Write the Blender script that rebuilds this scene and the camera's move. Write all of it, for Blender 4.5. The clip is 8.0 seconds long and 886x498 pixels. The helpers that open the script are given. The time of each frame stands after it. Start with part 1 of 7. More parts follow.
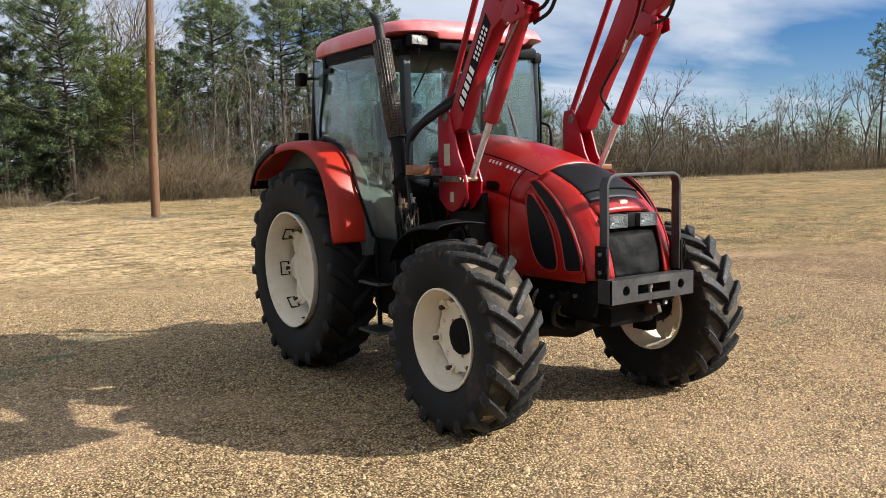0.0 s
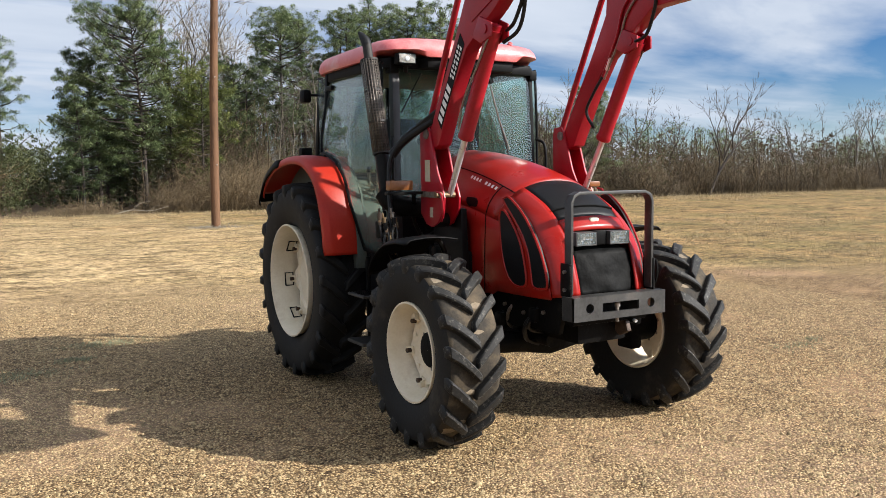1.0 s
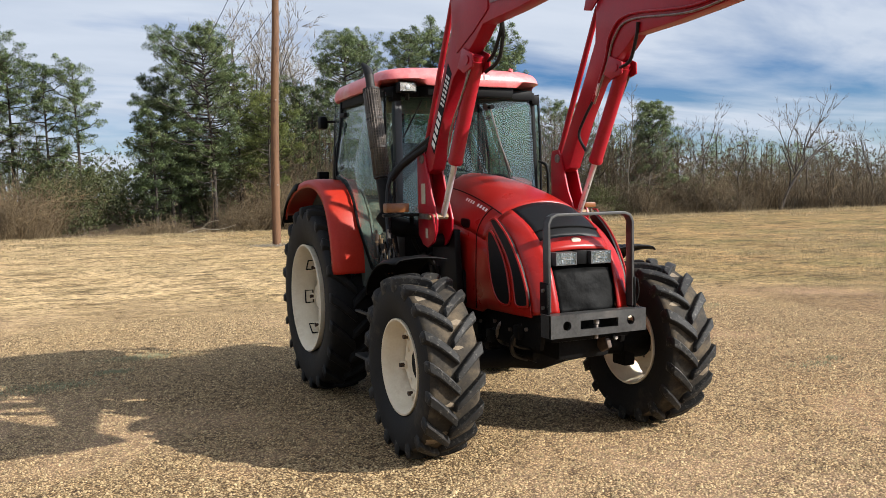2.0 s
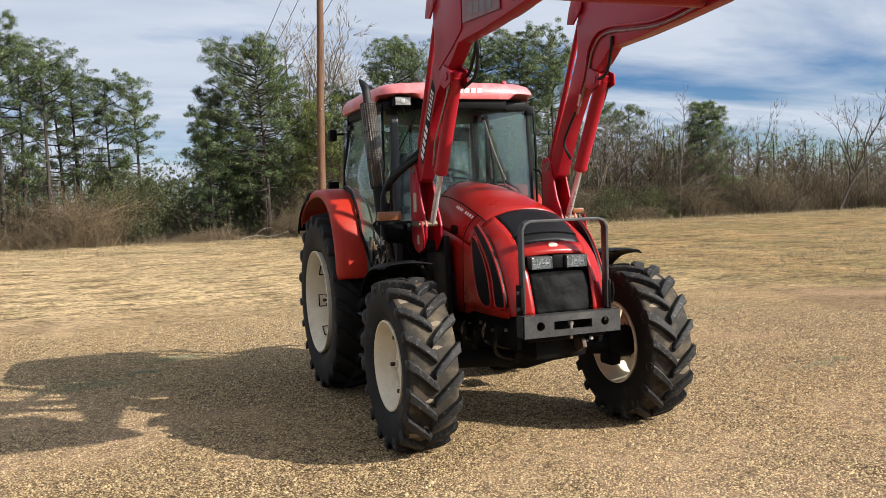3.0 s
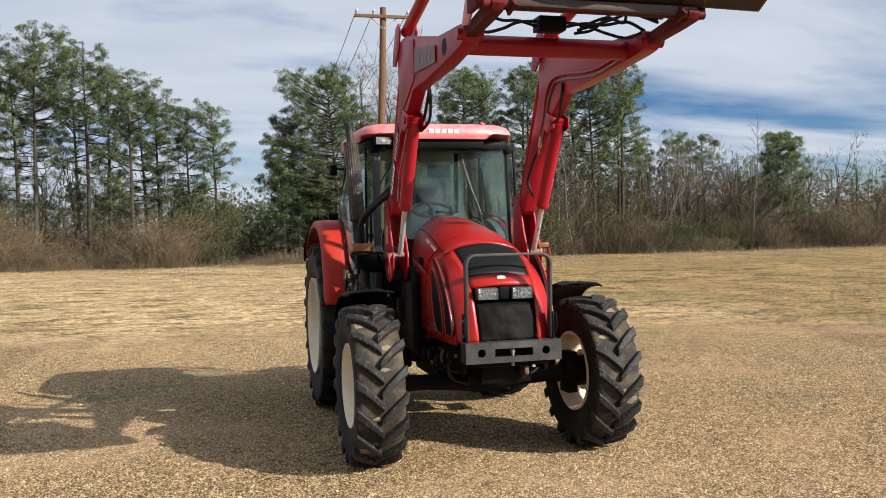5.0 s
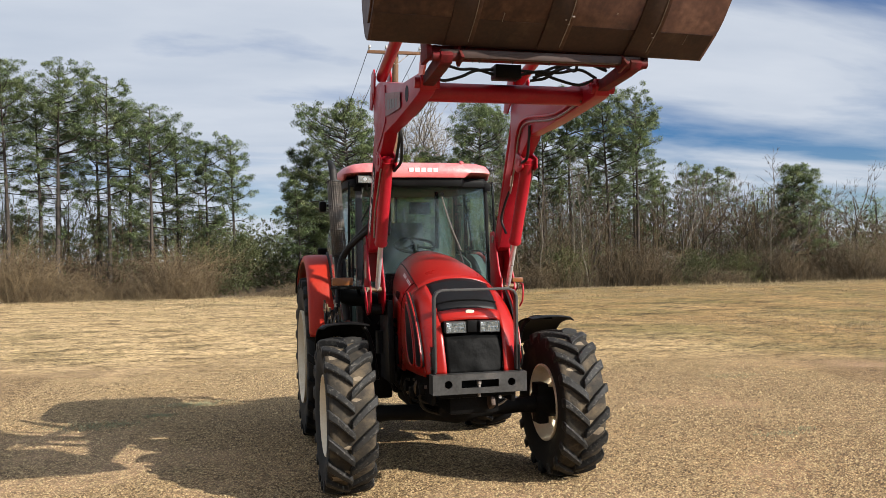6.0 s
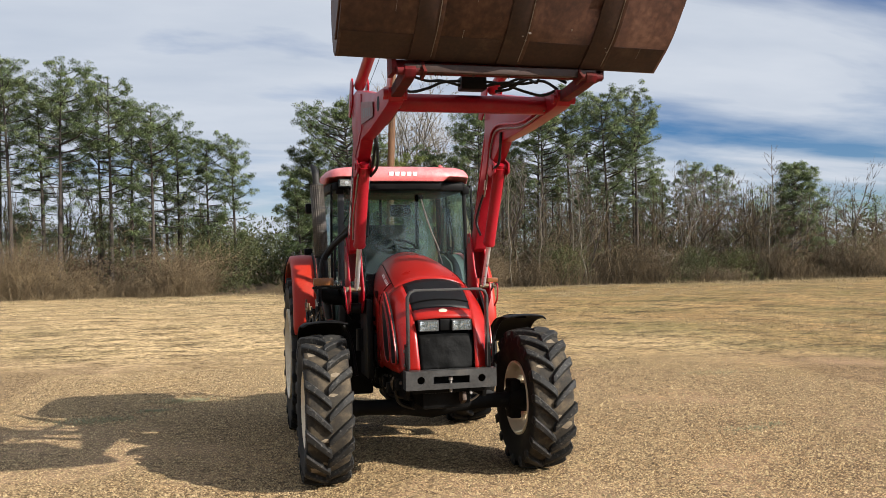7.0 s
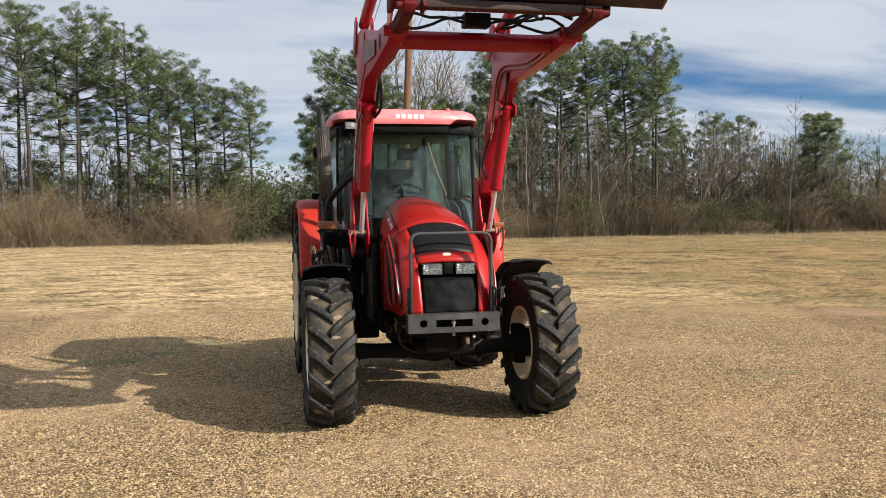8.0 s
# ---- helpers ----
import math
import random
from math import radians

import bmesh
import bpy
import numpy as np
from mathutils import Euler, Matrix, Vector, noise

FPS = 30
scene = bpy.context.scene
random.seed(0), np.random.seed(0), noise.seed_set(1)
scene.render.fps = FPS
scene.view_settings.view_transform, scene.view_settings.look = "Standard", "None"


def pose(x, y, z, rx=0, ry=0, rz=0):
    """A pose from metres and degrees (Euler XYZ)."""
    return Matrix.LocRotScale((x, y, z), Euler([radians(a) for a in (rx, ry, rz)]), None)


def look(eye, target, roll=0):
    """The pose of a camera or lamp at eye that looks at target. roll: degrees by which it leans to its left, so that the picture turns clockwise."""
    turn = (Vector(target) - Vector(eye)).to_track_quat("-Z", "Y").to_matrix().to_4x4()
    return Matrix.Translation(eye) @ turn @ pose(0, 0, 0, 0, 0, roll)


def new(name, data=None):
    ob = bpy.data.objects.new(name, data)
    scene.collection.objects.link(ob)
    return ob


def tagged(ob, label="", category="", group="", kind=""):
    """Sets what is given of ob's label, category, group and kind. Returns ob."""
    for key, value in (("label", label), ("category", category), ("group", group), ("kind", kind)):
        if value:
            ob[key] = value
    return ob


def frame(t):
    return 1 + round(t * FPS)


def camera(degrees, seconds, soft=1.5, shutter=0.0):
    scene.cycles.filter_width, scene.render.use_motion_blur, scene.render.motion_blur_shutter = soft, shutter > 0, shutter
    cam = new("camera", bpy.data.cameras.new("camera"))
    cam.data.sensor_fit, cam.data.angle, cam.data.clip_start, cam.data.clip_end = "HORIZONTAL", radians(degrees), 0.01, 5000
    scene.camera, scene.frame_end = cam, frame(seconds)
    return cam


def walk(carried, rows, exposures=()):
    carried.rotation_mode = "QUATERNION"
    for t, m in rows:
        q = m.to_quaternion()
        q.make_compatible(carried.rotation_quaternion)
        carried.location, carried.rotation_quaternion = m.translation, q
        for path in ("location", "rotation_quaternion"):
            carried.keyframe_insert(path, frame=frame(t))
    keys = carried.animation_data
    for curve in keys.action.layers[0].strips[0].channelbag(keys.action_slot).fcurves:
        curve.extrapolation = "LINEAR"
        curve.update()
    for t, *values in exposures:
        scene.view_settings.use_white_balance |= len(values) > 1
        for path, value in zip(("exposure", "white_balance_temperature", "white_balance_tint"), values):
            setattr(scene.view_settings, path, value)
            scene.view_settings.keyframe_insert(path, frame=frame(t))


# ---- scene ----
cam = camera(55.0, 8.0, soft=0.6)
PATH = [
    (0, (-3.944, -4.439, 1.735), (-2.855, -2.775, 1.525), -1.2),
    (0.5, (-3.725, -4.666, 1.746), (-2.705, -2.957, 1.548), -0.7),
    (1, (-3.443, -4.853, 1.752), (-2.496, -3.101, 1.573), -0.7),
    (1.5, (-3.247, -5.107, 1.765), (-2.375, -3.313, 1.609), -0.9),
    (2, (-3.072, -5.342, 1.786), (-2.273, -3.514, 1.649), -1.2),
    (3.5, (-2.516, -6.07, 1.808), (-1.895, -4.172, 1.688), -2.1),
    (4, (-2.296, -6.234, 1.815), (-1.719, -4.322, 1.703), -1.8),
    (4.5, (-2.144, -6.398, 1.824), (-1.611, -4.472, 1.733), -1.4),
    (6, (-1.67, -6.933, 1.869), (-1.225, -4.983, 1.887), -1.0),
    (6.5, (-1.568, -7.12, 1.882), (-1.127, -5.169, 1.916), -1.1),
    (7, (-1.503, -7.272, 1.898), (-1.066, -5.32, 1.91), -1.0),
    (7.5, (-1.418, -7.233, 1.843), (-0.999, -5.278, 1.793), -0.8),
    (8, (-1.374, -7.227, 1.831), (-0.982, -5.268, 1.729), -0.6),
]
walk(cam, [(t, look(eye, target, roll)) for t, eye, target, roll in PATH], [(0, 0.84, 6300, 10), (3.5, 0.75, 6400, 10), (8, 0.71, 6560, 10)])

# ---------------------------------------------------------------- sky and sun
SUN = Vector((1.25, -1.12, 1.0)).normalized()
world = bpy.data.worlds.new("sky")
scene.world = world
world.use_nodes = True


def wire(tree, a, out, b, inp):
    tree.links.new(a.outputs[out], b.inputs[inp])


def build_sky():
    tree = world.node_tree
    tree.nodes.clear()
    add = tree.nodes.new
    sky = add("ShaderNodeTexSky")
    sky.sky_type, sky.sun_disc = "NISHITA", False
    sky.sun_elevation = math.asin(SUN.z)
    sky.sun_rotation = math.atan2(SUN.x, SUN.y)
    sky.air_density, sky.dust_density, sky.ozone_density = 0.9, 0.15, 4.0
    sky.altitude = 800
    co = add("ShaderNodeTexCoord")
    split = add("ShaderNodeSeparateXYZ")
    wire(tree, co, "Generated", split, 0)
    lift = add("ShaderNodeMath")
    lift.operation = "ADD"
    lift.inputs[1].default_value = 0.16
    wire(tree, split, "Z", lift, 0)
    low = add("ShaderNodeMath")
    low.operation = "MAXIMUM"
    low.inputs[1].default_value = 0.05
    wire(tree, lift, 0, low, 0)
    div = add("ShaderNodeVectorMath")
    div.operation = "DIVIDE"
    join = add("ShaderNodeCombineXYZ")
    for k in range(3):
        wire(tree, low, 0, join, k)
    wire(tree, co, "Generated", div, 0)
    wire(tree, join, 0, div, 1)
    turn = add("ShaderNodeMapping")
    turn.inputs["Rotation"].default_value = (0, 0, 0.35)
    turn.inputs["Scale"].default_value = (0.6, 1.25, 1.0)
    turn.inputs["Location"].default_value = (3.1, 0.6, 0.0)
    wire(tree, div, 0, turn, 0)
    n1 = add("ShaderNodeTexNoise")
    n1.inputs["Scale"].default_value = 0.95
    n1.inputs["Detail"].default_value = 9
    n1.inputs["Roughness"].default_value = 0.52
    n1.inputs["Distortion"].default_value = 0.35
    wire(tree, turn, 0, n1, "Vector")
    ramp = add("ShaderNodeValToRGB")
    ramp.color_ramp.elements[0].position, ramp.color_ramp.elements[0].color = 0.37, (0.04, 0.04, 0.04, 1)
    ramp.color_ramp.elements[1].position, ramp.color_ramp.elements[1].color = 0.56, (0.95, 0.95, 0.95, 1)
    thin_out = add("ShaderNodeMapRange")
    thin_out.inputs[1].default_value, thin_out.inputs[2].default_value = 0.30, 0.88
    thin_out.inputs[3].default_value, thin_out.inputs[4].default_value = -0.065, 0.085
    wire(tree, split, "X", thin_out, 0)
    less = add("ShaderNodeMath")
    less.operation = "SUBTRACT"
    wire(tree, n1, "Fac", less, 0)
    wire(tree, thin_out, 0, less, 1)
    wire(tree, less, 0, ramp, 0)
    n2 = add("ShaderNodeTexNoise")
    n2.inputs["Scale"].default_value = 3.1
    n2.inputs["Detail"].default_value = 5
    wire(tree, turn, 0, n2, "Vector")
    tone = add("ShaderNodeValToRGB")
    tone.color_ramp.elements[0].position, tone.color_ramp.elements[0].color = 0.3, (7.5, 8.35, 9.7, 1)
    tone.color_ramp.elements[1].position, tone.color_ramp.elements[1].color = 0.7, (9.0, 9.7, 10.8, 1)
    wire(tree, n2, "Fac", tone, 0)
    mix = add("ShaderNodeMix")
    mix.data_type = "RGBA"
    haze = add("ShaderNodeMapRange")
    haze.inputs[1].default_value, haze.inputs[2].default_value = 0.02, 0.20
    haze.inputs[3].default_value, haze.inputs[4].default_value = 0.22, 0.0
    wire(tree, split, "Z", haze, 0)
    # thin cloud glows round the sun by forward scattering
    near_sun = add("ShaderNodeVectorMath")
    near_sun.operation = "DOT_PRODUCT"
    near_sun.inputs[1].default_value = SUN
    wire(tree, co, "Generated", near_sun, 0)
    clamp_up = add("ShaderNodeMath")
    clamp_up.operation = "MAXIMUM"
    clamp_up.inputs[1].default_value = 0.0
    wire(tree, near_sun, "Value", clamp_up, 0)
    lobe = add("ShaderNodeMath")
    lobe.operation = "POWER"
    lobe.inputs[1].default_value = 14.0
    wire(tree, clamp_up, 0, lobe, 0)
    veil = add("ShaderNodeMath")
    veil.operation, veil.use_clamp = "MULTIPLY", True
    veil.inputs[1].default_value = 3.6
    wire(tree, lobe, 0, veil, 0)
    thick = add("ShaderNodeMath")
    thick.operation = "MAXIMUM"
    wire(tree, haze, 0, thick, 0)
    wire(tree, veil, 0, thick, 1)
    cover = add("ShaderNodeMath")
    cover.operation = "MAXIMUM"
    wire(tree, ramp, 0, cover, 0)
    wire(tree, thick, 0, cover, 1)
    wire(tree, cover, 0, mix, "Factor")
    deep = add("ShaderNodeHueSaturation")
    deep.inputs["Hue"].default_value, deep.inputs["Saturation"].default_value, deep.inputs["Value"].default_value = 0.508, 1.42, 1.04
    wire(tree, sky, 0, deep, "Color")
    wire(tree, deep, 0, mix, 6)
    wire(tree, tone, 0, mix, 7)
    gain = add("ShaderNodeMath")
    gain.operation = "MULTIPLY_ADD"
    gain.inputs[1].default_value, gain.inputs[2].default_value = 0.30, 0.046
    wire(tree, lobe, 0, gain, 0)
    bg = add("ShaderNodeBackground")
    wire(tree, gain, 0, bg, "Strength")
    wire(tree, mix, 2, bg, 0)
    out = add("ShaderNodeOutputWorld")
    wire(tree, bg, 0, out, 0)


build_sky()
sun_data = bpy.data.lights.new("sun", "SUN")
sun_data.energy, sun_data.angle, sun_data.color = 5.0, radians(0.5), (1.0, 0.935, 0.835)
sun_lamp = new("sun", sun_data)
sun_lamp.matrix_world = look(SUN * 60, (0, 0, 0))


# ---------------------------------------------------------------- materials
def shade(name, colors, rough=0.5, metal=0.0, scale=6.0, fine=60.0, bump=0.0, coat=0.0, stops=(0.35, 0.65),
          rough_var=0.1, dust=None, dust_amount=0.0, dust_scale=3.0, island=0.0, obj_var=0.0, bump_scale=None, spec=0.5, stretch=1.0, thin=0.0):
    """Principled material with colour varying at two scales, optional dust, bump and per-piece variation."""
    m = bpy.data.materials.new(name)
    m.use_nodes = True
    t = m.node_tree
    p = t.nodes["Principled BSDF"]
    add = t.nodes.new
    co = add("ShaderNodeTexCoord")
    along = add("ShaderNodeMapping")
    along.inputs["Scale"].default_value = (1, 1, stretch)
    wire(t, co, "Object", along, 0)
    n1 = add("ShaderNodeTexNoise")
    n1.inputs["Scale"].default_value, n1.inputs["Detail"].default_value, n1.inputs["Roughness"].default_value = scale, 5, 0.6
    wire(t, along, 0, n1, "Vector")
    n2 = add("ShaderNodeTexNoise")
    n2.inputs["Scale"].default_value, n2.inputs["Detail"].default_value = fine, 3
    wire(t, along, 0, n2, "Vector")
    both = add("ShaderNodeMix")
    both.data_type = "FLOAT"
    both.inputs[0].default_value = 0.35
    wire(t, n1, "Fac", both, 2)
    wire(t, n2, "Fac", both, 3)
    ramp = add("ShaderNodeValToRGB")
    el = ramp.color_ramp.elements
    for k, c in enumerate(colors):
        if k >= 2:
            el.new(0.5)
    for k, c in enumerate(colors):
        el[k].position = stops[0] + (stops[1] - stops[0]) * k / max(1, len(colors) - 1)
        el[k].color = (*c, 1)
    wire(t, both, 0, ramp, 0)
    last, sock = ramp, 0
    if island or obj_var:
        rnd = add("ShaderNodeNewGeometry") if island else add("ShaderNodeObjectInfo")
        hsv = add("ShaderNodeHueSaturation")
        rng = add("ShaderNodeMapRange")
        amount = island or obj_var
        rng.inputs[3].default_value, rng.inputs[4].default_value = 1 - amount, 1 + amount
        wire(t, rnd, "Random Per Island" if island else "Random", rng, 0)
        wire(t, rng, 0, hsv, "Value")
        wire(t, last, sock, hsv, "Color")
        last, sock = hsv, 0
    if dust:
        n3 = add("ShaderNodeTexNoise")
        n3.inputs["Scale"].default_value, n3.inputs["Detail"].default_value, n3.inputs["Roughness"].default_value = dust_scale, 8, 0.65
        wire(t, co, "Object", n3, "Vector")
        dr = add("ShaderNodeMapRange")
        dr.inputs[1].default_value, dr.inputs[2].default_value = 0.62 - 0.3 * dust_amount, 0.75 - 0.1 * dust_amount
        dr.inputs[4].default_value = min(1.0, 0.35 + dust_amount)
        wire(t, n3, "Fac", dr, 0)
        mx = add("ShaderNodeMix")
        mx.data_type = "RGBA"
        mx.inputs[7].default_value = (*dust, 1)
        wire(t, dr, 0, mx, 0)
        wire(t, last, sock, mx, 6)
        last, sock = mx, 2
    wire(t, last, sock, p, "Base Color")
    rr = add("ShaderNodeMapRange")
    rr.inputs[3].default_value, rr.inputs[4].default_value = max(0.02, rough - rough_var), min(1.0, rough + rough_var)
    wire(t, n1, "Fac", rr, 0)
    wire(t, rr, 0, p, "Roughness")
    p.inputs["Metallic"].default_value = metal
    p.inputs["Specular IOR Level"].default_value = spec
    if coat:
        p.inputs["Coat Weight"].default_value = coat
        p.inputs["Coat Roughness"].default_value = 0.12
    if bump:
        nb = n2
        if bump_scale:
            nb = add("ShaderNodeTexNoise")
            nb.inputs["Scale"].default_value, nb.inputs["Detail"].default_value = bump_scale, 4
            wire(t, co, "Object", nb, "Vector")
        b = add("ShaderNodeBump")
        b.inputs["Strength"].default_value, b.inputs["Distance"].default_value = 0.5, bump
        wire(t, nb, "Fac", b, "Height")
        wire(t, b, 0, p, "Normal")
    if thin:
        through_leaf = add("ShaderNodeBsdfTranslucent")
        wire(t, last, sock, through_leaf, "Color")
        blend = add("ShaderNodeMixShader")
        blend.inputs[0].default_value = thin
        wire(t, p, 0, blend, 1)
        wire(t, through_leaf, 0, blend, 2)
        wire(t, blend, 0, t.nodes["Material Output"], 0)
    return m


red = shade("red_paint", [(0.245, 0.006, 0.004), (0.305, 0.012, 0.007)], 0.30, scale=2.5, coat=0.08, dust=(0.24, 0.035, 0.028), dust_amount=0.08, bump=0.0004, bump_scale=9, spec=0.3)
# dirty worn red of the carrier; also holds the bucket's shade in its colour
red_worn_shade = shade("worn_dirty_shaded_red_paint", [(0.026, 0.012, 0.009), (0.080, 0.010, 0.011), (0.140, 0.011, 0.014)], 0.6, scale=4, fine=30, dust=(0.060, 0.036, 0.025), dust_amount=0.5, dust_scale=7, bump=0.001, stops=(0.34, 0.6), spec=0.12)
tan_plate = shade("worn_tan_plate", [(0.36, 0.32, 0.22), (0.48, 0.44, 0.33)], 0.6, scale=20)
red_fender = shade("weathered_fender_paint", [(0.31, 0.014, 0.006), (0.38, 0.024, 0.010)], 0.42, scale=2.5, dust=(0.30, 0.06, 0.035), dust_amount=0.15, spec=0.25)
red_arm = shade("loader_paint", [(0.245, 0.0045, 0.012), (0.34, 0.010, 0.020)], 0.36, scale=3, coat=0.05, dust=(0.18, 0.04, 0.04), dust_amount=0.22, bump=0.0006, bump_scale=14, spec=0.3)
red_roof = shade("faded_roof_paint", [(0.56, 0.10, 0.105), (0.66, 0.19, 0.19)], 0.45, scale=2.5, coat=0.2, dust=(0.60, 0.36, 0.34), dust_amount=0.4)
black = shade("black_plastic", [(0.003, 0.003, 0.0032), (0.0065, 0.0065, 0.0067)], 0.5, scale=5, dust=(0.030, 0.026, 0.022), dust_amount=0.08, spec=0.08)
black_metal = shade("black_paint", [(0.004, 0.004, 0.0042), (0.010, 0.0097, 0.0093)], 0.42, scale=8, dust=(0.06, 0.052, 0.043), dust_amount=0.05, bump=0.0006, spec=0.12)
bar_grey = shade("worn_dark_steel", [(0.032, 0.031, 0.030), (0.068, 0.066, 0.063)], 0.45, metal=0.4, scale=7, dust=(0.16, 0.14, 0.12), dust_amount=0.2, bump=0.0005)
greasy = shade("greasy_cast_iron", [(0.002, 0.002, 0.0021), (0.006, 0.0055, 0.005)], 0.65, scale=9, dust=(0.035, 0.028, 0.021), dust_amount=0.12, bump=0.006, bump_scale=30, spec=0.10)
mesh_black = shade("black_mesh", [(0.0025, 0.0025, 0.0027), (0.006, 0.006, 0.0062)], 0.5, scale=160, fine=320, bump=0.001, spec=0.22)
cloth = shade("black_torn_cloth", [(0.0025, 0.0025, 0.0025), (0.006, 0.006, 0.0058)], 0.6, scale=9, dust=(0.05, 0.044, 0.038), dust_amount=0.05, dust_scale=22, bump=0.022, bump_scale=9, spec=0.07)
rubber = shade("tyre_rubber", [(0.0055, 0.0055, 0.0056), (0.011, 0.0107, 0.0103)], 0.66, scale=9, dust=(0.036, 0.031, 0.026), dust_amount=0.16, dust_scale=5, bump=0.002, spec=0.2)
mud = shade("dried_mud", [(0.13, 0.10, 0.068), (0.24, 0.19, 0.13)], 0.9, scale=12, bump=0.004)
rubber_tread = shade("dark_tyre_carcass", [(0.007, 0.0069, 0.0067), (0.015, 0.0142, 0.013)], 0.72, scale=9, dust=(0.075, 0.06, 0.043), dust_amount=0.18, dust_scale=4, bump=0.002, spec=0.25)
lug_rubber = shade("worn_lug_rubber", [(0.008, 0.0078, 0.0075), (0.020, 0.019, 0.0175)], 0.62, scale=14, dust=(0.19, 0.172, 0.145), dust_amount=0.24, dust_scale=38, bump=0.004, spec=0.25)
tread_base = shade("muddy_tread_base", [(0.015, 0.0130, 0.011), (0.042, 0.034, 0.024)], 0.8, scale=10, dust=(0.125, 0.093, 0.058), dust_amount=0.5, dust_scale=5, bump=0.004, spec=0.25)
cream = shade("cream_wheel_paint", [(0.64, 0.55, 0.40), (0.74, 0.66, 0.51)], 0.42, scale=5, dust=(0.40, 0.28, 0.16), dust_amount=0.24, dust_scale=4, bump=0.0006)
steel = shade("bright_steel", [(0.58, 0.585, 0.59), (0.70, 0.70, 0.70)], 0.3, metal=0.65, scale=20)
mirror_steel = shade("silvered_reflector", [(0.62, 0.63, 0.64), (0.82, 0.82, 0.82)], 0.22, metal=1.0, scale=30)
rim_grey = shade("dark_lamp_rim", [(0.030, 0.030, 0.031), (0.060, 0.060, 0.060)], 0.5, scale=20)
dull_steel = shade("weathered_steel", [(0.16, 0.13, 0.11), (0.34, 0.31, 0.28)], 0.5, metal=0.8, scale=25, bump=0.001)
rust = shade("rusty_bucket_steel", [(0.024, 0.010, 0.007), (0.058, 0.024, 0.015), (0.105, 0.050, 0.031)], 0.55, metal=0.2, scale=2.2, fine=30,
             dust=(0.15, 0.092, 0.058), dust_amount=0.13, dust_scale=11, bump=0.002, stops=(0.38, 0.62), stretch=0.5)
rust_dark = shade("dark_rusty_rib", [(0.020, 0.009, 0.0065), (0.048, 0.021, 0.0135)], 0.6, metal=0.2, scale=5, fine=40, dust=(0.13, 0.08, 0.05), dust_amount=0.16, bump=0.002)
heat = shade("perforated_heat_shield", [(0.055, 0.045, 0.038), (0.15, 0.13, 0.11)], 0.45, metal=0.7, scale=10, fine=40)
pipe = shade("sooty_pipe", [(0.008, 0.0075, 0.007), (0.024, 0.021, 0.019)], 0.65, metal=0.2, scale=12)
amber = shade("amber_lens", [(0.145, 0.048, 0.012), (0.205, 0.075, 0.021)], 0.3, scale=20)
white_vinyl = shade("white_vinyl", [(0.70, 0.69, 0.66), (0.78, 0.77, 0.75)], 0.45, scale=12)
grey_vinyl = shade("grey_decal", [(0.11, 0.10, 0.105), (0.17, 0.16, 0.16)], 0.5, scale=12)
faded_decal = shade("faded_arm_decal", [(0.16, 0.055, 0.060), (0.24, 0.15, 0.155)], 0.55, scale=9, fine=40)
hose_rubber = shade("hose_rubber", [(0.006, 0.006, 0.0065), (0.012, 0.012, 0.0125)], 0.5, scale=30, spec=0.25)
bolt_rust = shade("rusty_bolt", [(0.030, 0.018, 0.012), (0.075, 0.045, 0.028)], 0.6, metal=0.3, scale=30)
post_grey = shade("faded_black_post", [(0.010, 0.010, 0.0108), (0.020, 0.020, 0.021)], 0.5, scale=6, dust=(0.09, 0.085, 0.08), dust_amount=0.15)
brass = shade("tarnished_brass", [(0.13, 0.085, 0.045), (0.23, 0.165, 0.095)], 0.5, metal=0.6, scale=30)
seat_cloth = shade("dark_seat_fabric", [(0.012, 0.013, 0.016), (0.026, 0.028, 0.032)], 0.9, scale=25, bump=0.001)
dash_trim = shade("dark_cab_trim", [(0.020, 0.021, 0.022), (0.040, 0.042, 0.042)], 0.7, scale=8)
cab_trim = shade("grey_cab_trim", [(0.050, 0.060, 0.052), (0.085, 0.100, 0.088)], 0.7, scale=8)
pole_wood = shade("weathered_pole_wood", [(0.045, 0.020, 0.009), (0.128, 0.062, 0.028), (0.086, 0.042, 0.019)], 0.85, scale=7, fine=60, bump=0.010, stretch=0.06)
porcelain = shade("grey_porcelain", [(0.30, 0.29, 0.28), (0.40, 0.39, 0.38)], 0.25, scale=10)
pine_bark = shade("pine_bark", [(0.014, 0.011, 0.009), (0.034, 0.026, 0.021), (0.060, 0.047, 0.037)], 0.9, scale=2.5, fine=14, bump=0.03, stretch=0.35)
grey_bark = shade("grey_bark", [(0.066, 0.055, 0.043), (0.155, 0.133, 0.106)], 0.9, scale=3, fine=22, bump=0.01)
pale_bark = shade("pale_bark", [(0.125, 0.106, 0.080), (0.255, 0.222, 0.172)], 0.85, scale=3, fine=22, bump=0.01)
twig = shade("bare_twigs", [(0.040, 0.028, 0.015), (0.124, 0.089, 0.046)], 0.9, scale=0.35, fine=3, island=0.5)
straw_twig = shade("dry_brush", [(0.062, 0.043, 0.022), (0.160, 0.113, 0.058)], 0.9, scale=0.3, fine=2, island=0.35)
dead_leaf = shade("dead_leaves", [(0.060, 0.042, 0.023), (0.140, 0.098, 0.055)], 0.85, scale=0.4, fine=2.5, island=0.3, thin=0.3)
needles = shade("pine_needles", [(0.046, 0.073, 0.029), (0.122, 0.166, 0.064), (0.25, 0.290, 0.132)], 0.5, scale=0.5, fine=2.5, island=0.32, spec=0.35, thin=0.25)
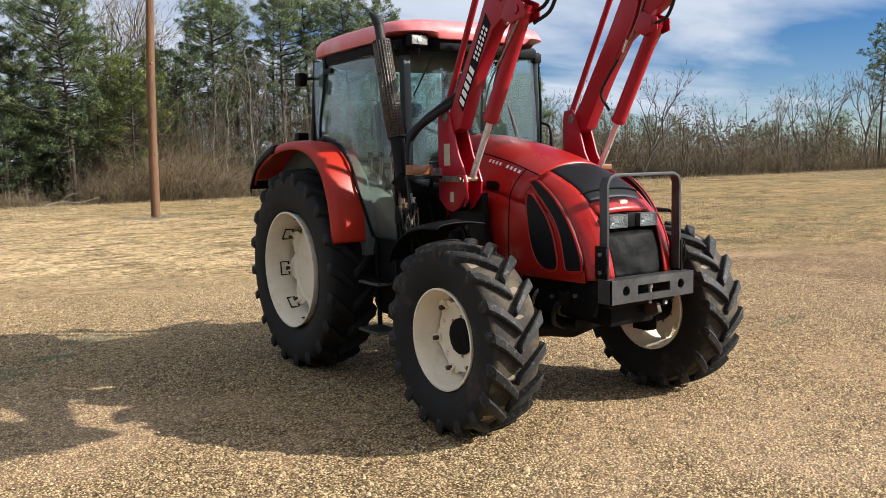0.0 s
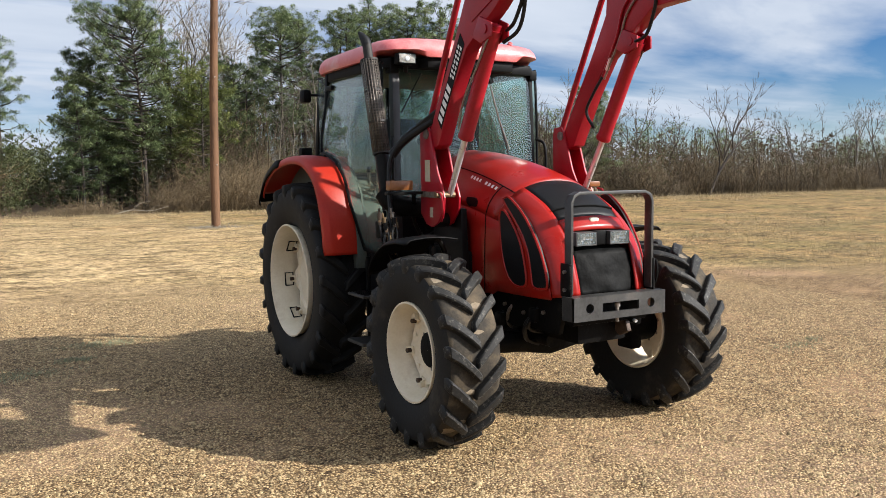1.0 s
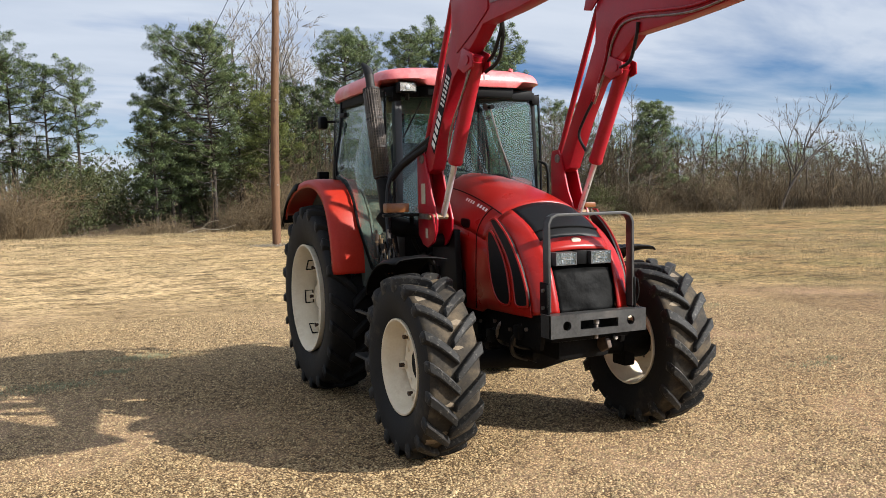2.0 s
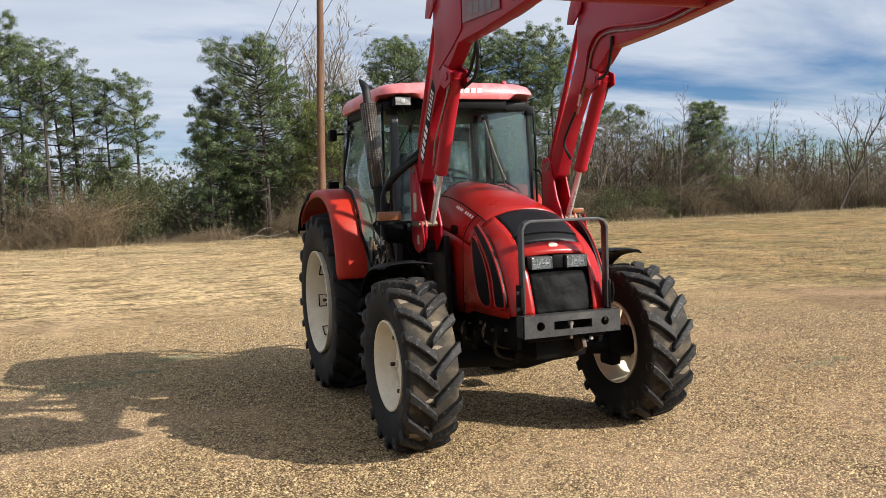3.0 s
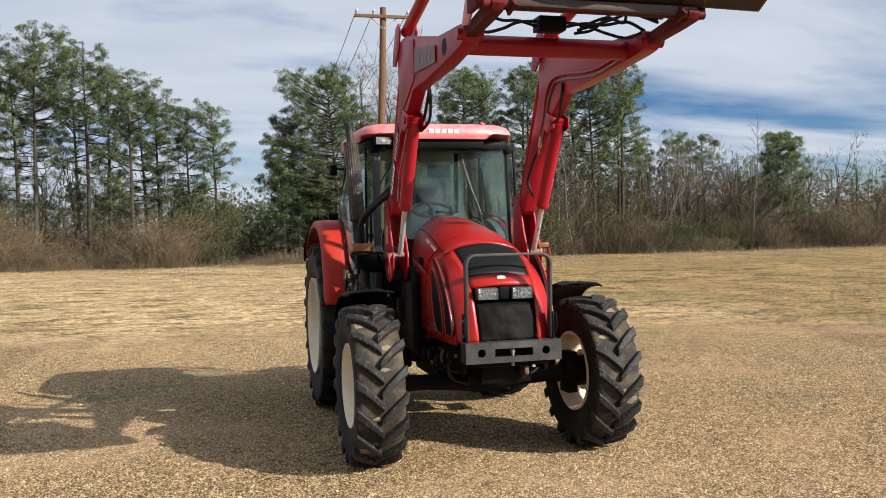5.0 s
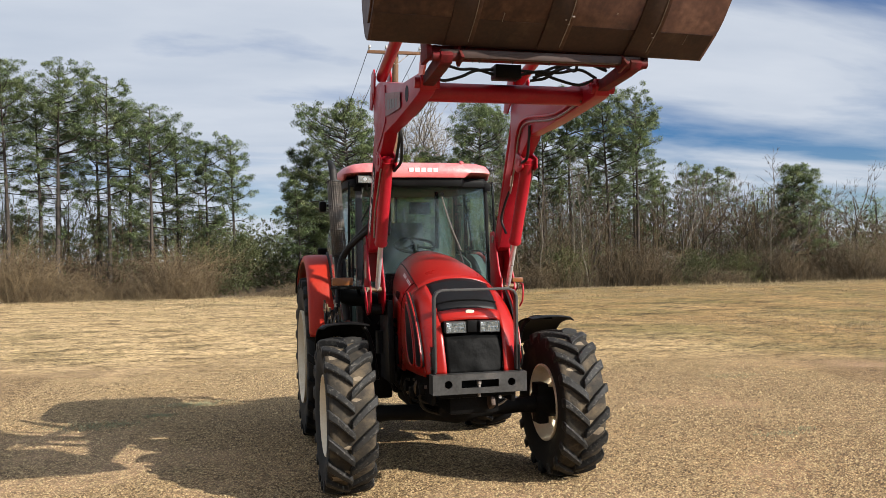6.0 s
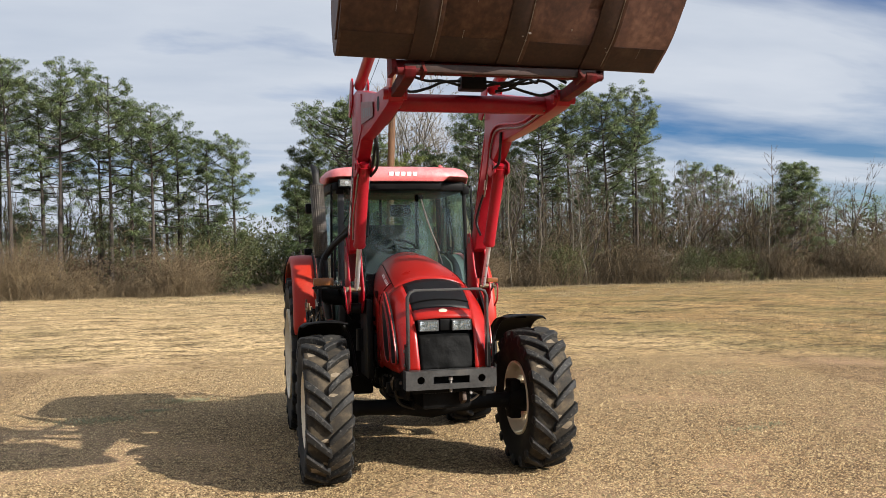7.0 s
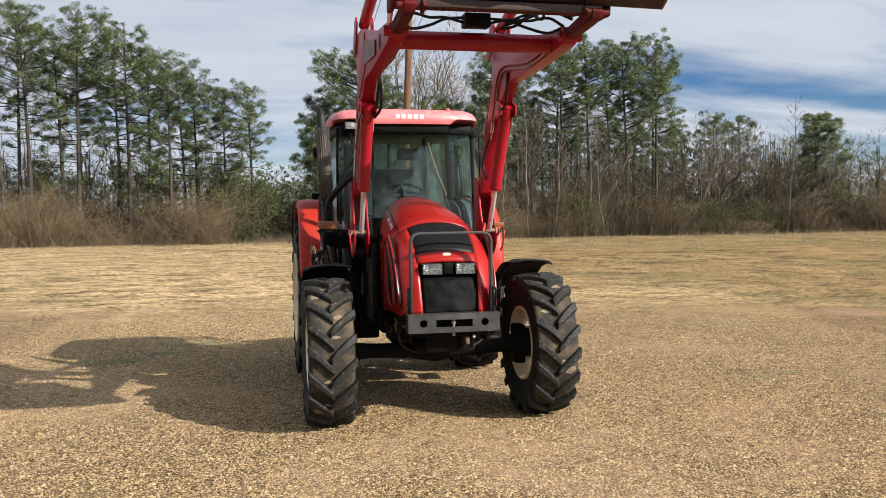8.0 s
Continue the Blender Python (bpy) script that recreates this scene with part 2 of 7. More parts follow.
young_needles = shade("young_pine_needles", [(0.075, 0.098, 0.024), (0.150, 0.180, 0.046), (0.245, 0.262, 0.090)], 0.55, scale=0.5, fine=2.5, island=0.3, spec=0.3, thin=0.32)
under_leaf = shade("evergreen_leaves", [(0.044, 0.056, 0.020), (0.112, 0.122, 0.044)], 0.6, scale=0.4, fine=2.5, island=0.35, thin=0.4)
weed = shade("grey_green_weed", [(0.18, 0.195, 0.115), (0.31, 0.31, 0.20)], 0.85, scale=3, fine=20, island=0.3, thin=0.3)
straw = shade("dormant_grass", [(0.23, 0.176, 0.094), (0.35, 0.273, 0.158), (0.24, 0.198, 0.104)], 0.85, scale=0.6, fine=6, island=0.42, thin=0.3)
pebble_mat = shade("loose_pebbles", [(0.168, 0.119, 0.061), (0.310, 0.227, 0.120), (0.472, 0.362, 0.204)], 0.8, scale=30, fine=90, island=0.5, spec=0.25)


def glass_material(name, tint, dust):
    m = bpy.data.materials.new(name)
    m.use_nodes = True
    t = m.node_tree
    t.nodes.clear()
    add = t.nodes.new
    clear = add("ShaderNodeBsdfTransparent")
    clear.inputs[0].default_value = (*tint, 1)
    gloss = add("ShaderNodeBsdfGlossy")
    gloss.inputs["Roughness"].default_value = 0.03
    facing = add("ShaderNodeLayerWeight")
    facing.inputs[0].default_value = 0.5
    steep = add("ShaderNodeMath")
    steep.operation = "POWER"
    steep.inputs[1].default_value = 3.6
    wire(t, facing, "Facing", steep, 0)
    fres = add("ShaderNodeMath")
    fres.operation = "MULTIPLY_ADD"
    fres.inputs[1].default_value, fres.inputs[2].default_value = 0.90, 0.042
    wire(t, steep, 0, fres, 0)
    mix = add("ShaderNodeMixShader")
    wire(t, fres, 0, mix, 0)
    wire(t, clear, 0, mix, 1)
    wire(t, gloss, 0, mix, 2)
    # dust film; its pale blue-green also paints in sky reflection and haze
    haze_film = add("ShaderNodeBsdfDiffuse")
    haze_film.inputs[0].default_value = (0.48, 0.55, 0.54, 1)
    co = add("ShaderNodeTexCoord")
    n = add("ShaderNodeTexNoise")
    n.inputs["Scale"].default_value, n.inputs["Detail"].default_value = 3.0, 6
    wire(t, co, "Object", n, "Vector")
    rng = add("ShaderNodeMapRange")
    rng.inputs[1].default_value, rng.inputs[2].default_value = 0.3, 0.75
    rng.inputs[3].default_value, rng.inputs[4].default_value = dust * 0.4, dust * 1.7
    wire(t, n, "Fac", rng, 0)
    mix2 = add("ShaderNodeMixShader")
    wire(t, rng, 0, mix2, 0)
    wire(t, mix, 0, mix2, 1)
    wire(t, haze_film, 0, mix2, 2)
    out = add("ShaderNodeOutputMaterial")
    wire(t, mix2, 0, out, 0)
    return m


# last value: amount of dust and painted haze on the pane
cab_glass = glass_material("tinted_cab_glass", (0.80, 0.89, 0.85), 0.050)
screen_glass = glass_material("dusty_windscreen_glass", (0.73, 0.86, 0.85), 0.012)
lens_glass = glass_material("lamp_lens", (0.9, 0.92, 0.94), 0.07)


def ground_material():
    m = bpy.data.materials.new("gravel_and_dormant_grass")
    m.use_nodes = True
    t = m.node_tree
    p = t.nodes["Principled BSDF"]
    add = t.nodes.new
    co = add("ShaderNodeTexCoord")

    def noise_node(scale, detail=5, rough=0.6):
        n = add("ShaderNodeTexNoise")
        n.inputs["Scale"].default_value, n.inputs["Detail"].default_value, n.inputs["Roughness"].default_value = scale, detail, rough
        wire(t, co, "Object", n, "Vector")
        return n

    def ramp_node(src, sock, stops):
        r = add("ShaderNodeValToRGB")
        el = r.color_ramp.elements
        while len(el) < len(stops):
            el.new(0.5)
        for k, (pos, c) in enumerate(stops):
            el[k].position, el[k].color = pos, (*c, 1)
        wire(t, src, sock, r, 0)
        return r

    def mix_node(fac, a, b, mode="MIX", value=None):
        x = add("ShaderNodeMix")
        x.data_type, x.blend_type = "RGBA", mode
        if value is None:
            t.links.new(fac, x.inputs[0])
        else:
            x.inputs[0].default_value = value
        t.links.new(a, x.inputs[6])
        t.links.new(b, x.inputs[7])
        return x.outputs[2]

    def math_node(op, a, b):
        x = add("ShaderNodeMath")
        x.operation = op
        for k, v in enumerate((a, b)):
            if isinstance(v, (int, float)):
                x.inputs[k].default_value = v
            else:
                t.links.new(v, x.inputs[k])
        return x.outputs[0]

    # stones: cells of about 1.6 cm, each with its own tone
    v = add("ShaderNodeTexVoronoi")
    v.inputs["Scale"].default_value = 72
    v.inputs["Randomness"].default_value = 1
    wire(t, co, "Object", v, "Vector")
    cell = add("ShaderNodeSeparateColor")
    wire(t, v, "Color", cell, 0)
    stone = ramp_node(cell, 0, [(0.0, (0.098, 0.066, 0.033)), (0.3, (0.320, 0.229, 0.119)), (0.7, (0.50, 0.374, 0.202)), (1.0, (0.64, 0.510, 0.310))])
    gap = ramp_node(v, "Distance", [(0.20, (1.08, 1.08, 1.08)), (0.62, (0.26, 0.23, 0.20))])
    gravel = mix_node(None, stone.outputs[0], gap.outputs[0], "MULTIPLY", 1.0)
    big = noise_node(0.55, 6)
    patch = ramp_node(big, "Fac", [(0.34, (0.88, 0.83, 0.77)), (0.5, (1.04, 1.0, 0.98)), (0.68, (1.14, 1.06, 0.95))])
    gravel = mix_node(None, gravel, patch.outputs[0], "MULTIPLY", 1.0)
    clump = ramp_node(noise_node(9.5, 6, 0.8), "Fac", [(0.38, (0.54, 0.51, 0.48)), (0.49, (1.0, 0.98, 0.96)), (0.60, (1.34, 1.31, 1.26))])
    gravel = mix_node(None, gravel, clump.outputs[0], "MULTIPLY", 1.0)
    # patches of bare reddish dirt
    dirt_n = noise_node(0.28, 6, 0.7)
    dirt_m = ramp_node(dirt_n, "Fac", [(0.52, (0, 0, 0)), (0.66, (0.46, 0.46, 0.46))])
    dirt_c = ramp_node(noise_node(14, 5), "Fac", [(0.35, (0.36, 0.225, 0.14)), (0.65, (0.50, 0.34, 0.225))])
    gravel = mix_node(dirt_m.outputs[0], gravel, dirt_c.outputs[0])
    # dirtier, browner stones towards the east
    dim = add("ShaderNodeMapRange")
    dim.inputs[1].default_value, dim.inputs[2].default_value = 0.6, 3.4
    xyz = add("ShaderNodeSeparateXYZ")
    wire(t, co, "Object", xyz, 0)
    t.links.new(math_node("ADD", xyz.outputs[0], math_node("MULTIPLY", math_node("SUBTRACT", noise_node(0.5, 6, 0.7).outputs["Fac"], 0.5), 5.0)), dim.inputs[0])
    brown = ramp_node(noise_node(1.3, 5, 0.7), "Fac", [(0.38, (0.80, 0.75, 0.73)), (0.62, (0.97, 0.93, 0.90))])
    gravel = mix_node(dim.outputs[0], gravel, mix_node(None, gravel, brown.outputs[0], "MULTIPLY", 1.0))
    # dormant grass
    g1, g2, g3 = noise_node(0.22, 6), noise_node(2.6, 6), noise_node(34, 3)
    long = add("ShaderNodeMapping")
    long.inputs["Scale"].default_value = (0.62, 0.95, 1.0)
    long.inputs["Rotation"].default_value = (0, 0, -0.12)
    wire(t, co, "Object", long, 0)
    streak = noise_node(1.2, 6, 0.72)
    wire(t, long, 0, streak, "Vector")
    streak_r = ramp_node(streak, "Fac", [(0.39, (0.46, 0.43, 0.36)), (0.46, (0.98, 0.98, 0.97)), (0.62, (1.13, 1.12, 1.10))])
    grass = ramp_node(g1, "Fac", [(0.36, (0.345, 0.262, 0.152)), (0.5, (0.395, 0.305, 0.184)), (0.64, (0.275, 0.216, 0.120))])
    g2r = ramp_node(g2, "Fac", [(0.3, (0.72, 0.70, 0.60)), (0.6, (1.1, 1.05, 1.0))])
    g3r = ramp_node(g3, "Fac", [(0.3, (0.55, 0.53, 0.5)), (0.65, (1.2, 1.18, 1.15))])
    grass = mix_node(None, grass.outputs[0], g2r.outputs[0], "MULTIPLY", 1.0)
    grass = mix_node(None, grass, g3r.outputs[0], "MULTIPLY", 1.0)
    grass = mix_node(None, grass, streak_r.outputs[0], "MULTIPLY", 1.0)
    g4 = noise_node(11.0, 4, 0.7)
    wire(t, long, 0, g4, "Vector")
    g4r = ramp_node(g4, "Fac", [(0.40, (0.38, 0.35, 0.30)), (0.48, (1.0, 1.0, 1.0)), (0.58, (1.42, 1.39, 1.33))])
    grass = mix_node(None, grass, g4r.outputs[0], "MULTIPLY", 1.0)
    mid_n = noise_node(1.5, 7, 0.8)
    wire(t, long, 0, mid_n, "Vector")
    mid = ramp_node(mid_n, "Fac", [(0.40, (0.46, 0.43, 0.36)), (0.47, (0.98, 0.98, 0.98)), (0.60, (1.24, 1.23, 1.20))])
    grass = mix_node(None, grass, mid.outputs[0], "MULTIPLY", 1.0)
    # the turf is duller and greener towards the east
    east = add("ShaderNodeMapRange")
    east.inputs[1].default_value, east.inputs[2].default_value, east.inputs[4].default_value = -1.0, 11.0, 0.95
    t.links.new(math_node("ADD", math_node("ADD", xyz.outputs[0], math_node("MULTIPLY", xyz.outputs[1], 0.05)), math_node("MULTIPLY", math_node("SUBTRACT", noise_node(0.18, 5, 0.65).outputs["Fac"], 0.5), 34.0)), east.inputs[0])
    dull = ramp_node(noise_node(0.30, 7, 0.7), "Fac", [(0.40, (0.45, 0.475, 0.33)), (0.50, (0.62, 0.575, 0.44)), (0.60, (0.72, 0.63, 0.50))])
    grass = mix_node(east.outputs[0], grass, mix_node(None, grass, dull.outputs[0], "MULTIPLY", 1.0))
    # where the gravel thins out into the field
    edge = math_node("ADD", math_node("MULTIPLY", xyz.outputs[0], 0.30), xyz.outputs[1])
    wob = noise_node(0.35, 7, 0.65)
    edge = math_node("ADD", edge, math_node("MULTIPLY", math_node("SUBTRACT", wob.outputs["Fac"], 0.5), 9.0))
    rng = add("ShaderNodeMapRange")
    rng.inputs[1].default_value, rng.inputs[2].default_value = 6.4, 9.6
    t.links.new(edge, rng.inputs[0])
    base = mix_node(rng.outputs[0], gravel, grass)
    # brown leaf litter under the trees
    litter = ramp_node(g2, "Fac", [(0.3, (0.075, 0.05, 0.03)), (0.65, (0.16, 0.11, 0.065))])
    deep_y = math_node("ADD", xyz.outputs[1], math_node("MULTIPLY", wob.outputs["Fac"], 2.5))
    wood_r = add("ShaderNodeMapRange")
    wood_r.inputs[1].default_value, wood_r.inputs[2].default_value = 39.4, 41.0
    t.links.new(deep_y, wood_r.inputs[0])
    base = mix_node(wood_r.outputs[0], base, litter.outputs[0])
    t.links.new(base, p.inputs["Base Color"])
    p.inputs["Roughness"].default_value = 0.9
    p.inputs["Specular IOR Level"].default_value = 0.25
    h1 = math_node("MULTIPLY", v.outputs["Distance"], -0.75)
    h = math_node("ADD", h1, math_node("MULTIPLY", g3.outputs["Fac"], 0.35))
    b = add("ShaderNodeBump")
    b.inputs["Strength"].default_value, b.inputs["Distance"].default_value = 0.9, 0.012
    t.links.new(h, b.inputs["Height"])
    b2 = add("ShaderNodeBump")
    b2.inputs["Strength"].default_value, b2.inputs["Distance"].default_value = 0.5, 0.08
    wire(t, g2, "Fac", b2, "Height")
    wire(t, b, 0, b2, "Normal")
    wire(t, b2, 0, p, "Normal")
    return m


ground_mat = ground_material()


# ---------------------------------------------------------------- mesh tools
class Geo:
    """Collects vertices and faces of one mesh."""

    def __init__(self):
        self.v, self.f = [], []

    def add(self, verts, faces):
        k = len(self.v)
        self.v += [tuple(p) for p in verts]
        self.f += [tuple(i + k for i in f) for f in faces]
        return self

    def box(self, x0, x1, y0, y1, z0, z1):
        vs = [(x, y, z) for z in (z0, z1) for y in (y0, y1) for x in (x0, x1)]
        return self.add(vs, [(0, 2, 3, 1), (4, 5, 7, 6), (0, 1, 5, 4), (2, 6, 7, 3), (0, 4, 6, 2), (1, 3, 7, 5)])

    def plate(self, pts, x0, x1):
        """A polygon of (y, z) points, extruded along x."""
        n = len(pts)
        vs = [(x0, y, z) for y, z in pts] + [(x1, y, z) for y, z in pts]
        return self.add(vs, [tuple(range(n)), tuple(range(2 * n - 1, n - 1, -1))] + [(i, i + n, (i + 1) % n + n, (i + 1) % n) for i in range(n)])

    def slab(self, pts, z0, z1):
        """A polygon of (x, y) points, extruded along z."""
        n = len(pts)
        vs = [(x, y, z0) for x, y in pts] + [(x, y, z1) for x, y in pts]
        return self.add(vs, [tuple(range(n - 1, -1, -1)), tuple(range(n, 2 * n))] + [(i, (i + 1) % n, (i + 1) % n + n, i + n) for i in range(n)])

    def front(self, pts, y0, y1):
        """A polygon of (x, z) points, extruded along y."""
        n = len(pts)
        vs = [(x, y0, z) for x, z in pts] + [(x, y1, z) for x, z in pts]
        return self.add(vs, [tuple(range(n)), tuple(range(2 * n - 1, n - 1, -1))] + [(i, i + n, (i + 1) % n + n, (i + 1) % n) for i in range(n)])

    def tube(self, pts, r, n=8, caps=True):
        """A tube along a line of points; r: one radius or one for each point."""
        pts = [Vector(p) for p in pts]
        rs = r if isinstance(r, (list, tuple)) else [r] * len(pts)
        k0 = len(self.v)
        side = None
        for i, p in enumerate(pts):
            d = (pts[min(i + 1, len(pts) - 1)] - pts[max(i - 1, 0)]).normalized()
            if side is None:
                side = d.orthogonal().normalized()
            side = (side - d * side.dot(d)).normalized()
            up = d.cross(side)
            for j in range(n):
                a = 2 * math.pi * j / n
                self.v.append(tuple(p + (side * math.cos(a) + up * math.sin(a)) * rs[i]))
        for i in range(len(pts) - 1):
            for j in range(n):
                a, b = k0 + i * n + j, k0 + i * n + (j + 1) % n
                self.f.append((a, b, b + n, a + n))
        if caps:
            self.f.append(tuple(k0 + j for j in range(n - 1, -1, -1)))
            e = k0 + (len(pts) - 1) * n
            self.f.append(tuple(e + j for j in range(n)))
        return self

    def bar(self, a, b, w, h, side=(1, 0, 0)):
        """A rectangular bar from a to b; w across along side, h square to it."""
        a, b, s = Vector(a), Vector(b), Vector(side)
        d = (b - a).normalized()
        s = (s - d * s.dot(d)).normalized() * (w / 2)
        u = d.cross(s).normalized() * (h / 2)
        vs = [p + i * s + j * u for p in (a, b) for i, j in ((-1, -1), (1, -1), (1, 1), (-1, 1))]
        return self.add(vs, [(3, 2, 1, 0), (4, 5, 6, 7), (0, 1, 5, 4), (1, 2, 6, 5), (2, 3, 7, 6), (3, 0, 4, 7)])

    def spin(self, profile, n=48, closed=True):
        """Points (radius, x) turned about the x axis."""
        k0, m = len(self.v), len(profile)
        for j in range(n):
            a = 2 * math.pi * j / n
            for r, x in profile:
                self.v.append((x, -r * math.sin(a), r * math.cos(a)))
        for j in range(n):
            for i in range(m if closed else m - 1):
                a, b = k0 + j * m + i, k0 + j * m + (i + 1) % m
                c, d = k0 + ((j + 1) % n) * m + (i + 1) % m, k0 + ((j + 1) % n) * m + i
                self.f.append((a, b, c, d))
        return self

    def disc(self, c, r, x0, x1, n=12):
        return self.plate([(c[0] + r * math.cos(2 * math.pi * i / n), c[1] + r * math.sin(2 * math.pi * i / n)) for i in range(n)], x0, x1)

    def mirror(self):
        """The same, mirrored across x = 0."""
        self.v = [(-x, y, z) for x, y, z in self.v]
        self.f = [tuple(reversed(f)) for f in self.f]
        return self

    def ob(self, name, material, parent=None, label="", bevel=0.0, smooth=35, segments=2):
        me = bpy.data.meshes.new(name)
        me.from_pydata(self.v, [], self.f)
        bm = bmesh.new()
        bm.from_mesh(me)
        bmesh.ops.recalc_face_normals(bm, faces=bm.faces)
        if bevel:
            edges = [e for e in bm.edges if len(e.link_faces) == 2 and e.calc_face_angle(0) > 0.5]
            bmesh.ops.bevel(bm, geom=edges, offset=bevel, segments=segments, affect="EDGES", profile=0.6, clamp_overlap=True)
        bm.to_mesh(me)
        bm.free()
        me.polygons.foreach_set("use_smooth", [True] * len(me.polygons))
        me.set_sharp_from_angle(angle=radians(smooth))
        me.materials.append(material)
        o = new(name, me)
        if parent:
            o.parent = parent
        if label:
            tagged(o, label)
        return o


def raw_mesh(name, verts, faces, material, parent=None, smooth=False, normals=None):
    """A mesh from arrays, with no clean-up: for foliage and other large counts."""
    me = bpy.data.meshes.new(name)
    verts, faces = np.asarray(verts, float), np.asarray(faces, int)
    me.vertices.add(len(verts))
    me.vertices.foreach_set("co", verts.ravel())
    k = faces.shape[1]
    me.loops.add(faces.size)
    me.loops.foreach_set("vertex_index", faces.ravel())
    me.polygons.add(len(faces))
    me.polygons.foreach_set("loop_start", np.arange(0, faces.size, k))
    me.update(calc_edges=True)
    if normals is not None:
        me.polygons.foreach_set("use_smooth", [True] * len(me.polygons))
        me.normals_split_custom_set_from_vertices(normals.tolist())
    if smooth:
        me.polygons.foreach_set("use_smooth", [True] * len(me.polygons))
    me.materials.append(material)
    o = new(name, me)
    if parent:
        o.parent = parent
    return o


def bend(pts, steps=6):
    """A smooth line through points (Catmull-Rom)."""
    p = [Vector(q) for q in pts]
    p = [p[0] * 2 - p[1], *p, p[-1] * 2 - p[-2]]
    out = []
    for i in range(1, len(p) - 2):
        for k in range(steps):
            t = k / steps
            out.append(0.5 * ((2 * p[i]) + (p[i + 1] - p[i - 1]) * t + (2 * p[i - 1] - 5 * p[i] + 4 * p[i + 1] - p[i + 2]) * t * t
                              + (3 * p[i] - p[i - 1] - 3 * p[i + 1] + p[i + 2]) * t ** 3))
    return out + [p[-2]]


# ---------------------------------------------------------------- ground
def build_ground():
    xs = np.concatenate([[-900, -300, -120, -60], np.linspace(-30, 50, 81), [70, 110, 200, 400, 900]])
    ys = np.concatenate([[-500, -120, -50, -25], np.linspace(-12, 44, 85), [50, 60, 90, 200, 500, 900]])
    vs = []
    for y in ys:
        for x in xs:
            far = min(1.0, max(0.0, (math.hypot(x, y - 1) - 9) / 14))
            z = far * (0.10 * noise.noise((x * 0.11, y * 0.11, 0)) + 0.05 * noise.noise((x * 0.4, y * 0.4, 3)))
            if y > 25:
                z -= 0.006 * min(y - 25, 20)
            vs.append((x, y, z))
    n = len(xs)
    fs = [(j * n + i, j * n + i + 1, (j + 1) * n + i + 1, (j + 1) * n + i) for j in range(len(ys) - 1) for i in range(n - 1)]
    o = raw_mesh("ground", vs, fs, ground_mat, smooth=True)
    tagged(o, "tan pea gravel lot running into a dormant grass field", "ground", kind="structure")


build_ground()


# ---------------------------------------------------------------- tractor
YAW = 1.0
tractor = new("tractor")
pivot = Vector((0.0, -0.78, 0.0))
turn_z = Matrix.Rotation(radians(YAW), 4, "Z")
tractor.matrix_basis = Matrix.Translation(pivot - turn_z @ pivot) @ turn_z
tagged(tractor, "red farm tractor, glazed cab, cream wheels, raised loader, on gravel", "tractor")

# bonnet: a centre line (y, z), half width and shoulder depth at each station
NOSE = [(0.98, 1.925, 0.325, 0.37), (0.72, 1.905, 0.355, 0.36), (0.45, 1.859, 0.385, 0.34), (0.18, 1.794, 0.410, 0.31), (-0.06, 1.718, 0.415, 0.29),
        (-0.24, 1.644, 0.412, 0.26), (-0.39, 1.560, 0.406, 0.22), (-0.50, 1.462, 0.400, 0.19), (-0.565, 1.385, 0.394, 0.17),
        (-0.63, 1.272, 0.386, 0.15), (-0.665, 1.16, 0.380, 0.14), (-0.69, 1.06, 0.374, 0.13), (-0.70, 0.985, 0.370, 0.12)]
FINE = 3
BLACK0, STRIP0, LAMP0, GRILLE0 = 5 * FINE - 2, 7 * FINE, 8 * FINE, 9 * FINE
COLS = 31


def bonnet_grid():
    line = bend([(y, z, 0) for y, z, _, _ in NOSE], FINE)
    wr = bend([(w, r, 0) for _, _, w, r in NOSE], FINE)
    grid = []
    for i, p in enumerate(line):
        d = (line[min(i + 1, len(line) - 1)] - line[max(i - 1, 0)]).normalized()
        ny, nz = d.y, -d.x
        if nz < 0 and ny > 0:
            ny, nz = -ny, -nz
        w, r = wr[i].x, wr[i].y
        row = []
        for j in range(COLS):
            a = math.pi * (j / (COLS - 1) - 0.5)
            x = w * math.copysign(abs(math.sin(a)) ** (2 / 2.15), a)
            dd = r * (1 - abs(math.cos(a)) ** (2 / 2.15))
            row.append(Vector((x, p.x - ny * dd, p.y - nz * dd)))
        grid.append(row)
    return grid


GRID = bonnet_grid()
ROWS_N = len(GRID)
IN0, IN1 = 9, 21


def grid_normal(i, j):
    a = GRID[min(i + 1, ROWS_N - 1)][j] - GRID[max(i - 1, 0)][j]
    b = GRID[i][min(j + 1, COLS - 1)] - GRID[i][max(j - 1, 0)]
    n = b.cross(a)
    return -n.normalized() if n.z < 0 or (abs(n.z) < 0.3 and n.y > 0) else n.normalized()


def grid_patch(geo, i0, i1, j0, j1, off=0.0, rough=0.0):
    k, m = len(geo.v), j1 - j0 + 1
    for i in range(i0, i1 + 1):
        for j in range(j0, j1 + 1):
            p = GRID[i][j] + (grid_normal(i, j) * off if off else Vector())
            if rough:
                p = p + Vector((0, 1, 0)) * rough * (noise.noise((p.x * 9, p.z * 9, 1.7)) + 0.5 * noise.noise((p.x * 21, p.z * 14, 5.2)))
            geo.v.append(tuple(p))
    for i in range(i1 - i0):
        for j in range(m - 1):
            a = k + i * m + j
            geo.f.append((a, a + 1, a + m + 1, a + m))


def side_x(y):
    """Half width of the bonnet's flank at y."""
    return float(np.interp(-y, [-s[0] for s in NOSE], [s[2] for s in NOSE]))


